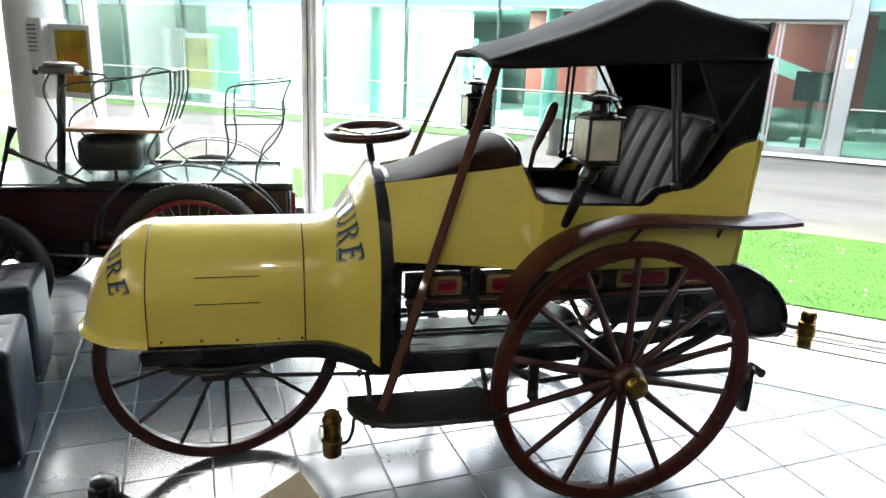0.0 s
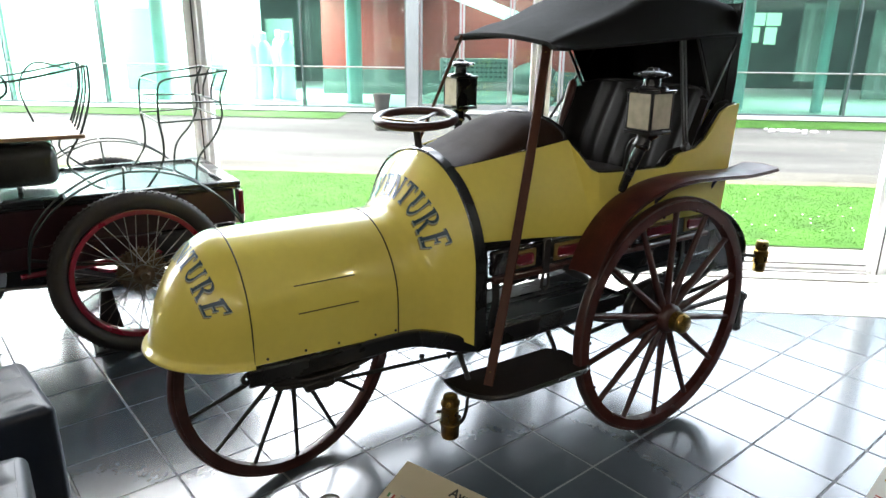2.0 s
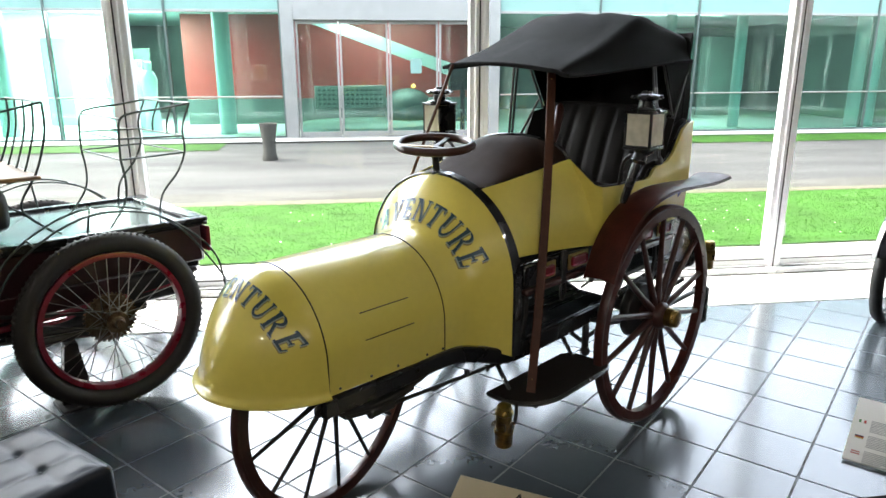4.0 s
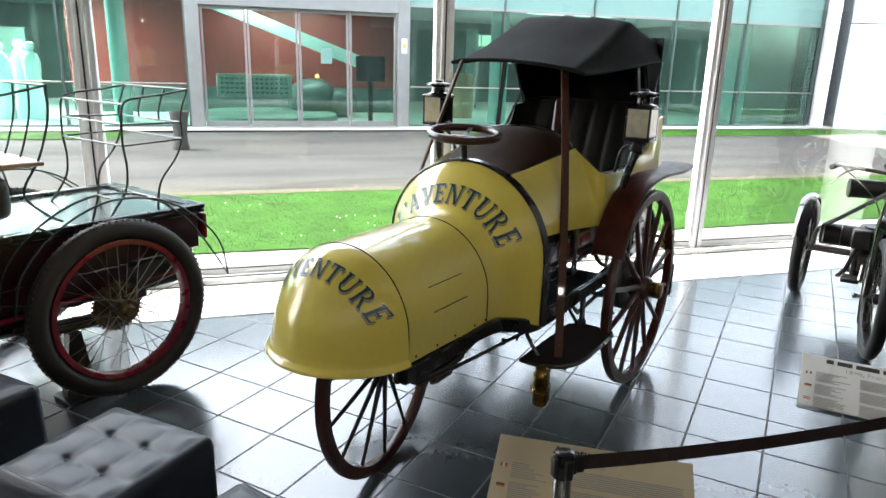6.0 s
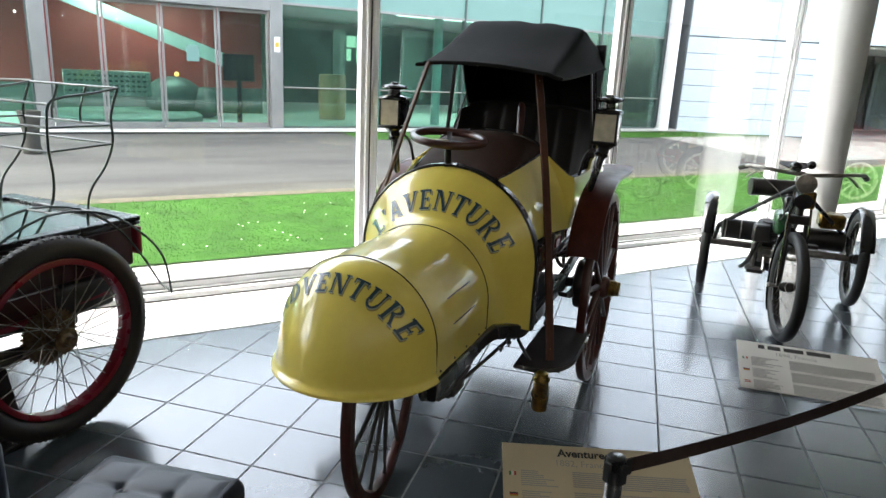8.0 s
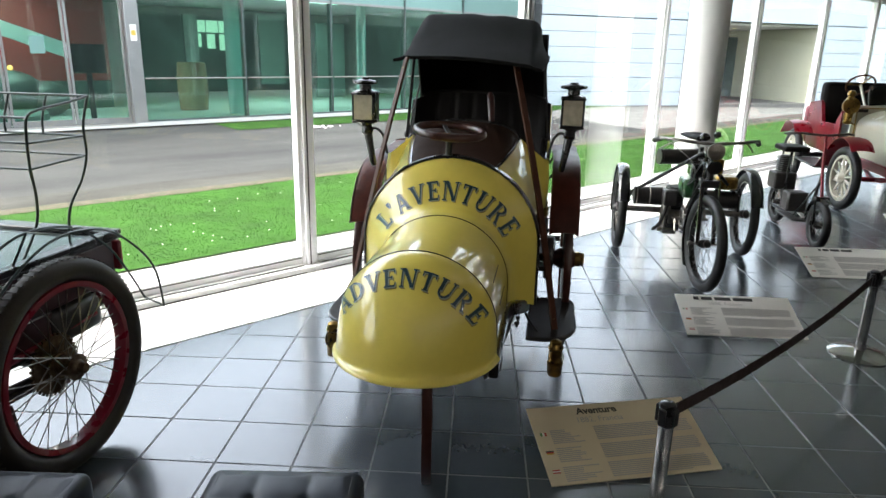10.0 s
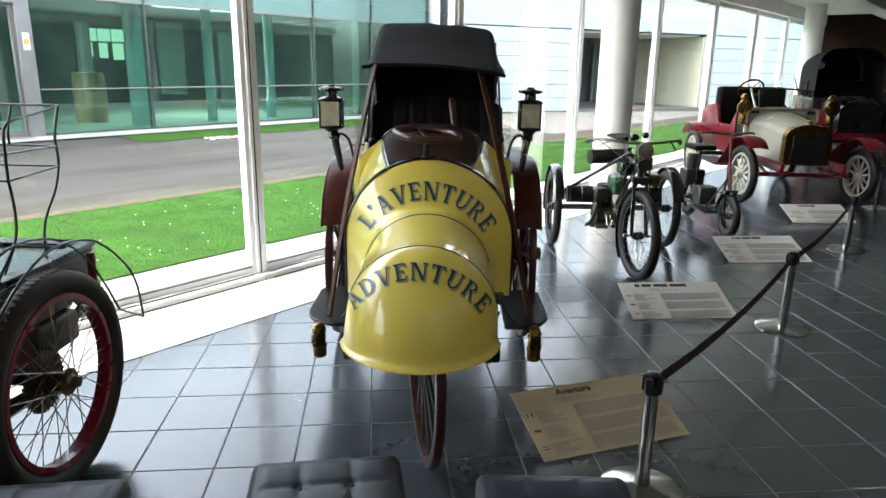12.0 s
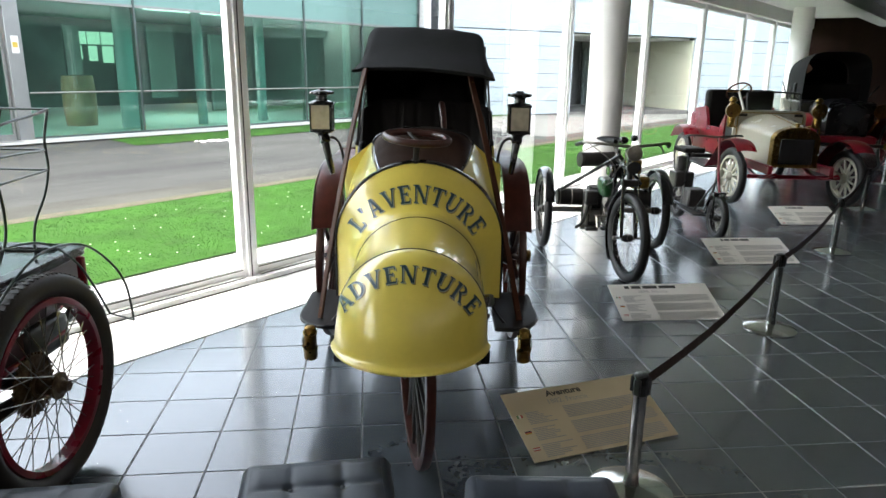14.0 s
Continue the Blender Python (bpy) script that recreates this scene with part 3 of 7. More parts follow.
# daisies in the lawn
rng = random.Random(8)
g = Geo()
for _ in range(70):
    s, n = rng.gauss(2.3, 1.6), rng.uniform(0.95, 2.6)
    g.ball((s, n, GR(n) + 0.04), 0.008, 6, 4, 0.5)
ob = part("daisies", g, PEBBLE, None, "small white daisies scattered over the lawn")
ob.matrix_basis = WALL
tagged(ob, category="daisies", kind="stuff")
g = Geo()
for _ in range(40):
    s, n = rng.gauss(5.85, 0.22), rng.gauss(7.28, 0.07)
    g.ball((s, n, GR(n) + 0.012), rng.uniform(0.015, 0.04), 7, 5, 0.6)
ob = part("pebbles", g, PEBBLE, None, "patch of white pebbles at the lawn's edge")
ob.matrix_basis = WALL
tagged(ob, category="pebbles", kind="stuff")
post = part("bollard", Geo().lathe([(0.12, 0), (0.125, 0.03), (0.105, 0.10), (0.10, 0.26), (0.12, 0.42), (0.145, 0.56), (0.145, 0.58), (0.12, 0.58), (0.10, 0.50), (0, 0.48)], (0, 0, 0), (0, 0, 1), 24), DRIVEEDGE, None, "pale concrete litter bin on the drive")
post.matrix_basis = WALL @ pose(-0.88, 6.5, GR(6.5))
tagged(post, category="bin")
marker = part("marker_stone", Geo().box(-0.05, 0.05, -0.03, 0.03, 0, 0.13, 0.008), PEBBLE, None, "small white marker stone in the lawn")
marker.matrix_basis = WALL @ pose(4.35, 1.05, -0.02, 0, 0, 20)
tagged(marker, category="stone")

# ---- glass building across the drive ----
FN, FZ = 9.09, 0.13
fac = thing("glass_building", WALL @ pose(0, FN, 0), "long glass-fronted building with green-tinted panes and an entrance", "building")
part("plinth", Geo().box(-16, 13.7, -0.06, 0.3, -0.1, FZ + 0.03, 0.01), KERBGREY, fac)
part("floor_slab", Geo().box(-16, 13.7, 0.3, 9.3, -0.1, FZ), LOBBYFLOOR, fac)
part("back_wall", Geo().box(-16, 13.7, 9.0, 9.3, FZ, 2.75), LOBBYDARK, fac)
part("side_wall", Geo().box(13.4, 13.7, 0.1, 9.0, FZ, 2.75), LOBBYDARK, fac)
part("side_wall", Geo().box(-16, -15.7, 0.1, 9.0, FZ, 2.75), LOBBYDARK, fac)
part("soffit", Geo().box(-16, 13.7, 0.06, 9.3, 2.75, 2.95), LOBBYTEAL, fac)
part("upper_floor", Geo().box(-16, 13.7, 0.4, 9.3, 2.95, 4.4), WHITEPANEL, fac)
part("roof", Geo().box(-16.2, 13.9, -0.2, 9.5, 4.4, 4.6, 0.02), STEELGREY, fac)
bays = [-15.5, -13.4, -11.3, -9.2, -7.1, -5.02, -2.94, -0.86, 3.36, 5.4, 7.47, 9.54, 11.45, 13.62]
for i in range(len(bays) - 1):
    a, b = bays[i], bays[i + 1]
    if abs(a + 0.86) < 0.01:
        continue
    w = part("window", Geo().box(a, b, -0.02, 0.03, 2.5, 2.55, 0.005), STEELGREY, fac, "green-tinted full-height window with a steel rail")
    p = part("pane", Geo().box(a + 0.02, b - 0.02, 0, 0.012, FZ + 0.04, 2.5), TEALPANE, w, "green-tinted pane", 0)
    p.visible_shadow = False
    p = part("pane", Geo().box(a + 0.02, b - 0.02, 0, 0.012, 2.55, 3.6), FROSTTEAL, w, "pale green spandrel pane", 0)
    part("rail", Geo().tube([(a + 0.03, -0.06, 0.96), (b - 0.03, -0.06, 0.96)], 0.016, 8), NICKEL, w)
    part("sill", Geo().box(a, b, -0.05, 0.04, FZ + 0.03, FZ + 0.07, 0.005), FACADEBAR, w)
part("spandrel", Geo().box(-16, 13.7, 0.0, 0.02, 3.62, 4.4), FROSTTEAL, fac)
part("transom", Geo().box(-16, 13.7, -0.03, 0.05, 3.58, 3.64, 0.005), STEELGREY, fac)
for s in bays:
    part("mullion", Geo().box(s - 0.017, s + 0.017, -0.04, 0.12, FZ, 4.4, 0.004), FACADEBAR, fac)
# white wall with doors behind the glass, added to imitate the far end's glare
part("glare_wall", Geo().box(-15.6, -5.3, 4.2, 4.4, FZ, 2.75), WHITEPANEL, fac, "white wall added to imitate glare in the lobby")
for a, b in ((-14.6, -13.2), (-11.2, -10.6), (-9.0, -8.1), (-6.9, -6.3)):
    part("doorway", Geo().box(a, b, 4.16, 4.198, FZ, 2.2, 0.005), FROSTTEAL, fac, "pale green door in the added glare wall")
# the entrance: steel posts, header and four sliding leaves
for s in (-0.72, 3.24):
    part("door_post", Geo().box(s - 0.12, s + 0.12, -0.10, 0.12, FZ, 2.75, 0.008), STEELGREY, fac)
part("door_header", Geo().box(-0.6, 3.12, -0.12, 0.12, 2.36, 2.75, 0.008), STEELGREY, fac)
part("door_threshold", Geo().box(-0.6, 3.12, -0.3, 0.1, FZ - 0.06, FZ + 0.04, 0.008), KERBGREY, fac)
for a, b in ((-0.58, 0.22), (0.24, 1.17), (1.19, 2.15), (2.17, 3.1)):
    d = part("door", Geo().box(a, a + 0.04, 0, 0.05, FZ + 0.04, 2.36, 0.004).box(b - 0.04, b, 0, 0.05, FZ + 0.04, 2.36, 0.004).box(a + 0.04, b - 0.04, 0, 0.05, FZ + 0.04, FZ + 0.14, 0.004).box(a + 0.04, b - 0.04, 0, 0.05, 2.3, 2.36, 0.004), STEELGREY, fac, "sliding glass door leaf in a steel frame")
    p = part("pane", Geo().box(a + 0.04, b - 0.04, 0.02, 0.03, FZ + 0.13, 2.31), TEALPANE, d, "", 0)
    p.visible_shadow = False
part("notice", Geo().box(1.6, 1.82, -0.012, -0.004, 1.38, 1.66), FROSTTEAL, fac, "pale blue paper notice on the door")
part("sticker", Geo().box(3.19, 3.3, -0.106, -0.101, 1.62, 1.9), CARD, fac, "white warning sticker with a yellow sign")
part("sticker_sign", Geo().box(3.205, 3.285, -0.109, -0.107, 1.71, 1.80), FLAGGOLD, fac)
# inside the entrance lobby
part("red_wall", Geo().box(-3.6, 4.0, 4.0, 4.2, 0.75, 2.75), LOBBYRED, fac, "dark red lobby wall")
part("wall_base", Geo().box(-3.6, 4.0, 3.98, 4.2, FZ, 0.75, 0.01), LOBBYSHADE, fac)
part("exhibit", Geo().ball((1.75, 2.9, 0.55), 0.62, 18, 10, 0.75).ball((2.35, 2.8, 0.45), 0.45, 16, 10, 0.8), LOBBYSHADE, fac, "dark green rounded exhibit")
part("ramp_guard", Geo().box(-0.4, 1.2, 2.1, 2.16, 0.60, 1.10, 0.01), STEELGREY, fac, "perforated grey guard panel")
holes = Geo()
for i in range(14):
    for k in range(4):
        holes.box(-0.32 + 0.105 * i, -0.26 + 0.105 * i, 2.092, 2.098, 0.68 + 0.10 * k, 0.72 + 0.10 * k)
part("guard_holes", holes, LOBBYSHADE, fac, "dark slots in the guard panel", 0)
part("stair_stringer", Geo().prism([(-1.2, 2.75), (-0.4, 2.75), (2.9, 1.55), (2.9, 1.25)], pose(0, 3.0, 0, 90, 0, 0), 0.12), WHITEPANEL, fac, "white sloping stair side")
part("display_plinth", Geo().lathe([(1.5, FZ), (1.5, FZ + 0.12), (1.42, FZ + 0.16), (0, FZ + 0.16)], (0.7, 2.2, 0), (0, 0, 1), 40), LOBBYDARK, fac, "low round dark display plinth")
part("screen", Geo().box(2.55, 3.2, 1.5, 1.56, 1.0, 1.55, 0.01), SCREEN, fac, "dark television screen")
part("screen_foot", Geo().box(2.82, 2.92, 1.5, 1.56, FZ, 1.0, 0.005), SCREEN, fac)
for s, z in ((1.98, 1.03), (1.66, 1.92)):
    part("wall_lamp", Geo().ball((s, 3.93, z), 0.055, 14, 8), LAMPORANGE, fac, "small orange glowing wall lamp")
for s, n, r in ((5.83, 1.3, 0.21), (7.52, 1.3, 0.11), (-2.2, 1.4, 0.17), (-6.6, 1.5, 0.17), (9.2, 1.3, 0.12), (12.3, 1.2, 0.3)):
    part("lobby_column", Geo().lathe([(r, FZ), (r, 2.75)], (s, n, 0), (0, 0, 1), 24), LOBBYTEAL, fac)
part("barrel", Geo().lathe([(0.31, FZ), (0.34, FZ + 0.4), (0.33, FZ + 0.85), (0.31, FZ + 1.06), (0.28, FZ + 1.07), (0, FZ + 1.02)], (5.35, 2.6, 0), (0, 0, 1), 20), STUMP, fac, "brown wooden barrel in the lobby")
for s0, s1, n, z0, z1 in ((3.9, 4.7, 7.0, FZ, 2.3), (6.6, 7.0, 6.0, FZ, 2.4), (8.85, 9.68, 6.0, 0.5, 2.5), (-9.5, -8.0, 6.0, FZ, 2.2), (-5.6, -4.8, 5.5, FZ, 2.0), (10.2, 11.2, 5.0, FZ, 2.3)):
    part("partition", Geo().box(s0, s1, n, n + 0.1, z0, z1, 0.01), LOBBYDARK, fac)
# the two glowing windows at negative s are unseen, added to brighten the lobby
for s0, s1, z0, z1 in ((7.82, 8.14, 2.0, 2.37), (8.18, 8.50, 2.0, 2.37), (8.54, 8.92, 2.0, 2.37), (8.96, 9.38, 2.0, 2.37), (8.18, 8.34, 1.55, 1.95), (8.54, 8.80, 1.50, 1.95), (8.96, 9.30, 1.45, 1.95), (-4.2, -3.5, 1.2, 2.0), (-8.5, -7.0, 1.3, 2.2)):
    part("lobby_window", Geo().box(s0, s1, 8.95, 8.98, z0, z1, 0.005), glowing("daylit_back_window", (0.66, 0.88, 0.70), 0.20), fac, "far window with daylight behind it")
for s, n, tall in ((-4.72, 2.25, 1.66), (-4.45, 2.05, 1.62), (-4.18, 2.35, 1.68), (-3.92, 2.10, 1.64)):
    part("statue", Geo().lathe([(0.17, FZ), (0.18, FZ + 0.1), (0.14, 0.7), (0.15, 1.0), (0.17, 1.25), (0.12, tall - 0.24), (0.055, tall - 0.19), (0.09, tall - 0.10), (0.075, tall - 0.02), (0, tall)], (s, n, 0), (0, 0, 1), 20), WHITEPANEL, fac, "plain white plaster statue")

# ---- white clad wing beyond the glass building ----
wing = thing("white_wing", WALL @ pose(13.72, 8.85, 0, 0, 0, -24), "white metal-clad wing with long horizontal joints", "building")
part("core", Geo().box(0.4, 5.2, 0.06, 9, -0.1, 2.62), WINGCORE, wing)
part("core", Geo().box(10.5, 30, 0.06, 9, -0.1, 2.62), WINGCORE, wing)
part("upper_storey", Geo().box(0.4, 30, 0.06, 9, 2.62, 4.5), WINGCORE, wing)
part("post", Geo().box(-0.06, 0.14, -0.05, 0.3, 0.0, 4.4, 0.01), WHITEFRAME, wing)
for x0, x1 in ((0.42, 2.80), (2.815, 5.20), (10.5, 13.0), (13.015, 16.0), (16.015, 20.0)):
    for r in range(6):
        part("panel", Geo().box(x0, x1, 0.0, 0.055, 0.12 + 0.415 * r, 0.12 + 0.415 * r + 0.398, 0.004), WINGPANEL, wing)
for x0, x1 in ((0.42, 2.80), (2.815, 5.20), (5.215, 7.85), (7.865, 10.49), (10.505, 13.0), (13.015, 16.0), (16.015, 20.0), (20.015, 30.0)):
    for z0, z1 in ((2.63, 3.57), (3.585, 4.5)):
        part("upper_panel", Geo().box(x0, x1, 0.0, 0.055, z0, z1, 0.004), WINGPANEL, wing)
# the recessed passage: dark glazed wall on one half, pale curved wall on the other
part("passage_soffit", Geo().box(5.2, 10.5, 0.3, 9, 2.55, 2.615), PLASTER, wing)
part("passage_wall", Geo().box(5.2, 9.4, 4.0, 4.2, -0.1, 2.55), STEELGREY, wing, "blue-grey panelled wall in the passage")
for x in (5.5, 6.4, 7.2, 7.9, 8.6):
    part("passage_mullion", Geo().box(x, x + 0.08, 3.9, 3.99, 0.1, 2.55, 0.005), STEELGREY, wing)
part("passage_curve", Geo().shell([[(9.35 + 0.9 * math.sin(q), 3.1 + 0.9 * math.cos(q), z) for z in (-0.1, 1.2, 2.3)] for q in [radians(a) for a in range(-60, 70, 10)]], 0.1), LOBBYDARK, wing, "dark curved screen in the passage")
part("passage_end", Geo().box(10.42, 10.49, 0.07, 9, -0.1, 2.54), CREAMWALL, wing, "pale plastered passage wall")
part("passage_paving", Geo().box(5.22, 10.40, 0.0, 9, 0.02, 0.155), KERBGREY, wing, "pale paved passage floor")

# glowing panels and area lamps added under the soffit to brighten the lobby
for s in (-10.5, -5.0, 1.2, 8.5):
    lp = part("lobby_fill_panel", Geo().box(s - 1.2, s + 1.2, 2.6, 3.2, 2.72, 2.745, 0.005), glowing("lobby_fill_glow", (0.95, 1.0, 0.95), 1.0), fac, "long glowing ceiling panel added to brighten the lobby")
    ld = bpy.data.lights.new("lobby_fill", "AREA")
    ld.shape, ld.size, ld.size_y, ld.energy, ld.color = "RECTANGLE", 2.4, 0.6, 200 if s < 0 else 30, (0.95, 1.0, 0.96)
    lo = new("lobby_fill", ld)
    lo.parent = fac
    lo.matrix_basis = pose(s, 2.9, 2.715)


# ---- the yellow three-wheeler: x runs from its front wheel to its tail, y to the window ----
CAR = pose(-0.345, -0.80, 0, 0, 0, -6.05)
car = thing("yellow_tricycle_car", CAR, "vintage yellow three-wheeled motor car with black canvas hood", "vintage car")


def lerp(x, table):
    xs = [r[0] for r in table]
    return [float(np.interp(x, xs, [r[k] for r in table])) for k in range(1, len(table[0]))]


# bonnet stations: x, half width, springing height, top, bottom edge
RIM = 0.622
BONNET = [(-0.10, 0.264, 0.665, 0.922, 0.570), (0.0, 0.264, 0.665, 0.924, 0.568), (0.20, 0.265, 0.665, 0.925, 0.563), (0.385, 0.266, 0.665, 0.925, 0.557),
          (0.44, 0.267, 0.668, 0.926, 0.551), (0.475, 0.270, 0.677, 0.932, 0.544), (0.505, 0.276, 0.69, 0.954, 0.536), (0.535, 0.289, 0.705, 0.994, 0.528),
          (0.56, 0.305, 0.72, 1.036, 0.519), (0.585, 0.329, 0.733, 1.074, 0.511), (0.605, 0.352, 0.743, 1.100, 0.503), (RIM, 0.372, 0.75, 1.115, 0.496)]
NOSE_TIP, NOSE_ROOT = -0.322, -0.10
FOOT_Z = 0.590


def station(x):
    return lerp(max(x, NOSE_ROOT), BONNET)


def nose_foot(phi, grow=0.0):
    """The nose cowl's outline at its foot, blunt like a thumb; grow widens it."""
    q = max(-1.0, min(1.0, phi / (math.pi / 2))) * math.acos(0.05 / (0.284 + grow))
    return Vector((-0.05 - (0.284 + grow) * math.cos(q), 0.005 + (0.276 + grow) * math.sin(q), FOOT_Z))


def on_bonnet(x, phi):
    """A point of the bonnet's skin: phi from the crown, in radians; past a right angle it runs straight down."""
    w, zc, zt, zb = station(x)
    if abs(phi) <= math.pi / 2:
        y, z = w * math.sin(phi), zc + (zt - zc) * math.cos(phi)
    else:
        d = (abs(phi) - math.pi / 2) / 0.4
        y, z = math.copysign(w, phi), zc + (zb - zc) * min(1, d)
    if x >= NOSE_ROOT:
        return Vector((x, y, z))
    # the nose: each line leaves the bonnet level and comes down to the foot nearly upright
    k = min(1.0, (NOSE_ROOT - x) / (NOSE_ROOT - NOSE_TIP))
    a, d = Vector((NOSE_ROOT, y, z)), nose_foot(phi)
    reach, drop = a.x - d.x, a.z - d.z
    b, c = a + Vector((-0.42 * reach, 0, 0)), d + Vector((0.10 * reach, 0, 0.52 * drop))
    j = 1 - k
    return a * j ** 3 + b * (3 * j * j * k) + c * (3 * j * k * k) + d * k ** 3


PHIS = [-(math.pi / 2 + 0.4), -(math.pi / 2 + 0.2)] + [math.pi * (i / 32 - 0.5) for i in range(33)] + [math.pi / 2 + 0.2, math.pi / 2 + 0.4]


def skin(xs):
    return [[on_bonnet(x, p) for p in PHIS] for x in xs]


NOSE_PHIS = [math.pi * (i / 48 - 0.5) for i in range(49)]
nose_rows = [[on_bonnet(NOSE_ROOT + (NOSE_TIP - NOSE_ROOT) * i / 20, p) for p in NOSE_PHIS] for i in range(21)]
# the skin turns out at its foot into a rolled lip
for grow, dz in ((0.004, -0.006), (0.010, -0.011), (0.017, -0.014), (0.021, -0.017), (0.021, -0.021), (0.017, -0.024)):
    nose_rows.append([nose_foot(p, grow * (0.5 + 0.5 * math.cos(p))) + Vector((0, 0, dz)) for p in NOSE_PHIS])
nose = part("nose_cowl", Geo().shell(nose_rows[::-1], 0.003), YELLOW, car, "domed yellow nose cowl with a rolled lip", 60)
part("lip", Geo().tube([nose_foot(p, 0.018 * (0.5 + 0.5 * math.cos(p))) + Vector((0, 0, -0.021)) for p in NOSE_PHIS], 0.0045, 8), YELLOW, nose)
bonnet_x = [-0.0985 + (0.4835) * i / 12 for i in range(13)]
bonnet = part("bonnet", Geo().shell(skin(bonnet_x), 0.004), YELLOW, car, "yellow round-topped bonnet with thin black lines")
scuttle_x = [0.3865 + (RIM - 0.3865) * i / 22 for i in range(23)]
scuttle = part("scuttle", Geo().shell(skin(scuttle_x), 0.004), YELLOW, car, "yellow flared scuttle with painted words")


def proud(x, phi, d):
    p = on_bonnet(x, phi)
    e = 0.004
    n = (on_bonnet(x, phi + e) - on_bonnet(x, phi - e)).cross(on_bonnet(x + e, phi) - on_bonnet(x - e, phi))
    n.normalize()
    if n.z < 0 and abs(phi) < 1.2 or n.y * phi < 0 and abs(phi) >= 0.3:
        n = -n
    return p + n * d


for x, ob in ((-0.0993, bonnet), (0.3857, bonnet)):
    part("panel_joint", Geo().tube([proud(x, p, 0.0006) for p in PHIS], 0.0022, 6), LINE, ob)
for z0, ob in ((0.783, bonnet), (0.708, bonnet)):
    zc = 0.665
    ph = -math.acos((z0 - zc) / 0.259)
    part("coachline", Geo().tube([proud(x, ph - (0.02 if z0 < 0.75 else 0), 0.0006) for x in (0.045, 0.11, 0.18, 0.245)], 0.0018, 6), LINE, ob)
for side in (-1, 1):
    for x in (-0.06, 0.06, 0.17, 0.30, 0.375):
        part("stud", Geo().ball(proud(x, side * (math.pi / 2 + 0.34), 0.001), 0.0045, 8, 5), LINE, bonnet)


def glyph(ch):
    """Strokes of one signwriter's capital, one high: each a strip of (left, right) pairs; and its width."""
    strips = []

    def bar(x0, y0, x1, y1, w, flare=0.25, n=6):
        strips.append([((x0 + (x1 - x0) * k / n - w / 2 * (1 + flare * abs(2 * k / n - 1) ** 3), y0 + (y1 - y0) * k / n), (x0 + (x1 - x0) * k / n + w / 2 * (1 + flare * abs(2 * k / n - 1) ** 3), y0 + (y1 - y0) * k / n)) for k in range(n + 1)])

    def flat(x0, x1, y, h, n=4):
        strips.append([((x0 + (x1 - x0) * k / n, y - h / 2), (x0 + (x1 - x0) * k / n, y + h / 2)) for k in range(n + 1)])

    def bow(cx, cy, rx, ry, a0, a1, w0, w1, n=12):
        line = []
        for k in range(n + 1):
            q, w = radians(a0 + (a1 - a0) * k / n), w0 + (w1 - w0) * math.sin(math.pi * k / n)
            line.append(((cx + (rx - w) * math.cos(q), cy + (ry - w * 0.75) * math.sin(q)), (cx + rx * math.cos(q), cy + ry * math.sin(q))))
        strips.append(line)

    if ch == "A":
        bar(0.10, 0, 0.40, 1, 0.075)
        bar(0.42, 1, 0.72, 0, 0.165)
        flat(0.22, 0.60, 0.33, 0.08)
        flat(0, 0.22, 0.025, 0.05)
        flat(0.56, 0.88, 0.025, 0.05)
        return strips, 0.88
    if ch == "V":
        bar(0.16, 1, 0.42, 0, 0.165)
        bar(0.46, 0, 0.74, 1, 0.075)
        flat(0, 0.32, 0.975, 0.05)
        flat(0.63, 0.86, 0.975, 0.05)
        return strips, 0.86
    if ch == "N":
        bar(0.13, 0, 0.13, 1, 0.07)
        bar(0.18, 1, 0.72, 0, 0.165)
        bar(0.76, 0, 0.76, 1, 0.07)
        flat(0, 0.26, 0.025, 0.05)
        flat(0.64, 0.90, 0.975, 0.05)
        flat(0.0, 0.2, 0.975, 0.05)
        return strips, 0.90
    if ch == "T":
        bar(0.37, 0, 0.37, 0.96, 0.165)
        flat(0.02, 0.72, 0.955, 0.085)
        bar(0.045, 0.76, 0.06, 0.92, 0.05, 0)
        bar(0.695, 0.76, 0.68, 0.92, 0.05, 0)
        flat(0.2, 0.54, 0.025, 0.05)
        return strips, 0.74
    if ch == "U":
        bar(0.18, 0.34, 0.18, 1, 0.165)
        bar(0.70, 0.34, 0.70, 1, 0.07)
        bow(0.41, 0.34, 0.335, 0.35, 180, 360, 0.11, 0.14)
        flat(0.02, 0.34, 0.975, 0.05)
        flat(0.58, 0.82, 0.975, 0.05)
        return strips, 0.84
    bar(0.17, 0, 0.17, 1, 0.165)
    if ch in "EL":
        flat(0.0, 0.62, 0.05, 0.10)
        bar(0.61, 0.04, 0.64, 0.27, 0.05, 0)
        flat(0.0, 0.34 if ch == "L" else 0.58, 0.955, 0.09 if ch == "E" else 0.05)
        if ch == "E":
            bar(0.57, 0.96, 0.59, 0.76, 0.05, 0)
            flat(0.2, 0.46, 0.52, 0.08)
            bar(0.46, 0.42, 0.46, 0.62, 0.045, 0)
        return strips, 0.68
    flat(0.0, 0.34, 0.025, 0.05)
    flat(0.0, 0.24, 0.975, 0.05)
    if ch == "D":
        bow(0.30, 0.5, 0.52, 0.5, 90, -90, 0.08, 0.16, 16)
        return strips, 0.86
    bow(0.30, 0.74, 0.36, 0.26, 90, -90, 0.07, 0.14)
    bar(0.40, 0.50, 0.72, 0, 0.16)
    flat(0.58, 0.86, 0.025, 0.05)
    return strips, 0.84


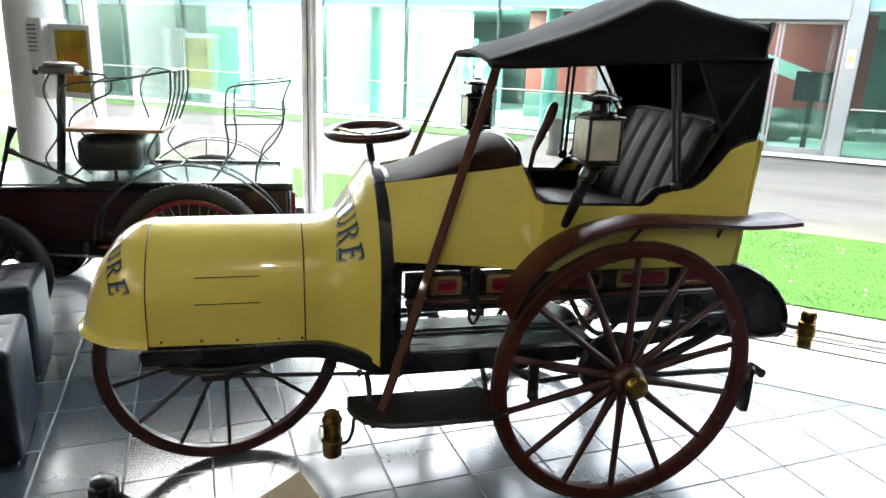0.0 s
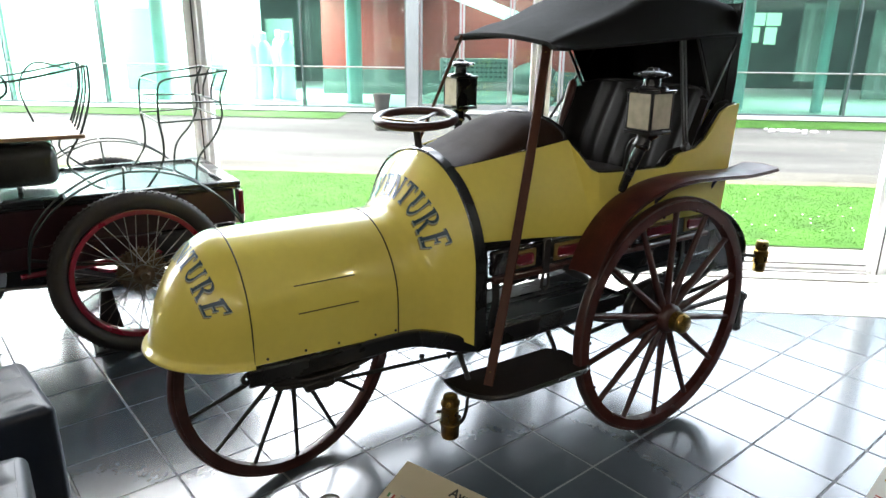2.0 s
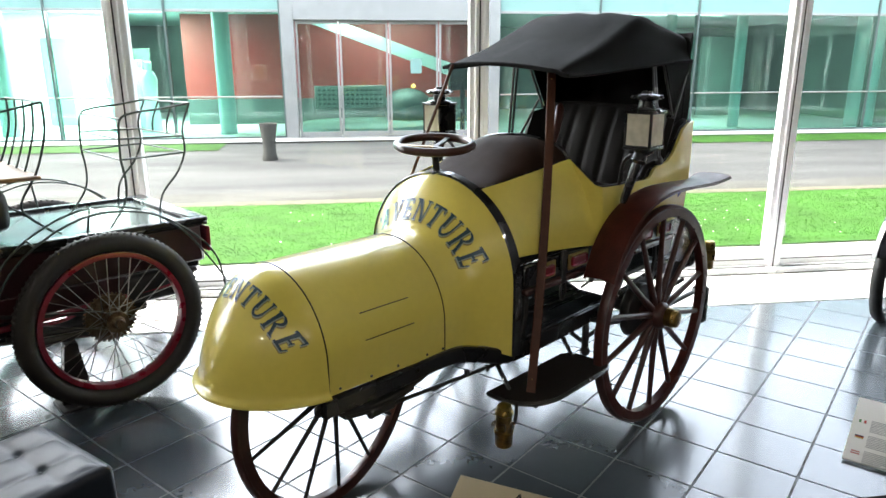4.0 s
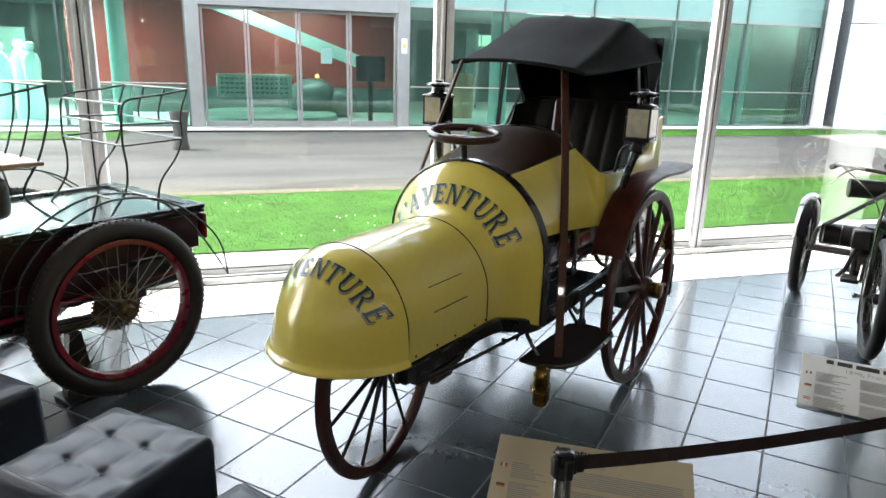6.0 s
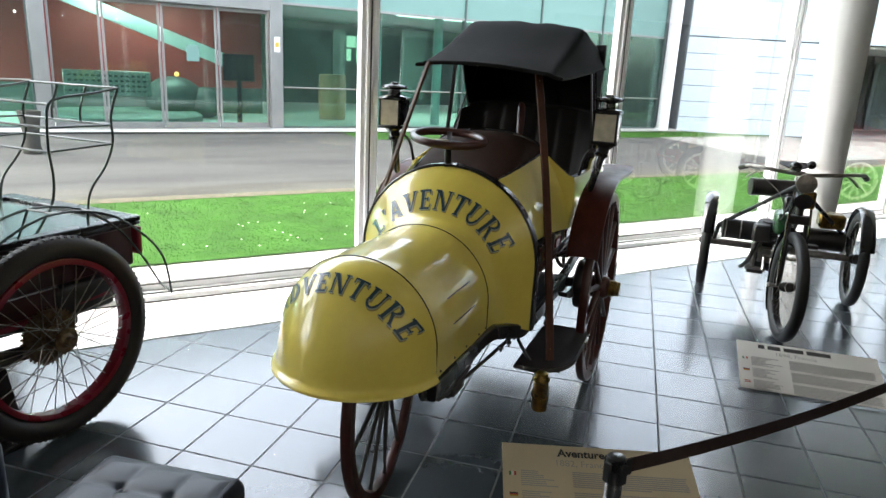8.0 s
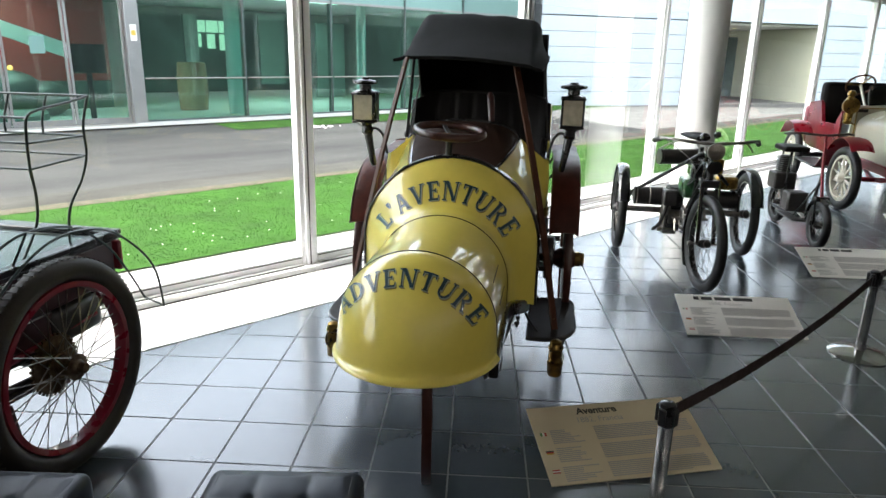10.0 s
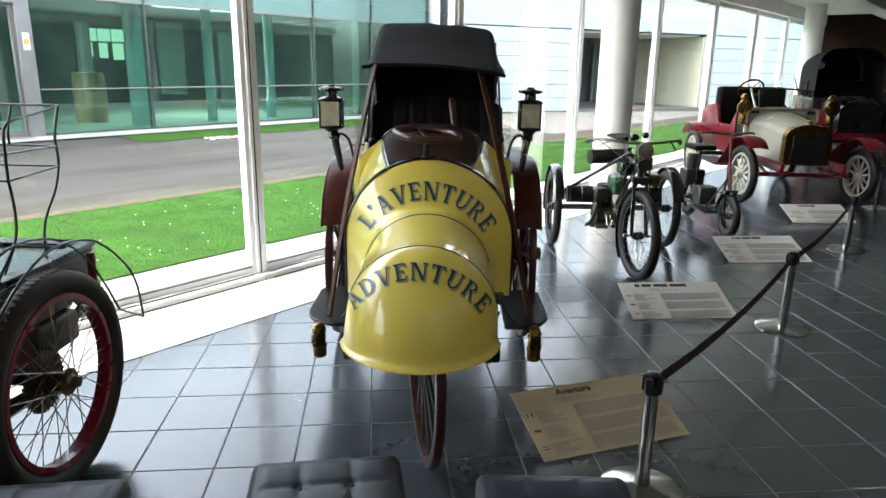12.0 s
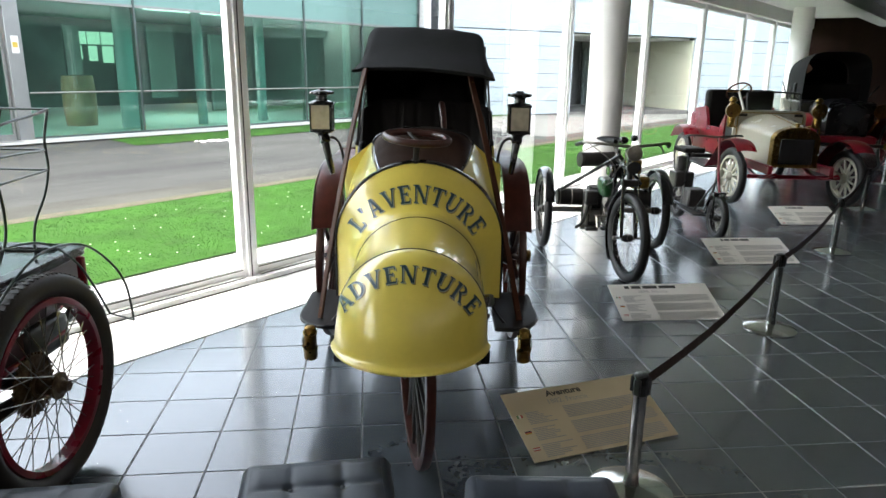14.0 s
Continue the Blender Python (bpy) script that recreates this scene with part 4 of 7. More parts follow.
def painted_word(text, swell=0.0):
    """Vertices and faces of a word in these capitals, centred; swell widens every stroke for an edging."""
    vs, fs, at = [], [], 0.0
    for ch in text:
        if ch == "'":
            strips, w = [[((0.10 - 0.02 * k, 0.70 + 0.1 * k), (0.14 + 0.03 * k, 0.70 + 0.1 * k)) for k in range(4)]], 0.30
        else:
            strips, w = glyph(ch)
        for n, strip in enumerate(strips):
            k0 = len(vs)
            for k, (a, b) in enumerate(strip):
                mid = ((a[0] + b[0]) / 2, (a[1] + b[1]) / 2)
                d = Vector((b[0] - a[0], b[1] - a[1])).normalized() * swell
                along = Vector((-d.y, d.x)) * (1 if k == len(strip) - 1 else -1 if k == 0 else 0)
                if Vector((strip[-1][0][0] - strip[0][0][0], strip[-1][0][1] - strip[0][0][1])).dot(Vector((-d.y, d.x))) < 0:
                    along = -along
                for p in ((a[0] - d.x, a[1] - d.y), mid, (b[0] + d.x, b[1] + d.y)):
                    vs.append((p[0] + at + along.x, p[1] + along.y, n * 0.00008))
            for k in range(len(strip) - 1):
                for q in (0, 1):
                    fs.append((k0 + 3 * k + q, k0 + 3 * k + q + 1, k0 + 3 * k + q + 4, k0 + 3 * k + q + 3))
        at += w + 0.19
    half = (at - 0.19) / 2
    return [(x - half, y, z) for x, y, z in vs], fs, half


def wrap(text, size, radius, centre, half_angle, tilt, start, lift, ob, mat, name, shift=(0, 0), swell=0.0):
    """Words set on a round arch, as the signwriter sees it from the front, and laid on the skin: centre is the arch's (y, height) on a plane that leans back by tilt."""
    vs, fs, half = painted_word(text, swell)
    se, ce = math.sin(radians(tilt)), math.cos(radians(tilt))
    out = []
    for u, v, over in vs:
        q = (u + shift[0]) / half * radians(half_angle)
        r = radius + v * size + shift[1]
        want = (centre[0] - r * math.sin(q), centre[1] + r * math.cos(q))
        x, phi = start, -q
        for _ in range(14):
            p, px, pf = on_bonnet(x, phi), on_bonnet(x + 1e-4, phi), on_bonnet(x, phi + 1e-4)
            f = (p.y - want[0], p.x * se + p.z * ce - want[1])
            if abs(f[0]) + abs(f[1]) < 1e-5:
                break
            a, b = (px.y - p.y) * 1e4, (pf.y - p.y) * 1e4
            c, d = ((px.x - p.x) * se + (px.z - p.z) * ce) * 1e4, ((pf.x - p.x) * se + (pf.z - p.z) * ce) * 1e4
            det = a * d - b * c
            if abs(det) < 1e-9:
                break
            x -= max(-0.03, min(0.03, (f[0] * d - b * f[1]) / det))
            phi -= max(-0.2, min(0.2, (a * f[1] - c * f[0]) / det))
            x = max(NOSE_TIP + 0.01, min(-0.101, x)) if start < 0 else max(0.40, min(RIM - 0.004, x))
        out.append(proud(x, phi, lift + over))
    part(name, Geo().add(out, fs), mat, ob, "", 0)


for word, arch, ob in (("ADVENTURE", (0.058, 0.267, (0.014, 0.446), 52.0, 20, -0.17), nose), ("L'AVENTURE", (0.080, 0.2875, (0.008, 0.772), 57.5, 15, 0.53), scuttle)):
    wrap(word, *arch, 0.0010, ob, SHADOWING, "letter_shading", (0.10, -0.006), 0.0)
    wrap(word, *arch, 0.0018, ob, EDGING, "letter_edging", (0.03, -0.002), 0.018)
    wrap(word, *arch, 0.0026, ob, NAVY, "lettering")

# black moulding round the scuttle's back edge
ring = [[on_bonnet(RIM, p) * 1.0 for p in PHIS]]
mould = []
for dx, grow in ((-0.004, 0.004), (0.0, 0.010), (0.034, 0.012), (0.040, 0.002)):
    row = []
    for p in PHIS:
        v = on_bonnet(RIM, p)
        c = Vector((RIM, 0, min(v.z, 0.75)))
        d = v - c
        row.append(v + d.normalized() * grow + Vector((dx, 0, 0)))
    mould.append(row)
part("moulding", Geo().shell(mould, 0.012), BLACK, car, "black moulding round the scuttle")

RIMLINE = [(on_bonnet(RIM, p).y, on_bonnet(RIM, p).z) for p in PHIS]
part("bulkhead", Geo().prism([(y * 0.96, 0.75 + (z - 0.75) * 0.96) for y, z in RIMLINE], Matrix.Translation((0.662, 0, 0)) @ Matrix(((0, 0, 1, 0), (1, 0, 0, 0), (0, 1, 0, 0), (0, 0, 0, 1))), 0.02), BLACK, car)


def rim_half(z):
    """Half width of the scuttle's back edge at a height, never narrower than the apron."""
    line = sorted((zz, abs(yy)) for yy, zz in RIMLINE)
    for (z0, y0), (z1, y1) in zip(line, line[1:]):
        if z0 <= z <= z1:
            return max(0.181, y0 + (y1 - y0) * (z - z0) / max(1e-6, z1 - z0))
    return 0.181 if z > line[-1][0] else line[0][1]


# bodywork behind the scuttle: x, top height of the side, half width there, half width at the foot
def body_rows(side):
    xs = [0.657, 0.75, 0.84, 0.92, 1.0, 1.065, 1.113, 1.122, 1.127]
    tops = [1.070, 1.085, 1.100, 1.113, 1.125, 1.136, 1.143, 1.105, 1.055]
    ins = [0.186, 0.204, 0.219, 0.230, 0.239, 0.246, 0.252, 0.310, 0.372]
    rows = []
    for x, t, w in zip(xs, tops, ins):
        row = []
        zb = 0.852 - 0.033 * (x - 0.657) / 0.443
        for k in range(9):
            u = k / 8
            foot = 0.345 + 0.040 * max(0.0, (x - 0.85) / 0.28) ** 1.5
            bulge = foot - (foot - w) * u ** 1.7
            z = zb + (t - zb) * u
            near = max(0.0, 1 - (x - 0.657) / 0.22) ** 2 * (1 - u ** 4)
            row.append((x, side * (bulge + (min(bulge, rim_half(z) + 0.006) - bulge) * near), z))
        rows.append(row if side > 0 else row[::-1])
    xs = [1.14, 1.2, 1.35, 1.5, 1.53, 1.56, 1.62, 1.68, 1.73, 1.77, 1.81, 1.86, 1.905]
    tops = [1.045, 1.04, 1.035, 1.032, 1.04, 1.072, 1.085, 1.092, 1.125, 1.175, 1.225, 1.248, 1.256]
    for x, t in zip(xs, tops):
        zb = 0.819 - 0.004 * (x - 1.1)
        row = [(x + (0.0 if x < 1.8 else -0.03 * (1 - k / 8)), side * (0.385 + 0.008 * math.sin(math.pi * k / 8)), zb + (t - zb) * k / 8) for k in range(9)]
        rows.append(row if side > 0 else row[::-1])
    return rows


for side in (-1, 1):
    sp = part("side_panel", Geo().shell(body_rows(side), 0.012), YELLOW, car, "yellow coachwork side panel")
    trim = [r[8] if side > 0 else r[0] for r in body_rows(side)]
    part("edge_trim", Geo().tube([Vector(p) + Vector((0, -side * 0.006, 0.002)) for p in trim], 0.006, 6), BLACK, sp)
back = []
for k in range(9):
    z = 0.815 + (1.256 - 0.815) * k / 8
    back.append([(1.875 + 0.03 * k / 8 + 0.02 * math.cos(math.pi * j / 20), -0.385 + 0.77 * j / 10, z) for j in range(11)])
part("back_panel", Geo().shell(back, 0.012), YELLOW, car, "yellow rear panel of the body")
part("floor_pan", Geo().box(0.66, 1.88, -0.345, 0.345, 0.815, 0.83, 0.004), CLOTH, car)
# leather apron over the driver's legs, with its raised dash dome
apron = []
for x, w, z, crown in ((0.652, 0.184, 1.064, 0.016), (0.75, 0.202, 1.079, 0.024), (0.84, 0.217, 1.094, 0.046), (0.92, 0.228, 1.107, 0.074), (0.98, 0.235, 1.116, 0.092), (1.04, 0.242, 1.126, 0.096), (1.10, 0.249, 1.133, 0.092)):
    apron.append([(x, w * math.sin(p), z + crown * math.cos(p) ** 0.8 if abs(p) < 1.57 else z) for p in [math.pi * (i / 20 - 0.5) for i in range(21)]])
part("apron", Geo().shell(apron, 0.012), APRON, car, "dark brown leather apron between scuttle and seat")
part("apron_piping", Geo().tube([Vector(p) + Vector((0.004, 0, 0)) for p in apron[-1]], 0.009, 8), BLACK, car)
part("dash", Geo().prism([(math.sin(p) * 0.30, 1.04 + 0.165 * math.cos(p)) for p in [math.pi * (i / 20 - 0.5) for i in range(21)]], Matrix.Translation((1.09, 0, 0)) @ Matrix(((0, 0, 1, 0), (1, 0, 0, 0), (0, 1, 0, 0), (0, 0, 0, 1))), 0.018), BLACK, car)
# inner lining and seat
for side in (-1, 1):
    part("lining", Geo().box(1.15, 1.86, side * 0.370, side * 0.360, 0.83, 1.03), HIDE, car, "", 0)
part("seat", Geo().box(1.36, 1.72, -0.355, 0.355, 0.835, 0.965, 0.03), HIDE, car, "black leather bench seat")
pleats = 7
rows = []
for k in range(13):
    z = 0.96 + 0.355 * k / 12
    lean = 1.665 + 0.145 * (k / 12) ** 1.2
    row = []
    for j in range(pleats * 10 + 1):
        b = -0.372 + 0.744 * j / (pleats * 10)
        puff = 0.010 * (1 - abs(math.cos(math.pi * j / 10)) ** 9) * (1 - 0.6 * (k / 12) ** 8)
        wrapin = -0.10 * (abs(b) / 0.372) ** 10
        row.append((lean - puff + wrapin, b * (1 - 0.02 * k / 12), z - 0.035 * (abs(b) / 0.372) ** 6 + 0.004 * math.sin(b * 9)))
    rows.append(row)
backrest = part("backrest", Geo().shell(rows, 0.03), HIDE, car, "black pleated leather backrest")
part("piping", Geo().tube([Vector(p) + Vector((0.012, 0, 0.004)) for p in rows[-1][::4]], 0.011, 8), HIDE, backrest)
for side in (-1, 1):
    arm = []
    for x, z in ((1.50, 1.03), (1.545, 1.075), (1.60, 1.085), (1.66, 1.088), (1.72, 1.125), (1.77, 1.19), (1.82, 1.245), (1.88, 1.255)):
        arm.append([(x, side * 0.362 + 0.014 * math.cos(q), z + 0.015 * math.sin(q)) for q in [2 * math.pi * i / 10 for i in range(10)]])
    part("armrest", Geo().loft(arm, True, True), HIDE, car)

# canvas hood: x, half width, top, edge height
HOOD = [(0.985, 0.335, 1.514, 1.487), (1.03, 0.337, 1.528, 1.486), (1.10, 0.341, 1.550, 1.489), (1.18, 0.345, 1.575, 1.494), (1.26, 0.349, 1.602, 1.500), (1.34, 0.352, 1.633, 1.506), (1.42, 0.355, 1.668, 1.512),
        (1.49, 0.357, 1.700, 1.517), (1.545, 0.358, 1.722, 1.520), (1.585, 0.359, 1.730, 1.523), (1.625, 0.360, 1.727, 1.526), (1.70, 0.360, 1.708, 1.532), (1.78, 0.360, 1.692, 1.538), (1.86, 0.360, 1.680, 1.541), (1.93, 0.359, 1.670, 1.543), (1.965, 0.357, 1.662, 1.543), (1.985, 0.352, 1.650, 1.543)]
rows = []
for x, w, zt, zb in HOOD:
    row = []
    for i in range(33):
        u = 2 * i / 32 - 1
        a = abs(u)
        if a < 0.50:
            b, z = u / 0.50 * 0.74, zt - 0.012 * (a / 0.50) ** 2
        elif a < 0.75:
            q = (a - 0.50) / 0.25
            b = math.copysign(0.74 + 0.155 * math.sin(q * math.pi / 2), u)
            z = zt - 0.012 - (zt - zb) * 0.30 * (1 - math.cos(q * math.pi / 2))
        else:
            q = (a - 0.75) / 0.25
            b = math.copysign(0.895 + 0.105 * q ** 1.5, u)
            z = zt - 0.012 - (zt - zb) * 0.30 - ((zt - zb) * 0.70 - 0.012) * q
        sag = 0.007 * noise.noise(Vector((x * 7, b * 4, 3))) * min(1, (x - 0.98) * 8)
        lean = 0.30 * (zt - z) * max(0, (x - 1.80) / 0.185) ** 1.5
        row.append((x - lean + 0.028 * b, b * w + 0.5 * sag * (a > 0.6), z + sag * (a < 0.9) + 0.015 * b))
    rows.append(row)
hood = part("hood", Geo().shell(rows, 0.006), CLOTH, car, "black canvas folding hood over the seat")
front = [Vector(p) for p in rows[0]]
part("valance", Geo().loft([[p + Vector((-0.004, 0, 0.004)) for p in front], [p + Vector((-0.007, 0, -0.005)) for p in front], [p + Vector((-0.005, 0, -0.012)) for p in front], [p + Vector((0.004, 0, -0.010)) for p in front]], False, False), CLOTH, hood)
for side in (0, -1):
    edge = [Vector(r[side]) + Vector((0, 0.002 if side else -0.002, -0.004)) for r in rows]
    part("hood_binding", Geo().tube(edge, 0.007, 6), CLOTH, hood)
curtain = []
for k in range(9):
    z = 1.645 - 0.425 * k / 8
    curtain.append([(1.985 - 0.05 * (k / 8) - 0.07 * (abs(2 * j / 16 - 1)) ** 8 + 0.006 * math.sin(j * 1.7 + k), 0.356 * (2 * j / 16 - 1), z) for j in range(17)])
part("back_curtain", Geo().shell(curtain, 0.005), CLOTH, hood, "black canvas back curtain")
for side in (-1, 1):
    wing_c = []
    for k in range(7):
        z = 1.53 - 0.30 * k / 6
        x0 = 1.66 + 0.17 * (k / 6)
        wing_c.append([(x0 + (1.95 - 0.02 * k / 6 - x0) * j / 5, side * (0.352 + 0.004 * math.sin(j * 2 + k)), z) for j in range(6)])
    part("side_curtain", Geo().shell(wing_c, 0.004), CLOTH, hood)
    hubp = Vector((1.54 if side > 0 else 1.62, side * 0.385, 1.10))
    for foot, top in (((1.61, 0.385, 1.10), (1.568, 0.345, 1.53)), ((1.63, 0.383, 1.10), (1.592, 0.343, 1.53)), ((1.79, 0.352, 1.27), (1.672, 0.342, 1.52)), ((1.65, 0.383, 1.10), (1.93, 0.345, 1.515))):
        part("hood_iron", Geo().tube([(foot[0] - (0.08 if side > 0 and foot[2] < 1.2 else 0), side * foot[1], foot[2]), (top[0] - (0.05 if side > 0 else 0), side * top[1], top[2])], 0, 8, False, (0.013, 0.008, (1, 0, 0))), IRON, car, "black iron hood stick")
    part("hood_pivot", Geo().lathe([(0.018, -0.010), (0.020, -0.006), (0.020, 0.006), (0.014, 0.013), (0, 0.015)], hubp, (0, side, 0), 16), IRON, car)
    # long ash struts from the hood's front corners to the steps
    top, foot = ((1.019, -0.222, 1.50), (0.612, -0.468, 0.392)) if side < 0 else ((1.005, 0.275, 1.51), (0.60, 0.455, 0.392))
    top, foot = Vector(top), Vector(foot)
    part("hood_strut", Geo().tube([top.lerp(foot, k / 8) + Vector((0, side * 0.014 * math.sin(math.pi * k / 8), 0)) for k in range(9)], 0, 8, False, (0.032 if side < 0 else 0.028, 0.012, (0.7, side * 0.7, 0.2))), OAK, car, "brown ash hood strut")
    for u in (0.04, 0.96):
        part("rivet", Geo().ball(top.lerp(foot, u) + Vector((-0.005, side * 0.005, 0)), 0.003, 8, 5), BRASS, car)

# steering wheel and column
col0, col1 = Vector((0.644, 0.018, 1.10)), Vector((0.626, 0.014, 1.205))
ax = Vector((-0.07, -0.075, 1)).normalized()
steer = part("steering_wheel", Geo().torus(col1 + ax * 0.02, ax, 0.138, 0.0155, 48, 10), SPOKEWOOD, car, "dark wooden steering wheel")
part("column", Geo().lathe([(0.016, -0.03), (0.016, 0.012), (0.022, 0.016), (0.022, 0.024), (0.013, 0.03), (0.013, 0.085), (0.022, 0.092), (0.022, 0.106), (0, 0.108)], col0, col1 - col0, 16), IRON, steer)
for q in (20, 140, 260):
    d = Vector((math.cos(radians(q)), math.sin(radians(q)), 0))
    d = (d - ax * d.dot(ax)).normalized()
    c = col1 + ax * 0.01
    part("wheel_spoke", Geo().tube([c, c + d * 0.07 + ax * 0.004, c + d * 0.136 + ax * 0.012], 0, 8, False, (0.02, 0.006, ax.cross(d))), BRASS if q == 140 else IRON, steer)
# hand brake lever beside the seat
lever = part("brake_lever", Geo().tube(curve([(1.15, -0.12, 0.84), (1.185, -0.115, 1.06), (1.207, -0.11, 1.185)], 5), 0.009, 8), IRON, car, "black brake lever with a wooden grip")
part("grip", Geo().tube([(1.205, -0.11, 1.18), (1.228, -0.105, 1.23), (1.262, -0.097, 1.30), (1.276, -0.092, 1.335), (1.282, -0.09, 1.348)], [0.010, 0.016, 0.019, 0.017, 0.008], 10), SPOKEWOOD, lever)

# coach lamps on stems
for side in (-1, 1):
    bx, by = (1.250, -0.497) if side < 0 else (1.172, 0.518)
    low = Vector((bx - 0.065, side * 0.46, 0.985))
    lamp = part("coach_lamp", Geo().tube([low, low.lerp(Vector((bx, by, 1.195)), 0.06), low.lerp(Vector((bx, by, 1.195)), 0.55), low.lerp(Vector((bx, by, 1.195)), 0.72), low.lerp(Vector((bx, by, 1.195)), 0.76), low.lerp(Vector((bx, by, 1.195)), 0.9), (bx, by, 1.195)], [0.010, 0.015, 0.019, 0.021, 0.030, 0.026, 0.044], 16), BLACK, car, "black carriage lamp with milky glass sides")
    for ux, uy in ((-1, -1), (1, -1), (1, 1), (-1, 1)):
        part("lamp_post", Geo().box(bx + ux * 0.050 - 0.005, bx + ux * 0.050 + 0.005, by + uy * 0.050 - 0.005, by + uy * 0.050 + 0.005, 1.20, 1.335, 0.002), BLACK, lamp)
    part("lamp_floor", Geo().box(bx - 0.057, bx + 0.057, by - 0.057, by + 0.057, 1.192, 1.206, 0.003), BLACK, lamp)
    part("lamp_roof", Geo().box(bx - 0.060, bx + 0.060, by - 0.060, by + 0.060, 1.328, 1.340, 0.003), BLACK, lamp)
    part("lamp_back", Geo().box(bx + 0.036, bx + 0.046, by - 0.046, by + 0.046, 1.212, 1.325), CHROME, lamp, "polished reflector")
    part("lamp_pane", Geo().box(bx - 0.0535, bx - 0.0505, by - 0.046, by + 0.046, 1.21, 1.327), MILKGLASS, lamp, "milky lamp glass", 0)
    part("lamp_pane", Geo().box(bx - 0.046, bx + 0.046, by + side * 0.0505, by + side * 0.0535, 1.21, 1.327), MILKGLASS, lamp, "milky lamp glass", 0)
    part("lamp_side", Geo().box(bx - 0.046, bx + 0.046, by - side * 0.0535, by - side * 0.0505, 1.21, 1.327).box(bx + 0.0505, bx + 0.0535, by - 0.046, by + 0.046, 1.21, 1.327), BLACK, lamp, "", 0)
    part("chimney", Geo().lathe([(0.062, 1.335), (0.056, 1.345), (0.03, 1.352), (0.028, 1.375), (0.056, 1.38), (0.062, 1.386), (0.05, 1.396), (0.022, 1.402), (0.018, 1.41), (0, 1.412)], (bx, by, 0), (0, 0, 1), 20), BLACK, lamp)
    crown = Geo()
    for q in range(8):
        crown.ball((bx + 0.056 * math.cos(q * math.pi / 4), by + 0.056 * math.sin(q * math.pi / 4), 1.388), 0.008, 8, 5)
    part("chimney_crown", crown, BLACK, lamp)
    part("lamp_bracket", Geo().tube(curve([(bx - 0.01, by - side * 0.01, 1.15), (bx + 0.0, by - side * 0.05, 1.165), (bx + 0.01, by - side * 0.085, 1.13), (bx + 0.02, by - side * 0.105, 1.04)], 6), 0.007, 8), IRON, lamp)

# mudguards over the rear wheels
for side in (-1, 1):
    path = curve([(0.995, 0, 0.72), (1.055, 0, 0.84), (1.16, 0, 0.935), (1.30, 0, 0.99), (1.45, 0, 1.010), (1.62, 0, 1.006), (1.80, 0, 0.996), (1.91, 0, 0.998), (2.004, 0, 1.004)], 6)
    rows = []
    for i, p in enumerate(path):
        tail = max(0, (p.x - 1.75) / 0.225)
        w0, w1 = 0.425 - 0.027 * tail ** 2, 0.555
        rows.append([(p.x, side * (w0 + (w1 - w0) * j / 8), p.z + 0.006 * math.sin(math.pi * j / 8) - 0.003 * (j in (0, 8))) for j in range(9)])
    mg = part("mudguard", Geo().shell(rows, 0.007), MAHOGANY, car, "varnished red-brown wooden mudguard")
    for j in (0, 8):
        part("beading", Geo().tube([Vector(r[j]) + Vector((0, 0, -0.002)) for r in rows], 0.0055, 6), SPOKEWOOD, mg)
    part("beading", Geo().tube([Vector(p) + Vector((-0.004, 0, 0.002)) for p in rows[-1]], 0.0055, 6), SPOKEWOOD, mg)
    part("mudguard_stay", Geo().tube([(1.45, side * 0.50, 1.0), (1.45, side * 0.40, 0.90)], 0.007, 8), IRON, mg)
    part("mudguard_stay", Geo().tube([(1.80, side * 0.44, 0.995), (1.80, side * 0.385, 0.90)], 0.007, 8), IRON, mg)
    part("mudguard_stay", Geo().tube([(1.02, side * 0.47, 0.76), (1.02, side * 0.36, 0.70)], 0.007, 8), IRON, mg)

# rear wheels and front wheel
for side in (-1, 1):
    w = spoked_wheel(car, "rear_wheel", pose(1.43, side * 0.52, 0.474), 0.474, 0.014, 0.036, 14, (MAHOGANY, SPOKEWOOD, SPOKEWOOD, SPOKEWOOD), 0.058, 0.15, 0.0135, "tall red-brown wooden spoked rear wheel", rim_h=0.036)
    part("hub_cap", Geo().lathe([(0.04, 0.05), (0.04, 0.078), (0.036, 0.082), (0.034, 0.088), (0.038, 0.090), (0.036, 0.096), (0.03, 0.100), (0, 0.102)], (0, 0, 0), (0, side, 0), 12), BRASS, w, "brass hub cap")
    for i in range(14):
        q = 2 * math.pi * i / 14
        part("rim_bolt", Geo().ball((0.425 * math.cos(q), side * 0.02, 0.425 * math.sin(q)), 0.006, 8, 5), SPOKEWOOD, w)
w = spoked_wheel(car, "front_wheel", pose(0.11, 0.0, 0.432, 0, 0, 10), 0.432, 0.013, 0.032, 14, (SPOKEWOOD, SPOKEWOOD, IRON, SPOKEWOOD), 0.05, 0.13, 0.0085, "red-brown wooden spoked front wheel", rim_h=0.032)
for side in (-1, 1):
    part("brake_drum", Geo().lathe([(0.03, 0.400), (0.100, 0.404), (0.118, 0.410), (0.122, 0.416), (0.122, 0.446), (0.118, 0.452), (0.04, 0.458)], (1.43, 0, 0.474), (0, side, 0), 32), IRON, car, "black iron brake drum")
part("rear_shelf", Geo().box(1.46, 1.96, -0.335, 0.335, 0.585, 0.612, 0.006), BOARD, car, "black wooden shelf over the rear axle")
part("axle", Geo().tube([(1.43, -0.50, 0.474), (1.43, 0.50, 0.474)], 0.024, 12), IRON, car, "black rear axle")
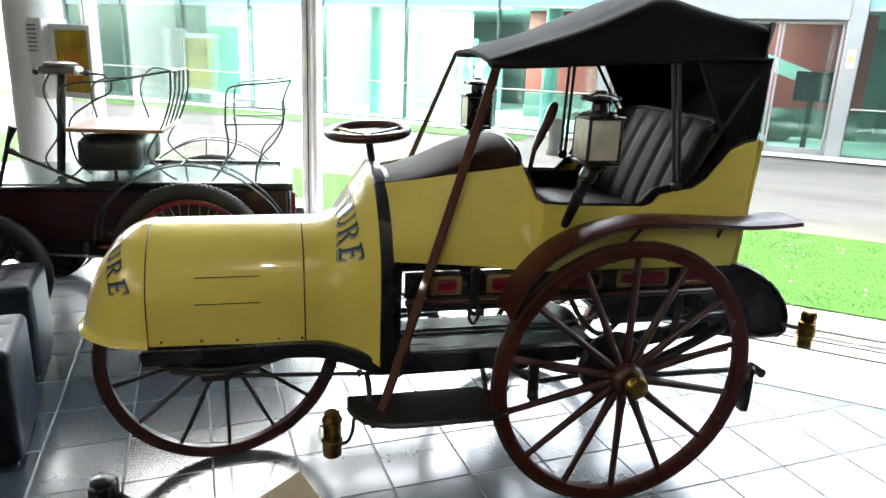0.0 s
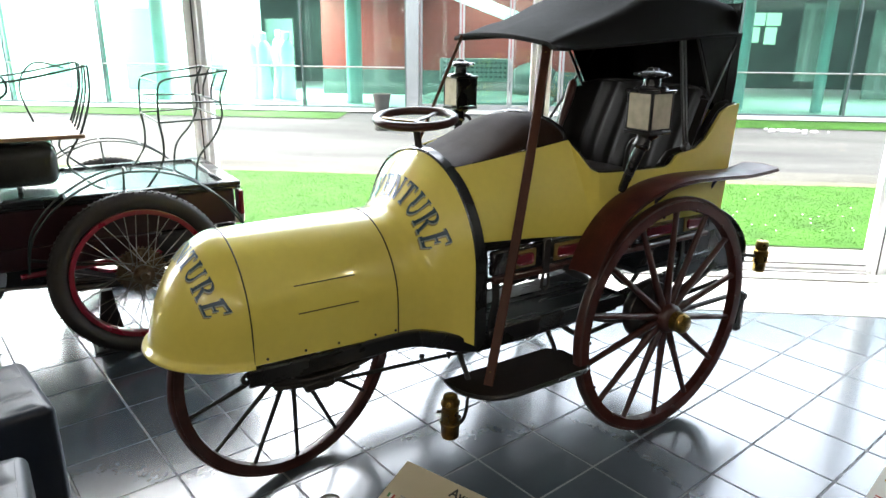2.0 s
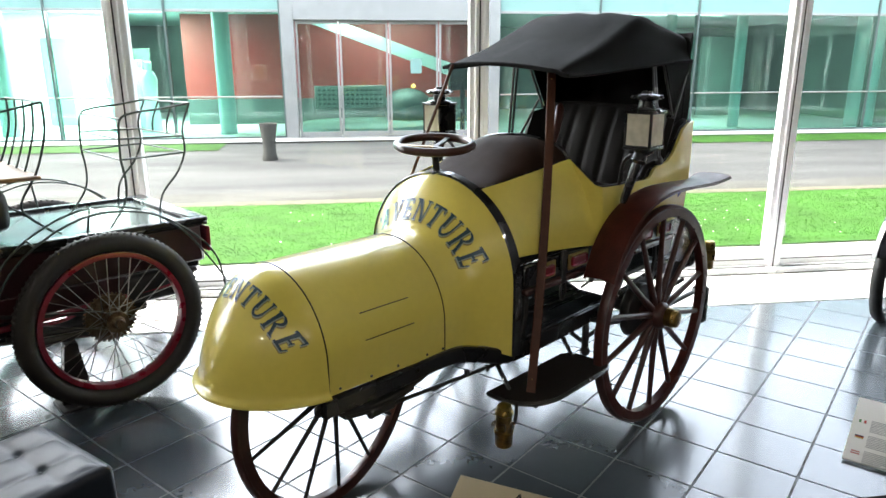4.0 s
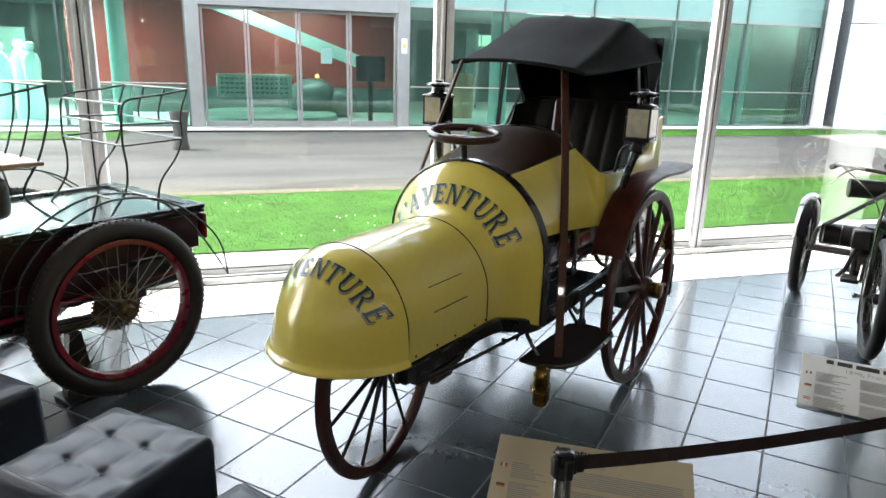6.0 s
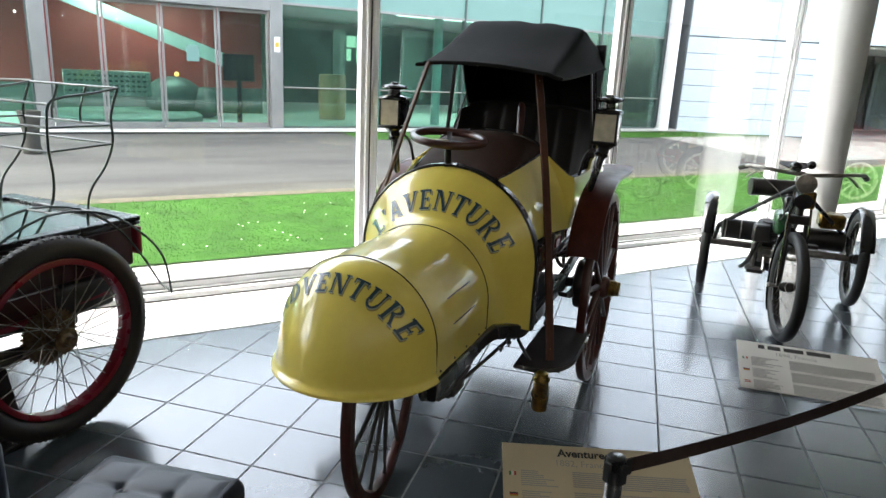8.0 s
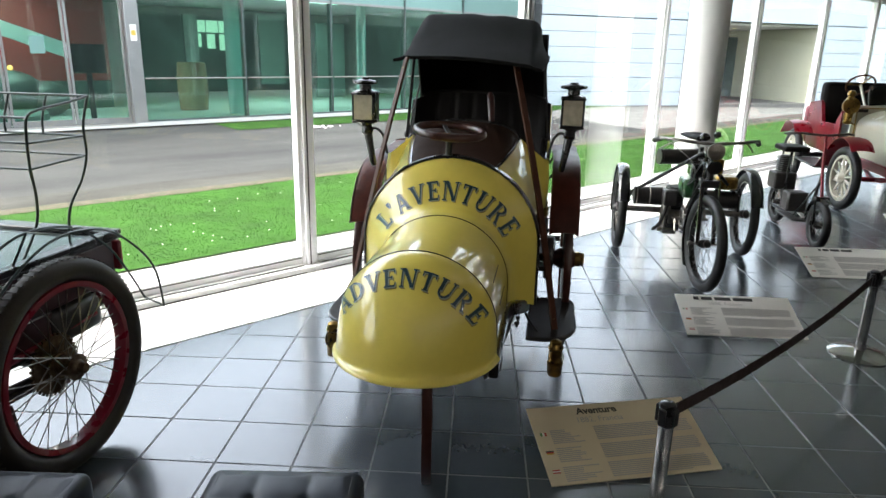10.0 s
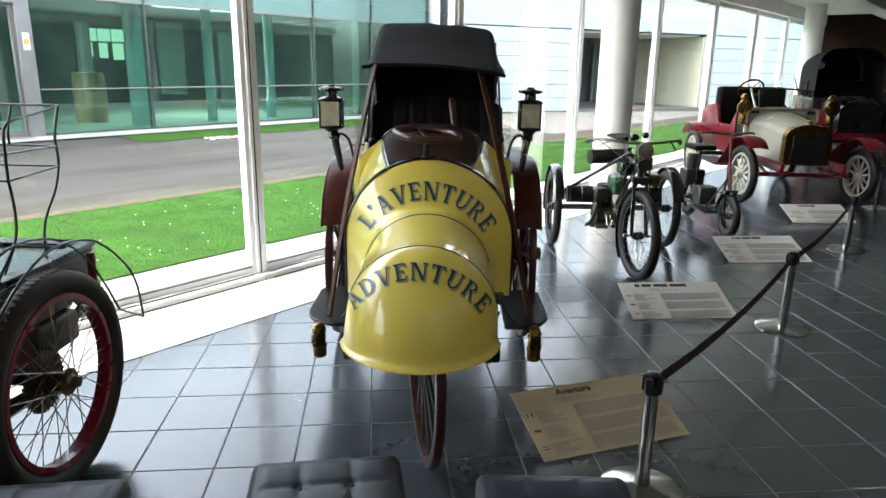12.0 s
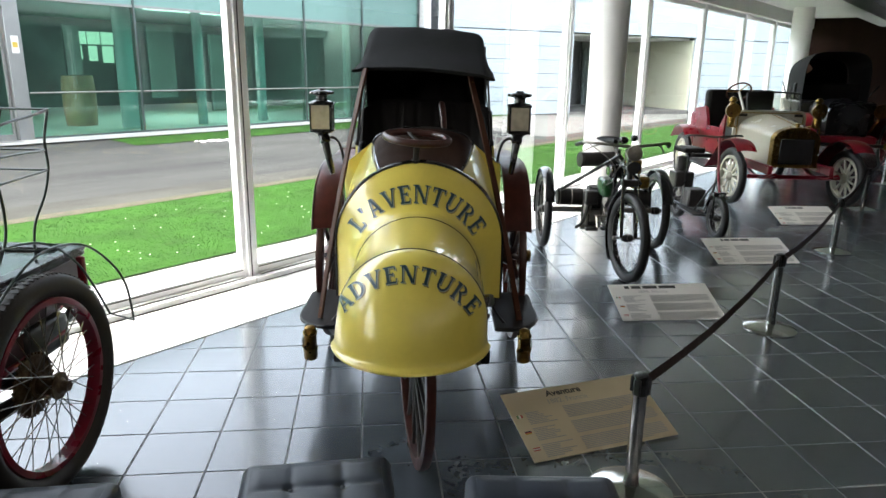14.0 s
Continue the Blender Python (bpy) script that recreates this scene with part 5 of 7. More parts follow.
part("differential", Geo().lathe([(0.026, -0.12), (0.04, -0.08), (0.052, -0.03), (0.052, 0.03), (0.04, 0.08), (0.026, 0.12)], (1.43, 0, 0.474), (0, 1, 0), 20), IRON, car)
part("front_axle", Geo().tube([(0.10, -0.17, 0.43), (0.10, 0.17, 0.43)], 0.016, 10), IRON, car)

# chassis: rails, fork, springs
for side in (-1, 1):
    part("chassis_rail", Geo().tube(curve([(-0.12, side * 0.262, 0.535), (0.1, side * 0.262, 0.53), (0.40, side * 0.268, 0.534), (0.52, side * 0.30, 0.516), (0.62, side * 0.335, 0.490), (0.75, side * 0.34, 0.482), (1.1, side * 0.34, 0.485), (1.35, side * 0.34, 0.50), (1.86, side * 0.34, 0.56)], 5), 0, 8, False, (0.03, 0.058, (0, 1, 0))), BLACK, car, "black chassis rail")
    part("spring", Geo().tube(curve([(-0.11, side * 0.235, 0.515), (-0.02, side * 0.24, 0.485), (0.10, side * 0.245, 0.472), (0.22, side * 0.245, 0.482), (0.33, side * 0.245, 0.51)], 5), 0, 8, False, (0.04, 0.016, (0, 1, 0))).tube(curve([(-0.04, side * 0.24, 0.474), (0.10, side * 0.245, 0.458), (0.24, side * 0.245, 0.474)], 5), 0, 8, False, (0.04, 0.012, (0, 1, 0))), IRON, car, "black leaf spring")
    part("spring_shackle", Geo().torus((-0.115, side * 0.235, 0.52), (0, 1, 0), 0.014, 0.008, 16, 6).lathe([(0.022, -0.03), (0.022, 0.03)], (-0.08, side * 0.235, 0.525), (0, 1, 0), 12), IRON, car)
    part("axle_clamp", Geo().box(0.05, 0.15, side * 0.245 - 0.03, side * 0.245 + 0.03, 0.44, 0.47, 0.006).ball((0.07, side * 0.245, 0.438), 0.014).ball((0.13, side * 0.245, 0.438), 0.014), IRON, car)
    part("fork_bar", Geo().tube([(0.10, side * 0.245, 0.455), (0.10, side * 0.17, 0.43)], 0.014, 8), IRON, car)
    part("drag_link", Geo().tube([(0.15, side * 0.25, 0.445), (0.45, side * 0.275, 0.44), (0.70, side * 0.29, 0.432)], 0.007, 8).ball((0.70, side * 0.29, 0.432), 0.015), IRON, car, "thin steering rod")
    for x in (0.45, 0.56, 0.64):
        part("bolt", Geo().lathe([(0.010, 0), (0.010, 0.012), (0.005, 0.014), (0.005, 0.024)], (x, side * 0.31, 0.462 + 0.02 * (x < 0.5)), (0, 0, -1), 6), IRON, car)
    # painted sill under the body
    sill = part("sill_beam", Geo().box(0.70, 1.88, side * 0.335, side * 0.360, 0.725, 0.812, 0.006), BLACK, car, "black body sill with yellow and red panels")
    for x0, x1 in ((0.775, 0.895), (0.965, 1.12), (1.18, 1.40), (1.44, 1.66), (1.69, 1.84)):
        part("sill_panel", Geo().box(x0 + 0.008, x1 - 0.008, side * 0.361, side * 0.366, 0.738, 0.802, 0.004), SILLGOLD, sill)
        part("sill_inlay", Geo().box(x0 + 0.024, x1 - 0.024, side * 0.3665, side * 0.371, 0.750, 0.790, 0.008), CRIMSON, sill)
    part("sill_moulding", Geo().box(0.70, 1.86, side * 0.345, side * 0.374, 0.700, 0.724, 0.006), SPOKEWOOD, sill)
    for x in (0.72, 1.72):
        part("body_bracket", Geo().tube(curve([(x, side * 0.345, 0.72), (x + 0.005, side * 0.35, 0.64), (x - 0.01, side * 0.35, 0.56), (x, side * 0.345, 0.51)], 5), 0, 8, False, (0.026, 0.012, (1, 0, 0))), IRON, car)
    part("strap", Geo().box(0.915, 0.947, side * 0.364, side * 0.376, 0.70, 0.83, 0.003).tube(curve([(0.92, side * 0.372, 0.70), (0.915, side * 0.372, 0.66), (0.93, side * 0.372, 0.635), (0.947, side * 0.372, 0.66), (0.942, side * 0.372, 0.70)], 4), 0.006, 8), IRON, car)

# floor boards of the footwell platform
for side in (-1, 1):
    for y0, y1 in ((0.212, 0.352), (0.172, 0.206), (0.058, 0.166)):
        part("floor_board", Geo().box(0.70, 1.33, min(side * y0, side * y1), max(side * y0, side * y1), 0.512, 0.535, 0.004), BOARD, car, "worn black floor board")
    for y in (0.209, 0.169):
        part("board_bead", Geo().tube([(0.70, side * y, 0.535), (1.33, side * y, 0.535)], 0.004, 6), BLACK, car)
    part("platform_bearer", Geo().box(1.24, 1.30, min(side * 0.06, side * 0.34), max(side * 0.06, side * 0.34), 0.478, 0.511, 0.004), BLACK, car)
part("toe_board", Geo().box(0.672, 0.695, -0.33, 0.33, 0.50, 0.86, 0.004), BLACK, car)
for side in (-1, 1):
    part("platform_rim", Geo().box(0.69, 1.33, min(side * 0.367, side * 0.354), max(side * 0.367, side * 0.354), 0.470, 0.533, 0.004), BLACK, car)
part("pedal", Geo().tube(curve([(0.70, -0.2, 0.70), (0.76, -0.2, 0.66), (0.77, -0.2, 0.60)], 5), 0.007, 8).box(0.685, 0.70, -0.235, -0.165, 0.68, 0.73, 0.004), NICKEL, car)

# steps with their brackets and brass side lamps
for side in (-1, 1):
    ins, out = 0.355, 0.555
    poly = [(0.515, ins), (0.965, ins), (0.985, ins + 0.014), (1.010, ins + 0.05), (1.015, out - 0.05), (1.006, out - 0.016), (0.975, out), (0.68, out), (0.632, out - 0.006), (0.59, out - 0.022), (0.556, out - 0.047), (0.53, out - 0.082), (0.515, out - 0.125)]
    poly = [(x, side * y) for x, y in poly]
    st = part("step", Geo().prism(poly if side > 0 else poly[::-1], pose(0, 0, 0.372), 0.02), STEPWOOD, car, "worn black wooden step board")
    part("step_edge", Geo().tube([(x, y, 0.382) for x, y in poly], 0.009, 6, True), BLACK, st)
    for x in (0.58, 0.98):
        part("step_bracket", Geo().tube(curve([(x, side * 0.34, 0.47), (x + 0.005, side * 0.37, 0.42), (x, side * 0.42, 0.374), (x, side * 0.52, 0.368)], 5), 0, 8, False, (0.018, 0.010, (1, 0, 0))), BLACK, st)
    lx, ly = 0.455, side * 0.475
    bl = part("side_lamp", Geo().lathe([(0.0, 0.255), (0.026, 0.256), (0.030, 0.262), (0.030, 0.30), (0.033, 0.304), (0.033, 0.312), (0.028, 0.318), (0.028, 0.372), (0.032, 0.376), (0.032, 0.384), (0.026, 0.392), (0.024, 0.405), (0.014, 0.412), (0, 0.413)], (lx, ly, 0), (0, 0, 1), 20), BRASS, car, "small brass side lamp with glass lenses")
    part("lens", Geo().lathe([(0.026, 0.02), (0.028, 0.036), (0.02, 0.04), (0, 0.043)], (lx, ly, 0.335), (-1, 0, 0), 16), LAMPGLASS, bl)
    part("lens", Geo().lathe([(0.018, 0.02), (0.02, 0.034), (0, 0.038)], (lx, ly, 0.335), (0, side, 0), 14), LAMPGLASS, bl)
    part("lamp_hook", Geo().tube(curve([(lx + 0.02, ly, 0.29), (lx + 0.05, ly, 0.30), (lx + 0.065, ly, 0.34), (0.525, ly, 0.378), (0.56, ly, 0.38)], 5), 0.006, 8), IRON, bl)

# brake gear and tail: rounded black boot with a brass tail lamp
for side in (-1, 1):
    part("brake_arm", Geo().tube([(1.45, side * 0.46, 0.44), (1.98, side * 0.46, 0.435)], 0.011, 8).lathe([(0.018, -0.03), (0.018, 0.035)], (2.0, side * 0.47, 0.43), (0, 1, 0), 12), IRON, car)
    part("brake_shoe", Geo().box(1.905, 1.94, side * 0.50, side * 0.54, 0.30, 0.48, 0.008, pose(0, 0, 0)), BLACK, car, "black brake block")
    part("brake_rod", Geo().tube([(1.00, side * 0.32, 0.50), (1.20, side * 0.30, 0.36), (1.42, side * 0.30, 0.38), (1.90, side * 0.42, 0.50)], 0.010, 8), IRON, car)
    part("spring", Geo().tube(curve([(1.13, side * 0.40, 0.50), (1.25, side * 0.40, 0.46), (1.43, side * 0.40, 0.435), (1.66, side * 0.40, 0.48), (1.88, side * 0.40, 0.58)], 5), 0, 8, False, (0.04, 0.02, (0, 1, 0))), IRON, car, "black rear leaf spring")
    part("scroll_iron", Geo().tube(curve([(1.30, side * 0.30, 0.70), (1.36, side * 0.31, 0.60), (1.43, side * 0.33, 0.55), (1.52, side * 0.31, 0.60), (1.62, side * 0.30, 0.70)], 5), 0.010, 8), IRON, car)
for side in (-1, 1):
    part("brake_pull", Geo().tube([(1.34, side * 0.20, 0.545), (1.42, side * 0.20, 0.56), (1.62, side * 0.22, 0.58)], 0.006, 8).ball((1.42, side * 0.20, 0.56), 0.013).ball((1.47, side * 0.205, 0.565), 0.013), NICKEL, car)
    part("hanger", Geo().tube([(1.18, side * 0.33, 0.50), (1.185, side * 0.33, 0.33)], 0, 8, False, (0.04, 0.014, (1, 0, 0))).ball((1.185, side * 0.33, 0.325), 0.022), IRON, car)
part("exhaust", Geo().lathe([(0.02, 0), (0.045, 0.03), (0.045, 0.36), (0.02, 0.40)], (1.52, -0.12, 0.56), (1, 0, 0.02), 16), IRON, car, "dark exhaust drum")
prof = [(1.80, 0.80)] + [(p.x, p.z) for p in curve([(1.88, 0, 0.812), (1.995, 0, 0.780), (2.10, 0, 0.722), (2.18, 0, 0.645), (2.215, 0, 0.575), (2.215, 0, 0.515)], 4)] + [(2.19, 0.498), (2.02, 0.503), (1.80, 0.545)]
part("boot", Geo().prism(prof, Matrix(((1, 0, 0, 0), (0, 0, -1, 0.33), (0, 1, 0, 0), (0, 0, 0, 1))), 0.66), BLACK, car, "rounded black tail box", 50)
for side in (-1, 1):
    part("boot_bead", Geo().tube([(x, side * 0.332, z) for x, z in prof], 0.009, 6, True), BLACK, car)
    part("boot_bead", Geo().tube([(1.95 + (x - 1.95) * 0.86, side * 0.331, 0.63 + (z - 0.63) * 0.84) for x, z in prof], 0.005, 6, True), BLACK, car)
tl = part("tail_lamp", Geo().lathe([(0.0, 0.465), (0.024, 0.467), (0.028, 0.475), (0.028, 0.51), (0.034, 0.515), (0.034, 0.57), (0.028, 0.575), (0.030, 0.60), (0.024, 0.615), (0, 0.617)], (2.27, -0.385, 0), (0, 0, 1), 18), BRASS, car, "small brass tail lamp")
part("tail_lamp_arm", Geo().tube([(2.20, -0.33, 0.545), (2.23, -0.37, 0.545), (2.27, -0.385, 0.545)], 0.009, 8), IRON, tl)


# ---- tufted stools ----
def stool(m, label, size=0.41, tall=0.45):
    st = thing("stool", m, label, "stool", "black tufted stools in a row")
    h, r, n = size / 2, 0.030, 48

    def ring(inset, z):
        """A square outline with rounded corners, drawn in by the inset."""
        c, k = h - r, r - inset
        return [(sx * c + k * math.cos(q), sy * c + k * math.sin(q), z) for sx, sy, q0 in ((1, 1, 0), (-1, 1, 90), (-1, -1, 180), (1, -1, 270)) for q in [radians(q0 + 15 * i) for i in range(7)]]

    rings = [ring(0.006, 0.02), ring(0.0, 0.028), ring(-0.002, tall * 0.5), ring(0.0, tall - r)]
    rings += [ring(r * (1 - math.cos(a)), tall - r + r * math.sin(a)) for a in [radians(15 * k) for k in range(1, 6)]] + [ring(r - 0.0004, tall)]
    part("body", Geo().loft(rings, True, False), VINYL, st, "", 60)
    rows = []
    for i in range(n + 1):
        row = []
        for j in range(n + 1):
            x, y = (h - r) * (2 * i / n - 1), (h - r) * (2 * j / n - 1)
            gx, gy = (x / size + 0.5) * 3, (y / size + 0.5) * 3
            fx = abs(math.sin(math.pi * gx)) if 0.5 < gx < 2.5 else 1.0
            fy = abs(math.sin(math.pi * gy)) if 0.5 < gy < 2.5 else 1.0
            puff = 0.0095 * (fx * fy) ** 0.4
            hole = sum(math.exp(-(math.hypot(gx - a, gy - b) / 0.10) ** 2) for a in (1, 2) for b in (1, 2))
            rim = min(1.0, 9 * (1 - max(abs(x), abs(y)) / (h - r)))
            row.append((x, y, tall + rim * (puff - 0.009 * hole - 0.004)))
        rows.append(row)
    part("cushion", Geo().shell(rows, 0.012), VINYL, st, "black buttoned leatherette top", 70)
    for a in (-1, 1):
        for b in (-1, 1):
            part("foot", Geo().lathe([(0.018, 0.0), (0.02, 0.022)], (a * (h - 0.04), b * (h - 0.04), 0), (0, 0, 1), 12), PLASTIC, st)
            part("button", Geo().ball((a * size / 6, b * size / 6, tall - 0.010), 0.007, 8, 5, 0.5), VINYL, st)
    return st


first = stool(pose(-1.155, -0.50, 0, 0, 0, 3), "black tufted leatherette cube stool on the tiled floor")
copy_thing(first, pose(-1.275, -1.08, 0, 0, 0, -6))
copy_thing(first, pose(-1.215, 0.22, 0, 0, 0, 2))

# ---- barrier posts and webbing ----
POSTS = [(-0.552, -1.605), (0.975, -3.09), (2.70, -4.73), (4.47, -6.36), (6.2, -8.0)]


def barrier_post(m):
    b = thing("barrier_post", m, "low polished steel barrier post on a round base", "barrier post", "barrier posts")
    part("base", Geo().lathe([(0.155, 0.0), (0.155, 0.006), (0.13, 0.016), (0.06, 0.028), (0.03, 0.034), (0.026, 0.06)], (0, 0, 0), (0, 0, 1), 40), CHROME, b)
    part("pole", Geo().lathe([(0.0255, 0.03), (0.0255, 0.40)], (0, 0, 0), (0, 0, 1), 28), CHROME, b)
    part("collar", Geo().lathe([(0.028, 0.05), (0.028, 0.075)], (0, 0, 0), (0, 0, 1), 28), CHROME, b)
    part("cassette", Geo().lathe([(0.0275, 0.40), (0.0275, 0.468), (0.025, 0.476), (0.018, 0.479), (0, 0.48)], (0, 0, 0), (0, 0, 1), 28), BLACK, b, "black belt cassette")
    for q in (0, 90, 180, 270):
        part("belt_slot", Geo().box(0.024, 0.036, -0.012, 0.012, 0.405, 0.465, 0.003, pose(0, 0, 0, 0, 0, q)), PLASTIC, b)
    return b


ang = math.degrees(math.atan2(POSTS[1][1] - POSTS[0][1], POSTS[1][0] - POSTS[0][0]))
bp = barrier_post(pose(*POSTS[0], 0, 0, 0, ang))
for p in POSTS[1:]:
    copy_thing(bp, pose(*p, 0, 0, 0, ang))
for a, b in zip(POSTS, POSTS[1:]):
    A, B = Vector((*a, 0.436)), Vector((*b, 0.436))
    d = (B - A).normalized()
    pts = [A + d * 0.034 + (B - A - d * 0.068) * (i / 12) - Vector((0, 0, 0.05 * (1 - (2 * i / 12 - 1) ** 2))) for i in range(13)]
    belt = part("barrier_belt", Geo().tube(pts, 0, 8, False, (0.046, 0.002, (0, 0, 1))), BELT, None, "dark brown webbing belt strung between two barrier posts")
    tagged(belt, category="barrier belt", group="barrier belts")
    for e, w in ((A, 1), (B, -1)):
        c = e + d * (0.050 * w) - Vector((0, 0, 0.006))
        part("belt_clip", Geo().tube([c - d * 0.012, c + d * 0.012], 0, 8, False, (0.052, 0.008, (0, 0, 1))), PLASTIC, belt, "black belt clip")


# ---- information boards lying on low stands ----
def info_board(tl, tr, bl, br, title, sub, label, wide_title=0.0, card=None):
    tl, tr, bl, br = (Vector(p) for p in (tl, tr, bl, br))
    w, h = ((tr - tl).length + (br - bl).length) / 2, ((bl - tl).length + (br - tr).length) / 2
    c = (tl + tr + bl + br) / 4
    ex = ((tr - tl) + (br - bl)).normalized()
    ey = ((tl - bl) + (tr - br))
    ey = (ey - ex * ey.dot(ex)).normalized()
    ez = ex.cross(ey)
    m = Matrix(((ex.x, ey.x, ez.x, c.x), (ex.y, ey.y, ez.y, c.y), (ex.z, ey.z, ez.z, c.z), (0, 0, 0, 1)))
    b = thing("info_board", m, label, "information board", "information boards before the vehicles")
    part("panel", Geo().box(-w / 2, w / 2, -h / 2, h / 2, -0.006, 0, 0.0015), card or CARD, b)
    inv = m.inverted()
    up = inv.to_3x3() @ Vector((0, 0, 1))
    for x in (-w * 0.3, w * 0.3):
        top = Vector((x, h * 0.40, -0.008))
        drop = (m @ top).z
        part("stand", Geo().tube([top, top - up * (drop - 0.004)], 0, 8, False, (0.05, 0.004, (1, 0, 0))), PLASTIC, b)
    # heading, flags and the bars of small print
    for text, size, y, thick in ((title, 0.046, h / 2 - 0.050, 0.0014), (sub, 0.038, h / 2 - 0.092, 0.0)):
        if text:
            vs, fs = lettering(text, size, thick)
            part("heading", Geo().add([(v[0] - w * 0.08, v[1] + y, 0.0012) for v in vs], fs), INK if thick else GREYINK, b, "", 0)
    if wide_title:
        at = -w * 0.08 - wide_title / 2
        for share in (0.11, 0.20, 0.29, 0.34):
            part("heading_bar", Geo().box(at, at + share * wide_title - 0.008, h / 2 - 0.048, h / 2 - 0.020, 0.0004, 0.0012), INK, b)
            at += (share + 0.02) * wide_title
    rr = random.Random(int(w * 1e4))
    for k, mats in enumerate(((FLAGGREEN, CARD, FLAGRED), (INK, FLAGRED, FLAGGOLD), (FLAGRED, CARD, FLAGRED))):
        y = h / 2 - 0.135 - 0.085 * k
        for i, mt in enumerate(mats):
            x = -w / 2 + 0.022
            g = Geo().box(x + 0.009 * i, x + 0.009 * (i + 1) - 0.0008, y - 0.008, y + 0.008, 0.0004, 0.0012) if k == 0 else Geo().box(x, x + 0.03, y + 0.007 - 0.0055 * (i + 1), y + 0.007 - 0.0055 * i - 0.0006, 0.0004, 0.0012)
            part("flag", g, mt, b)
        col = Geo()
        for r in range(8):
            col.box(-w / 2 + 0.065, -w / 2 + 0.065 + rr.uniform(0.06, 0.15), y + 0.012 - 0.0085 * r, y + 0.016 - 0.0085 * r, 0.0004, 0.001)
        part("small_print", col, GREYINK, b, "", 0)
        col = Geo()
        for r in range(8):
            col.box(-w / 2 + 0.25, w / 2 - 0.03 - (rr.uniform(0, 0.18) if r == 7 else rr.uniform(0, 0.01)), y + 0.016 - 0.0085 * r, y + 0.0205 - 0.0085 * r, 0.0004, 0.001)
        part("small_print", col, GREYINK, b, "", 0)
    return b


info_board((-0.03, -1.21, 0.14), (0.14, -1.89, 0.14), (-0.36, -1.28, 0.012), (-0.20, -1.95, 0.012), "Aventure", "1882, Francia", "information board before the yellow three-wheeler, coloured as in warm lamplight", 0.0, WARMLITCARD)
info_board((1.46, -2.215, 0.14), (1.455, -2.895, 0.14), (1.13, -2.21, 0.012), (1.125, -2.89, 0.012), "", "1898, Francia", "white information board before the motor tricycle", 0.36)
info_board((2.67, -3.48, 0.14), (2.66, -4.19, 0.14), (2.32, -3.45, 0.012), (2.31, -4.15, 0.012), "", "", "white information board before the old scooter", 0.26)
info_board((4.0, -4.88, 0.14), (3.97, -5.55, 0.14), (3.69, -4.87, 0.012), (3.68, -5.55, 0.012), "", "", "white information board before the red and cream car", 0.2)

# ---- cycle-car skeleton: x towards its tail, y to the window ----
VO = pose(-0.34, 0.50, 0, 0, 0, -8)
cyc = thing("cyclecar_frame", VO, "skeletal red cycle-car with dark green wire bodywork", "cycle car")
for y, lab in ((0.0, "wire-spoked crimson wheel with a ribbed tyre"), (1.08, "wire-spoked crimson wheel with a ribbed tyre")):
    w = spoked_wheel(cyc, "rear_wheel", pose(0.0, y, 0.405), 0.402, 0.043, 0.05, 36, (CRIMSON, RUBBER, NICKEL, RUSTY), 0.036, 0.15, 0.0022, lab, True, 0.022, False)
    tread = Geo()
    for i in range(90):
        tread.box(-0.004, 0.004, -0.02, 0.02, 0.394, 0.4026, 0, pose(0, 0, 0, 0, 4 * i, 0))
    part("tread", tread, RUBBER, w, "", 0)
    part("brake_drum", Geo().lathe([(0.03, -0.045), (0.048, -0.042), (0.05, -0.036), (0.048, -0.03), (0.03, -0.028)], (0, 0, 0), (0, 1, 0), 28), RUSTY, w)
    part("hub_flange", Geo().lathe([(0.03, 0.028), (0.048, 0.03), (0.05, 0.036), (0.048, 0.042), (0.03, 0.045)], (0, 0, 0), (0, 1, 0), 28), RUSTY, w)
for y in (1.05, 0.02):
    spoked_wheel(cyc, "front_wheel", pose(-1.02, y, 0.33), 0.33, 0.04, 0.045, 24, (BLACK, DARKRUBBER, IRON, IRON), 0.05, 0.14, 0.0022, "dark-tyred wire-spoked front wheel", True, 0.02, False)
part("rear_axle", Geo().tube([(0, 0, 0.405), (0, 1.08, 0.405)], 0.022, 12), IRON, cyc)
part("front_axle", Geo().tube([(-1.02, 0.05, 0.33), (-1.02, 1.02, 0.33)], 0.018, 10), IRON, cyc)
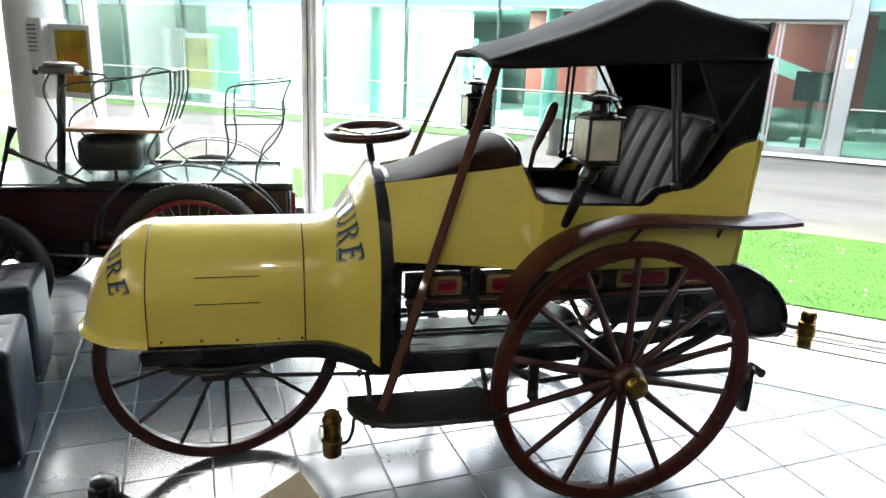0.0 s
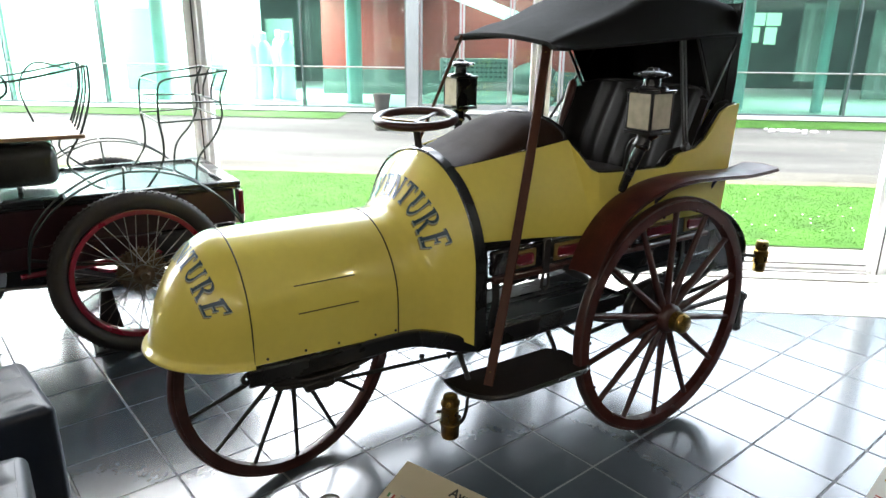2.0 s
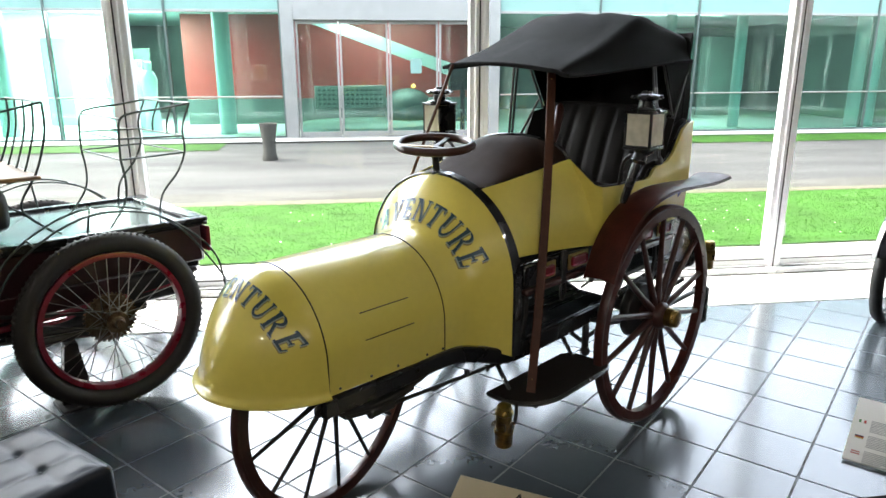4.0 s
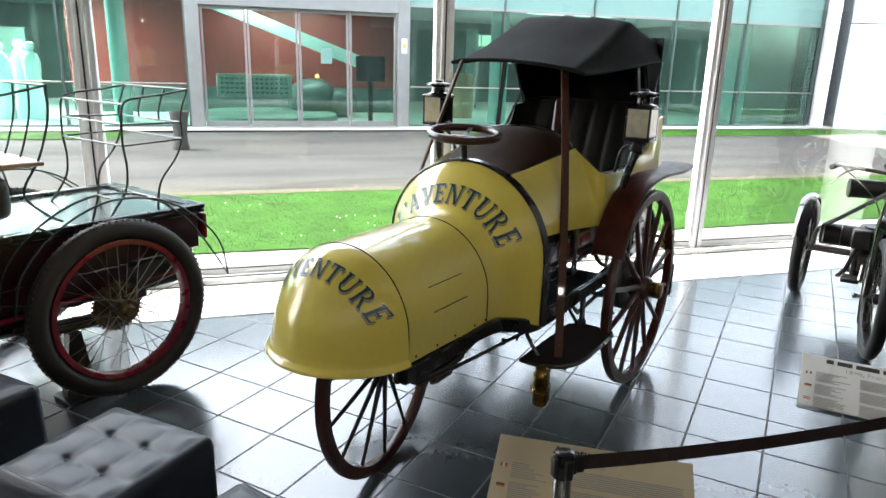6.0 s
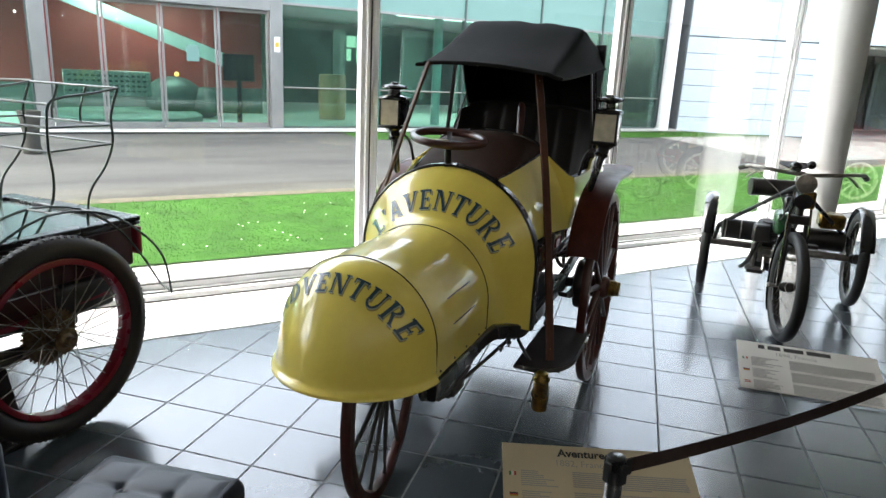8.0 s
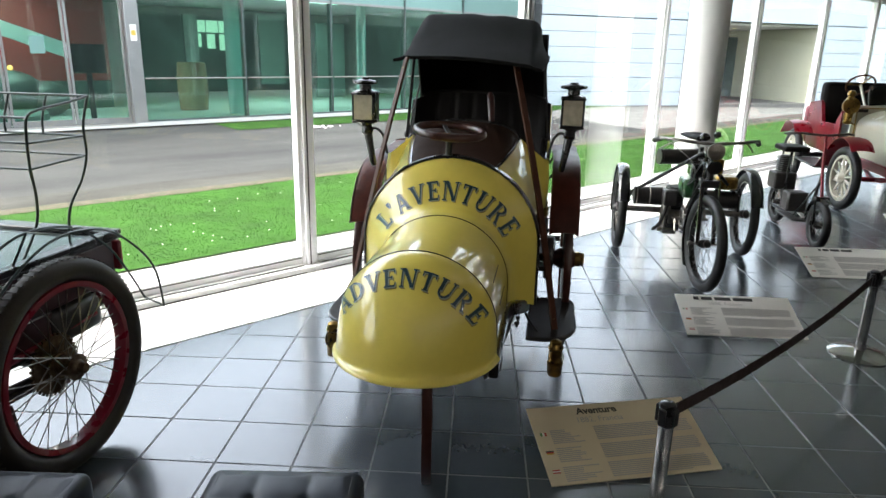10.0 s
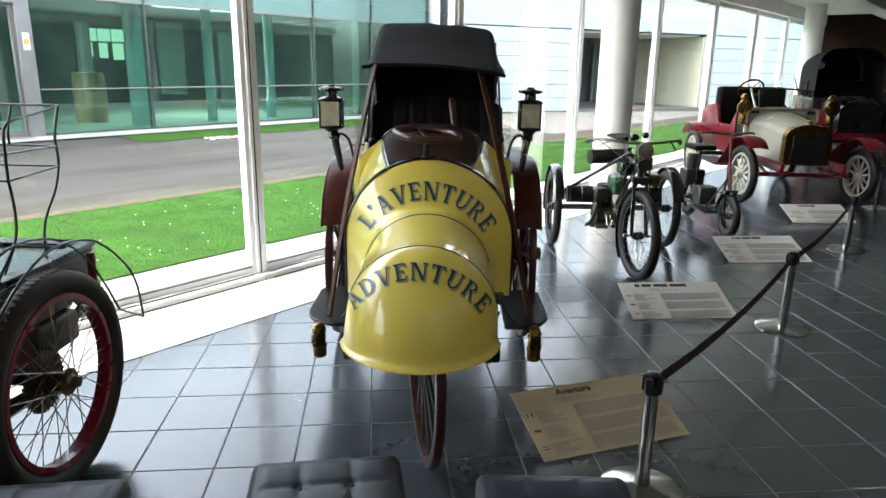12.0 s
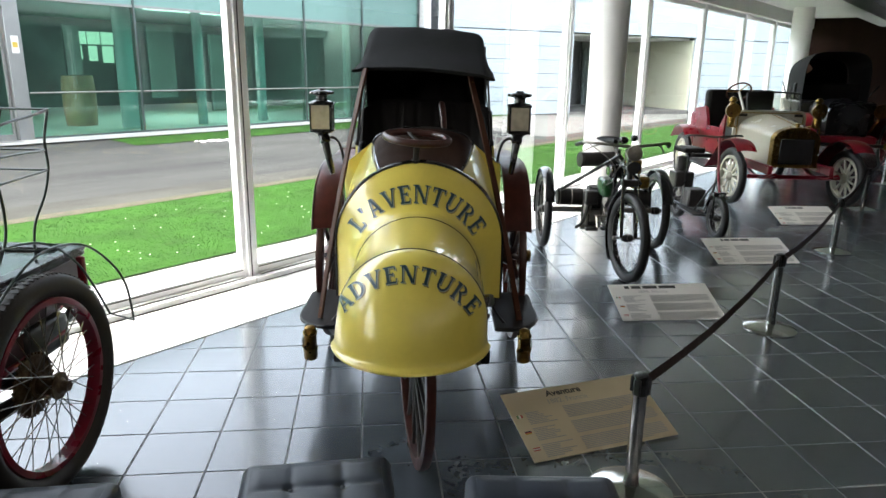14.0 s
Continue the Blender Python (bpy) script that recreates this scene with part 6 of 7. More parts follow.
for y in (0.16, 0.92):
    part("side_rail", Geo().box(-1.25, 0.50, y - 0.02, y + 0.02, 0.56, 0.74, 0.008), DARKCRIMSON, cyc, "dark crimson side member")
    part("spring", Geo().tube(curve([(-0.45, y, 0.50), (-0.2, y, 0.44), (0.02, y, 0.43), (0.25, y, 0.45), (0.46, y, 0.52)], 5), 0, 8, False, (0.04, 0.02, (0, 1, 0))), IRON, cyc)
    part("radius_rod", Geo().tube([(-0.5, y, 0.42), (0.34, y - 0.02, 0.47)], 0.014, 8), CRIMSON, cyc)
    part("brake_rod", Geo().tube([(-0.9, y, 0.40), (0.0, y, 0.33)], 0.008, 8), NICKEL, cyc)
    part("body_side", Geo().box(-0.92, 0.13, y - 0.017, y + 0.017, 0.455, 0.566, 0.012), DARKCRIMSON, cyc)
    part("tail_casing", Geo().box(0.10, 0.38, y - 0.03, y + 0.05, 0.41, 0.545, 0.03).box(0.05, 0.20, y - 0.02, y + 0.04, 0.37, 0.44, 0.02), IRON, cyc)
    teeth, hub = Geo(), 0.055 if y < 0.5 else 1.025
    teeth.lathe([(0.03, hub - 0.006), (0.108, hub - 0.004), (0.108, hub + 0.004), (0.03, hub + 0.006)], (0, 0, 0.405), (0, 1, 0), 40)
    for i in range(36):
        teeth.box(-0.0045, 0.0045, hub - 0.003, hub + 0.003, 0.106, 0.117, 0, pose(0, 0, 0.405, 0, 10 * i, 0))
    part("sprocket", teeth, RUSTY, cyc, "rusty toothed sprocket")
    part("chain_stay", Geo().tube([(-0.40, y - 0.03, 0.385), (0.0, y - 0.05, 0.36)], 0.013, 8).tube([(-0.30, y - 0.03, 0.34), (-0.02, y - 0.04, 0.33)], 0.02, 8), IRON, cyc)
part("engine_box", Geo().box(-1.2, -0.30, 0.22, 0.86, 0.34, 0.70, 0.02), BLACK, cyc, "black engine casing under the deck")
part("flywheel_housing", Geo().lathe([(0.0, -0.10), (0.17, -0.10), (0.195, -0.07), (0.195, 0.07), (0.17, 0.10), (0, 0.10)], (-0.75, 0.26, 0.44), (0, 1, 0), 36), BLACK, cyc, "round black flywheel housing")
part("gearbox_cover", Geo().box(-0.32, 0.06, 0.30, 0.84, 0.47, 0.735, 0.02), CRIMSON, cyc, "dark crimson gearbox cover")
part("battery_box", Geo().box(0.10, 0.34, 0.30, 0.84, 0.50, 0.735, 0.015), BLACK, cyc)
part("deck", Geo().box(-1.22, 0.53, 0.12, 0.96, 0.742, 0.760, 0.004), BLACK, cyc, "glossy black deck")
# grey-green colour stands in for the window mirrored in the deck
part("deck_plate", Geo().box(-1.19, 0.44, 0.17, 0.91, 0.7605, 0.768, 0.002), DECKSHEEN, cyc, "glossy deck plate with reflected daylight put into its grey-green")
part("deck_edge", Geo().box(-0.52, 0.53, 0.115, 0.165, 0.7605, 0.785, 0.004).box(-0.52, 0.53, 0.915, 0.965, 0.7605, 0.785, 0.004).box(0.45, 0.53, 0.166, 0.914, 0.7605, 0.785, 0.004), BLACK, cyc)
part("tail_box", Geo().box(0.42, 0.52, 0.22, 0.86, 0.50, 0.74, 0.015), BLACK, cyc)
part("tail_light", Geo().box(0.521, 0.545, 0.13, 0.22, 0.60, 0.73, 0.006), CARRED, cyc, "red tail light")
part("number_box", Geo().box(0.53, 0.60, 0.34, 0.62, 0.50, 0.60, 0.01), NICKEL, cyc)
part("gear_casing", Geo().lathe([(0.05, -0.1), (0.10, -0.06), (0.10, 0.06), (0.05, 0.1)], (0.0, 0.50, 0.405), (0, 1, 0), 20), IRON, cyc)
part("jack_stand", Geo().prism([(-0.07, 0), (0.07, 0), (0.025, 0.30), (-0.025, 0.30)], pose(-0.16, 0.18, 0.0, 90, 0, 0), 0.05).box(-0.25, -0.07, 0.06, 0.22, 0.0, 0.015, 0.004), IRON, cyc, "black jack stand under the axle")
for y0 in (0.0, 1.08):
    for dy in (-0.07, 0.07):
        part("mudguard_wire", Geo().tube(curve([(-0.46, y0 + dy, 0.50), (-0.42, y0 + dy, 0.66), (-0.28, y0 + dy, 0.81), (-0.06, y0 + dy, 0.905), (0.18, y0 + dy, 0.88), (0.36, y0 + dy, 0.765), (0.47, y0 + dy, 0.63), (0.54 + dy * 0.5, y0 + dy, 0.46)], 6), 0.0048, 8), GREENIRON, cyc, "dark green mudguard wire" if dy < 0 else "")
    part("mudguard_wire", Geo().tube([(0.505, y0 - 0.07, 0.46), (0.575, y0 + 0.07, 0.46)], 0.0045, 6), GREENIRON, cyc)
    for x, z in ((-0.28, 0.81), (-0.02, 0.91), (0.2, 0.872)):
        part("mudguard_wire", Geo().tube([(x, y0 - 0.07, z), (x, y0 + 0.07, z)], 0.0045, 6), GREENIRON, cyc)
    s = 1 if y0 == 0 else -1
    part("mudguard_wire", Geo().tube([(-0.02, y0 + s * 0.07, 0.91), (-0.02, y0 + s * 0.16, 0.76)], 0.005, 6), GREENIRON, cyc)
# rear wire seat
for y in (0.20, 0.76):
    part("seat_wire", Geo().tube(curve([(0.18, y, 1.09), (0.185, y, 1.20), (0.20, y, 1.275), (0.26, y, 1.30), (0.40, y, 1.315), (0.53, y, 1.335)], 6), 0.0055, 8), GREENIRON, cyc, "dark green seat wire" if y < 0.3 else "")
    part("seat_wire", Geo().tube(curve([(0.53, y, 1.335), (0.485, y, 1.22), (0.485, y, 1.11), (0.44, y, 1.01), (0.35, y, 0.90), (0.325, y, 0.76)], 6), 0.0055, 8), GREENIRON, cyc)
    part("seat_wire", Geo().tube(curve([(0.18, y, 1.09), (0.19, y, 0.98), (0.17, y, 0.88), (0.08, y, 0.76)], 6), 0.0055, 8), GREENIRON, cyc)
    part("seat_wire", Geo().tube([(0.185, y, 1.185), (0.485, y, 1.18)], 0.0048, 8), GREENIRON, cyc)
    part("seat_wire", Geo().tube([(0.18, y, 1.09), (0.485, y, 1.10)], 0.0048, 8), GREENIRON, cyc)
for x, z in ((0.53, 1.335), (0.485, 1.18), (0.485, 1.10), (0.185, 1.185), (0.18, 1.09), (0.20, 1.275)):
    part("seat_wire", Geo().tube([(x, 0.20, z), (x, 0.76, z)], 0.0048, 8), GREENIRON, cyc)
for y in (0.39, 0.57):
    part("seat_wire", Geo().tube(curve([(0.53, y, 1.335), (0.49, y, 1.24), (0.485, y, 1.18)], 5), 0.0048, 8), GREENIRON, cyc)
FRONT = pose(0.065, 0, 0.015)
# front bench
part("bench", Geo().box(-0.70, -0.21, 0.24, 0.90, 1.015, 1.035, 0.005), BENCHWOOD, cyc, "pale wooden bench plank").matrix_basis = FRONT
for y in (0.26, 0.88):
    part("seat_wire", Geo().tube(curve([(-0.70, y, 1.03), (-0.72, y, 1.18), (-0.66, y, 1.26), (-0.45, y, 1.285), (-0.16, y, 1.345)], 6), 0.0055, 8), GREENIRON, cyc).matrix_basis = FRONT
    part("seat_wire", Geo().tube(curve([(-0.16, y, 1.345), (-0.165, y, 1.22), (-0.20, y, 1.10), (-0.23, y, 1.03)], 6), 0.0055, 8), GREENIRON, cyc).matrix_basis = FRONT
    part("seat_wire", Geo().tube(curve([(-0.62, y, 1.015), (-0.58, y, 0.90), (-0.66, y, 0.80), (-0.72, y, 0.762)], 6), 0.0055, 8), GREENIRON, cyc).matrix_basis = FRONT
    part("seat_wire", Geo().tube(curve([(-0.24, y, 1.015), (-0.30, y, 0.90), (-0.22, y, 0.80), (-0.16, y, 0.762)], 6), 0.0055, 8), GREENIRON, cyc).matrix_basis = FRONT
for y in (0.42, 0.57, 0.72):
    part("seat_wire", Geo().tube(curve([(-0.16, y, 1.345), (-0.17, y, 1.22), (-0.205, y, 1.10), (-0.23, y, 1.035)], 6), 0.0048, 8), GREENIRON, cyc).matrix_basis = FRONT
part("seat_wire", Geo().tube([(-0.16, 0.26, 1.345), (-0.16, 0.88, 1.345)], 0.0048, 8), GREENIRON, cyc).matrix_basis = FRONT
part("seat_wire", Geo().tube(curve([(-0.40, 0.88, 1.03), (-0.44, 0.88, 1.22), (-0.36, 0.88, 1.34), (-0.22, 0.88, 1.31)], 6), 0.0048, 8), GREENIRON, cyc).matrix_basis = FRONT
part("fuel_tank", Geo().box(-0.66, -0.34, 0.26, 0.90, 0.80, 0.985, 0.055), TANKGREY, cyc, "dark rounded fuel tank under the bench").matrix_basis = FRONT
for y in (0.40, 0.74):
    part("tank_strap", Geo().box(-0.665, -0.335, y, y + 0.03, 0.795, 0.99, 0.056), IRON, cyc).matrix_basis = FRONT
for y in (0.42, 0.75):
    part("tank_leg", Geo().tube([(-0.51, y, 0.81), (-0.51, y, 0.749)], 0.012, 8), IRON, cyc).matrix_basis = FRONT
part("steering_column", Geo().tube([(-0.80, 0.45, 0.76), (-0.745, 0.45, 1.30)], 0.022, 12), IRON, cyc, "black steering column with a control head").matrix_basis = FRONT
part("control_head", Geo().box(-0.84, -0.65, 0.38, 0.52, 1.30, 1.345, 0.012).lathe([(0.085, 0), (0.085, 0.014), (0.06, 0.02)], (-0.745, 0.45, 1.345), (0, 0, 1), 24), NICKEL, cyc).matrix_basis = FRONT
for x in (-0.87, -0.62):
    part("control_knob", Geo().ball((x, 0.45, 1.31), 0.018, 10, 6).tube([(x, 0.45, 1.31), (-0.745, 0.45, 1.32)], 0.006, 6), IRON, cyc).matrix_basis = FRONT
part("control_cable", Geo().tube(curve([(-0.68, 0.45, 1.31), (-0.52, 0.43, 1.30), (-0.50, 0.42, 1.22), (-0.60, 0.42, 1.16), (-0.72, 0.42, 1.05), (-0.70, 0.40, 0.85), (-0.62, 0.38, 0.77)], 6), 0.006, 8), IRON, cyc).matrix_basis = FRONT
part("control_cable", Geo().tube(curve([(-0.80, 0.45, 1.31), (-0.84, 0.44, 1.2), (-0.78, 0.43, 1.0), (-0.86, 0.42, 0.85), (-0.80, 0.40, 0.765)], 6), 0.005, 8), GREENIRON, cyc).matrix_basis = FRONT
part("hand_lever", Geo().tube([(-0.55, 0.14, 0.74), (-0.88, 0.14, 0.90), (-0.93, 0.14, 0.93)], [0.008, 0.009, 0.02], 8), IRON, cyc).matrix_basis = FRONT
part("hand_lever", Geo().tube([(-1.0, 0.14, 0.74), (-0.93, 0.14, 0.98), (-0.90, 0.14, 1.05)], [0.01, 0.012, 0.022], 8), IRON, cyc).matrix_basis = FRONT

# ---- motor tricycle ----
TRI = pose(1.906, -2.523, 0, 0, 0, -6.9)
tri = thing("motor_tricycle", TRI, "black and nickel veteran motor tricycle with green tank", "motor tricycle")
spoked_wheel(tri, "front_wheel", pose(0.05, 0, 0.33, 0, 0, 9), 0.33, 0.034, 0.035, 28, (BLACK, DARKRUBBER, NICKEL, IRON), 0.03, 0.10, 0.0016, "wire-spoked front wheel with a black tyre", True, 0.014, False)
for y in (-0.49, 0.49):
    w = spoked_wheel(tri, "rear_wheel", pose(1.05, y, 0.335), 0.335, 0.034, 0.035, 28, (BLACK, DARKRUBBER, NICKEL, IRON), 0.035, 0.10, 0.0016, "wire-spoked rear wheel with a black tyre", True, 0.014, False)
    gpts = [[(1.05 + (0.352 + 0.016 * (1 - (dy / 0.042) ** 2)) * math.cos(q), y + dy, 0.335 + (0.352 + 0.016 * (1 - (dy / 0.042) ** 2)) * math.sin(q)) for dy in (-0.042, -0.032, -0.016, 0, 0.016, 0.032, 0.042)] for q in [radians(a) for a in range(-16, 165, 8)]]
    part("mudguard", Geo().shell(gpts, 0.003), GLOSSBLACK, tri, "glossy black mudguard")
gpts = [[(0.05 + (0.350 + 0.014 * (1 - (dy / 0.036) ** 2)) * math.cos(q), dy + 0.05 * math.cos(q), 0.33 + (0.350 + 0.014 * (1 - (dy / 0.036) ** 2)) * math.sin(q)) for dy in (-0.036, -0.018, 0, 0.018, 0.036)] for q in [radians(a) for a in range(-42, 70, 8)]]
part("mudguard", Geo().shell(gpts, 0.003), GLOSSBLACK, tri, "glossy black front mudguard")
part("rear_axle", Geo().tube([(1.05, -0.47, 0.335), (1.05, 0.47, 0.335)], 0.025, 12), NICKEL, tri)
part("axle_bridge", Geo().tube([(1.02, -0.42, 0.47), (1.02, 0.42, 0.47)], 0.018, 10).tube([(1.02, -0.42, 0.47), (1.05, -0.44, 0.335)], 0.014, 8).tube([(1.02, 0.42, 0.47), (1.05, 0.44, 0.335)], 0.014, 8), BLACK, tri)
for y0, y1 in ((0.14, 0.40), (-0.40, -0.14)):
    part("brake_drum", Geo().lathe([(0.03, 0), (0.072, 0.01), (0.072, y1 - y0 - 0.01), (0.03, y1 - y0)], (0.98, y0, 0.46), (0, 1, 0), 20), IRON, tri)
part("engine", Geo().lathe([(0.05, -0.07), (0.11, -0.06), (0.115, 0), (0.11, 0.06), (0.05, 0.07)], (0.86, 0.10, 0.325), (0, 1, 0), 24), IRON, tri, "dark crankcase with finned cylinder")
fins = [(0.045, 0.0)]
for i in range(9):
    fins += [(0.072, 0.02 * i + 0.004), (0.072, 0.02 * i + 0.010), (0.046, 0.02 * i + 0.011), (0.046, 0.02 * i + 0.020)]
part("cylinder", Geo().lathe(fins, (0.85, 0.10, 0.40), (-0.15, 0, 1), 20), IRON, tri)
part("crankcase_rib", Geo().torus((0.86, 0.035, 0.325), (0, 1, 0), 0.112, 0.010, 28, 8).torus((0.86, 0.165, 0.325), (0, 1, 0), 0.112, 0.010, 28, 8).box(0.745, 0.79, 0.05, 0.15, 0.29, 0.40, 0.01), NICKEL, tri, "dull metal crankcase flanges")
part("timing_cover", Geo().lathe([(0.052, 0), (0.052, 0.02), (0.04, 0.03), (0.015, 0.034), (0.015, 0.05), (0, 0.05)], (0.78, 0.02, 0.265), (-0.7, -0.7, 0), 20), CHROME, tri, "round nickel timing cover")
part("carburettor", Geo().lathe([(0.03, 0), (0.034, 0.01), (0.034, 0.07), (0.02, 0.08), (0.02, 0.11), (0, 0.112)], (0.78, 0.16, 0.36), (0, 0, 1), 16).tube([(0.78, 0.16, 0.42), (0.82, 0.08, 0.48)], 0.012, 8), NICKEL, tri)
part("silencer", Geo().lathe([(0.0, 0), (0.020, 0.004), (0.022, 0.014), (0.022, 0.12), (0.020, 0.13), (0, 0.134)], (0.78, 0.08, 0.235), (0.1, 1, 0), 16).lathe([(0.0, 0), (0.016, 0.004), (0.018, 0.012), (0.018, 0.12), (0, 0.126)], (0.78, 0.08, 0.285), (0.1, 1, 0), 16), NICKEL, tri)
for k in range(3):
    part("drum_band", Geo().torus((0.98, 0.17 + 0.10 * k, 0.46), (0, 1, 0), 0.073, 0.005, 28, 6), NICKEL, tri)
part("petrol_tank", Geo().box(0.62, 0.86, -0.05, 0.085, 0.52, 0.665, 0.04), GREENPAINT, tri, "green enamelled tank")
part("oil_drum", Geo().lathe([(0.0, 0), (0.058, 0.004), (0.062, 0.012), (0.062, 0.02), (0.058, 0.024), (0.058, 0.29), (0.062, 0.294), (0.062, 0.30), (0.058, 0.306), (0, 0.31)], (0.72, 0.27, 0.815), (0.25, -1, 0), 20), TANKGREY, tri)
for a, b in (((0.16, 0, 0.86), (0.80, 0, 0.42)), ((0.18, 0, 0.72), (0.70, 0, 0.36)), ((0.66, 0, 0.36), (0.52, 0, 0.92)), ((0.5, 0, 0.88), (1.02, 0.42, 0.47)), ((0.5, 0, 0.88), (1.02, -0.42, 0.47)), ((0.66, 0, 0.36), (1.05, 0.1, 0.34)), ((0.17, 0, 0.80), (0.54, 0, 0.84))):
    part("frame_tube", Geo().tube([a, b], 0.014, 10), BLACK, tri)
part("head_tube", Geo().tube([(0.14, 0, 0.70), (0.18, 0, 0.93)], 0.022, 12), IRON, tri)
for y in (-0.045, 0.045):
    part("fork_blade", Geo().tube(curve([(0.14, y, 0.74), (0.10, y, 0.55), (0.05, y * 1.1, 0.33)], 5), 0.012, 8), IRON, tri)
part("fork_crown", Geo().box(0.10, 0.18, -0.06, 0.06, 0.70, 0.75, 0.008), IRON, tri)
for y in (-0.06, 0.06):
    part("fork_stay", Geo().tube([(0.15, y * 0.7, 0.97), (0.10, y, 0.70), (0.045, y, 0.33)], 0.0065, 8), CHROME, tri)
part("hub_spindle", Geo().tube([(0.05, -0.10, 0.33), (0.05, 0.10, 0.33)], 0.010, 8).ball((0.05, -0.10, 0.33), 0.016).ball((0.05, 0.10, 0.33), 0.016), NICKEL, tri)
part("coil_box", Geo().box(0.50, 0.66, -0.06, 0.06, 0.70, 0.80, 0.012), BLACK, tri)
part("ignition_box", Geo().box(0.70, 0.80, 0.09, 0.20, 0.44, 0.56, 0.012), IRON, tri)
part("exhaust_pipe", Geo().tube(curve([(0.84, 0.10, 0.50), (0.74, 0.16, 0.44), (0.74, 0.20, 0.30), (0.80, 0.24, 0.23)], 6), 0.014, 8), IRON, tri)
part("horn", Geo().lathe([(0.012, -0.08), (0.015, 0.0), (0.03, 0.05), (0.048, 0.07)], (0.12, 0.0, 0.86), (-1, 0, -0.2), 16), IRON, tri)
part("chain_case", Geo().lathe([(0.0, 0), (0.075, 0.004), (0.08, 0.02), (0.0, 0.024)], (0.98, -0.06, 0.40), (0, -1, 0), 24), IRON, tri)
bar = part("handlebar", Geo().tube(curve([(0.40, -0.34, 0.975), (0.30, -0.30, 1.0), (0.20, -0.15, 0.995), (0.19, 0, 0.985), (0.20, 0.15, 0.995), (0.30, 0.30, 1.0), (0.40, 0.34, 0.975)], 6), 0.011, 10), NICKEL, tri, "swept-back nickel handlebar")
for y in (-1, 1):
    part("grip", Geo().tube([(0.335, y * 0.318, 0.993), (0.43, y * 0.35, 0.968)], 0.017, 10), IRON, bar)
    part("brake_lever", Geo().tube(curve([(0.24, y * 0.22, 0.99), (0.30, y * 0.26, 0.965), (0.40, y * 0.31, 0.915)], 5), 0.006, 8), NICKEL, bar)
part("headlamp", Geo().lathe([(0.0, -0.05), (0.045, -0.04), (0.055, 0.0), (0.055, 0.04), (0, 0.045)], (0.10, 0, 0.945), (-1, 0, 0.1), 18), NICKEL, tri)
part("lamp_body", Geo().lathe([(0.0, 0), (0.034, 0.004), (0.036, 0.02), (0.036, 0.09), (0.03, 0.10), (0, 0.102)], (0.10, -0.03, 0.80), (0, 0, 1), 16), BRASS, tri, "small brass lamp reservoir")
part("side_box", Geo().box(0.84, 1.0, -0.36, -0.20, 0.56, 0.66, 0.015), BRASS, tri, "brass-coloured box by the rear wheel")
part("bell", Geo().ball((0.18, 0.06, 1.03), 0.035, 14, 8, 0.8).ball((0.19, -0.02, 1.045), 0.025, 12, 8), BLACK, tri)
sad = [[(0.66 + 0.26 * i / 8, (0.02 + 0.085 * (i / 8) ** 1.3) * math.cos(q), 0.965 + 0.012 * math.sin(i) * 0.3 + 0.02 * math.sin(q)) for q in [2 * math.pi * k / 12 for k in range(12)]] for i in range(9)]
part("saddle", Geo().loft(sad, True, True), HIDE, tri, "black leather saddle")
part("saddle_post", Geo().tube([(0.54, 0, 0.80), (0.60, 0, 0.90), (0.78, 0, 0.95)], 0.011, 8).torus((0.86, 0.04, 0.925), (0, 0, 1), 0.022, 0.006, 16, 6).torus((0.86, -0.04, 0.925), (0, 0, 1), 0.022, 0.006, 16, 6), NICKEL, tri)
part("crank", Geo().tube([(0.66, -0.13, 0.36), (0.66, 0.13, 0.36)], 0.012, 8).torus((0.66, 0.06, 0.36), (0, 1, 0), 0.08, 0.006, 24, 6).tube([(0.66, 0.11, 0.36), (0.58, 0.11, 0.27)], 0.010, 8).tube([(0.66, -0.11, 0.36), (0.74, -0.11, 0.45)], 0.010, 8), NICKEL, tri)
for y, x, z in ((0.11, 0.58, 0.27), (-0.11, 0.74, 0.45)):
    part("pedal", Geo().box(x - 0.03, x + 0.03, y, y + math.copysign(0.10, y), z - 0.012, z + 0.012, 0.004), IRON, tri)
part("control_rod", Geo().tube([(0.16, 0.03, 0.92), (0.76, 0.05, 0.56)], 0.005, 6).tube([(0.16, -0.03, 0.95), (0.50, -0.04, 0.70), (0.86, -0.05, 0.45)], 0.004, 6).tube(curve([(0.30, 0.30, 1.0), (0.20, 0.12, 0.86), (0.4, 0.06, 0.70), (0.8, 0.06, 0.58)], 6), 0.004, 6), NICKEL, tri)

# ---- small motor scooter ----
sco = thing("motor_scooter", pose(3.16, -3.87, 0, 0, 0, -4), "small dark vintage motor scooter with open frame", "motor scooter")
for x, r in ((0.0, 0.20), (0.98, 0.20)):
    spoked_wheel(sco, "wheel", pose(x, 0, r), r, 0.032, 0.04, 16, (BLACK, DARKRUBBER, NICKEL, IRON), 0.03, 0.09, 0.002, "small wire wheel with a black tyre", True, 0.014, False)
part("frame_tube", Geo().tube(curve([(0.10, 0.0, 0.62), (0.22, 0.0, 0.28), (0.36, 0.0, 0.17), (0.9, 0.06, 0.18), (0.98, 0.06, 0.20)], 5), 0.014, 8).tube(curve([(0.36, 0.0, 0.17), (0.9, -0.06, 0.18), (0.98, -0.06, 0.20)], 5), 0.014, 8), BLACK, sco)
part("frame_tube", Geo().tube([(0.10, 0, 0.55), (0.42, 0.05, 0.19)], 0.009, 8).tube([(0.10, 0, 0.55), (0.42, -0.05, 0.19)], 0.009, 8), BLACK, sco)
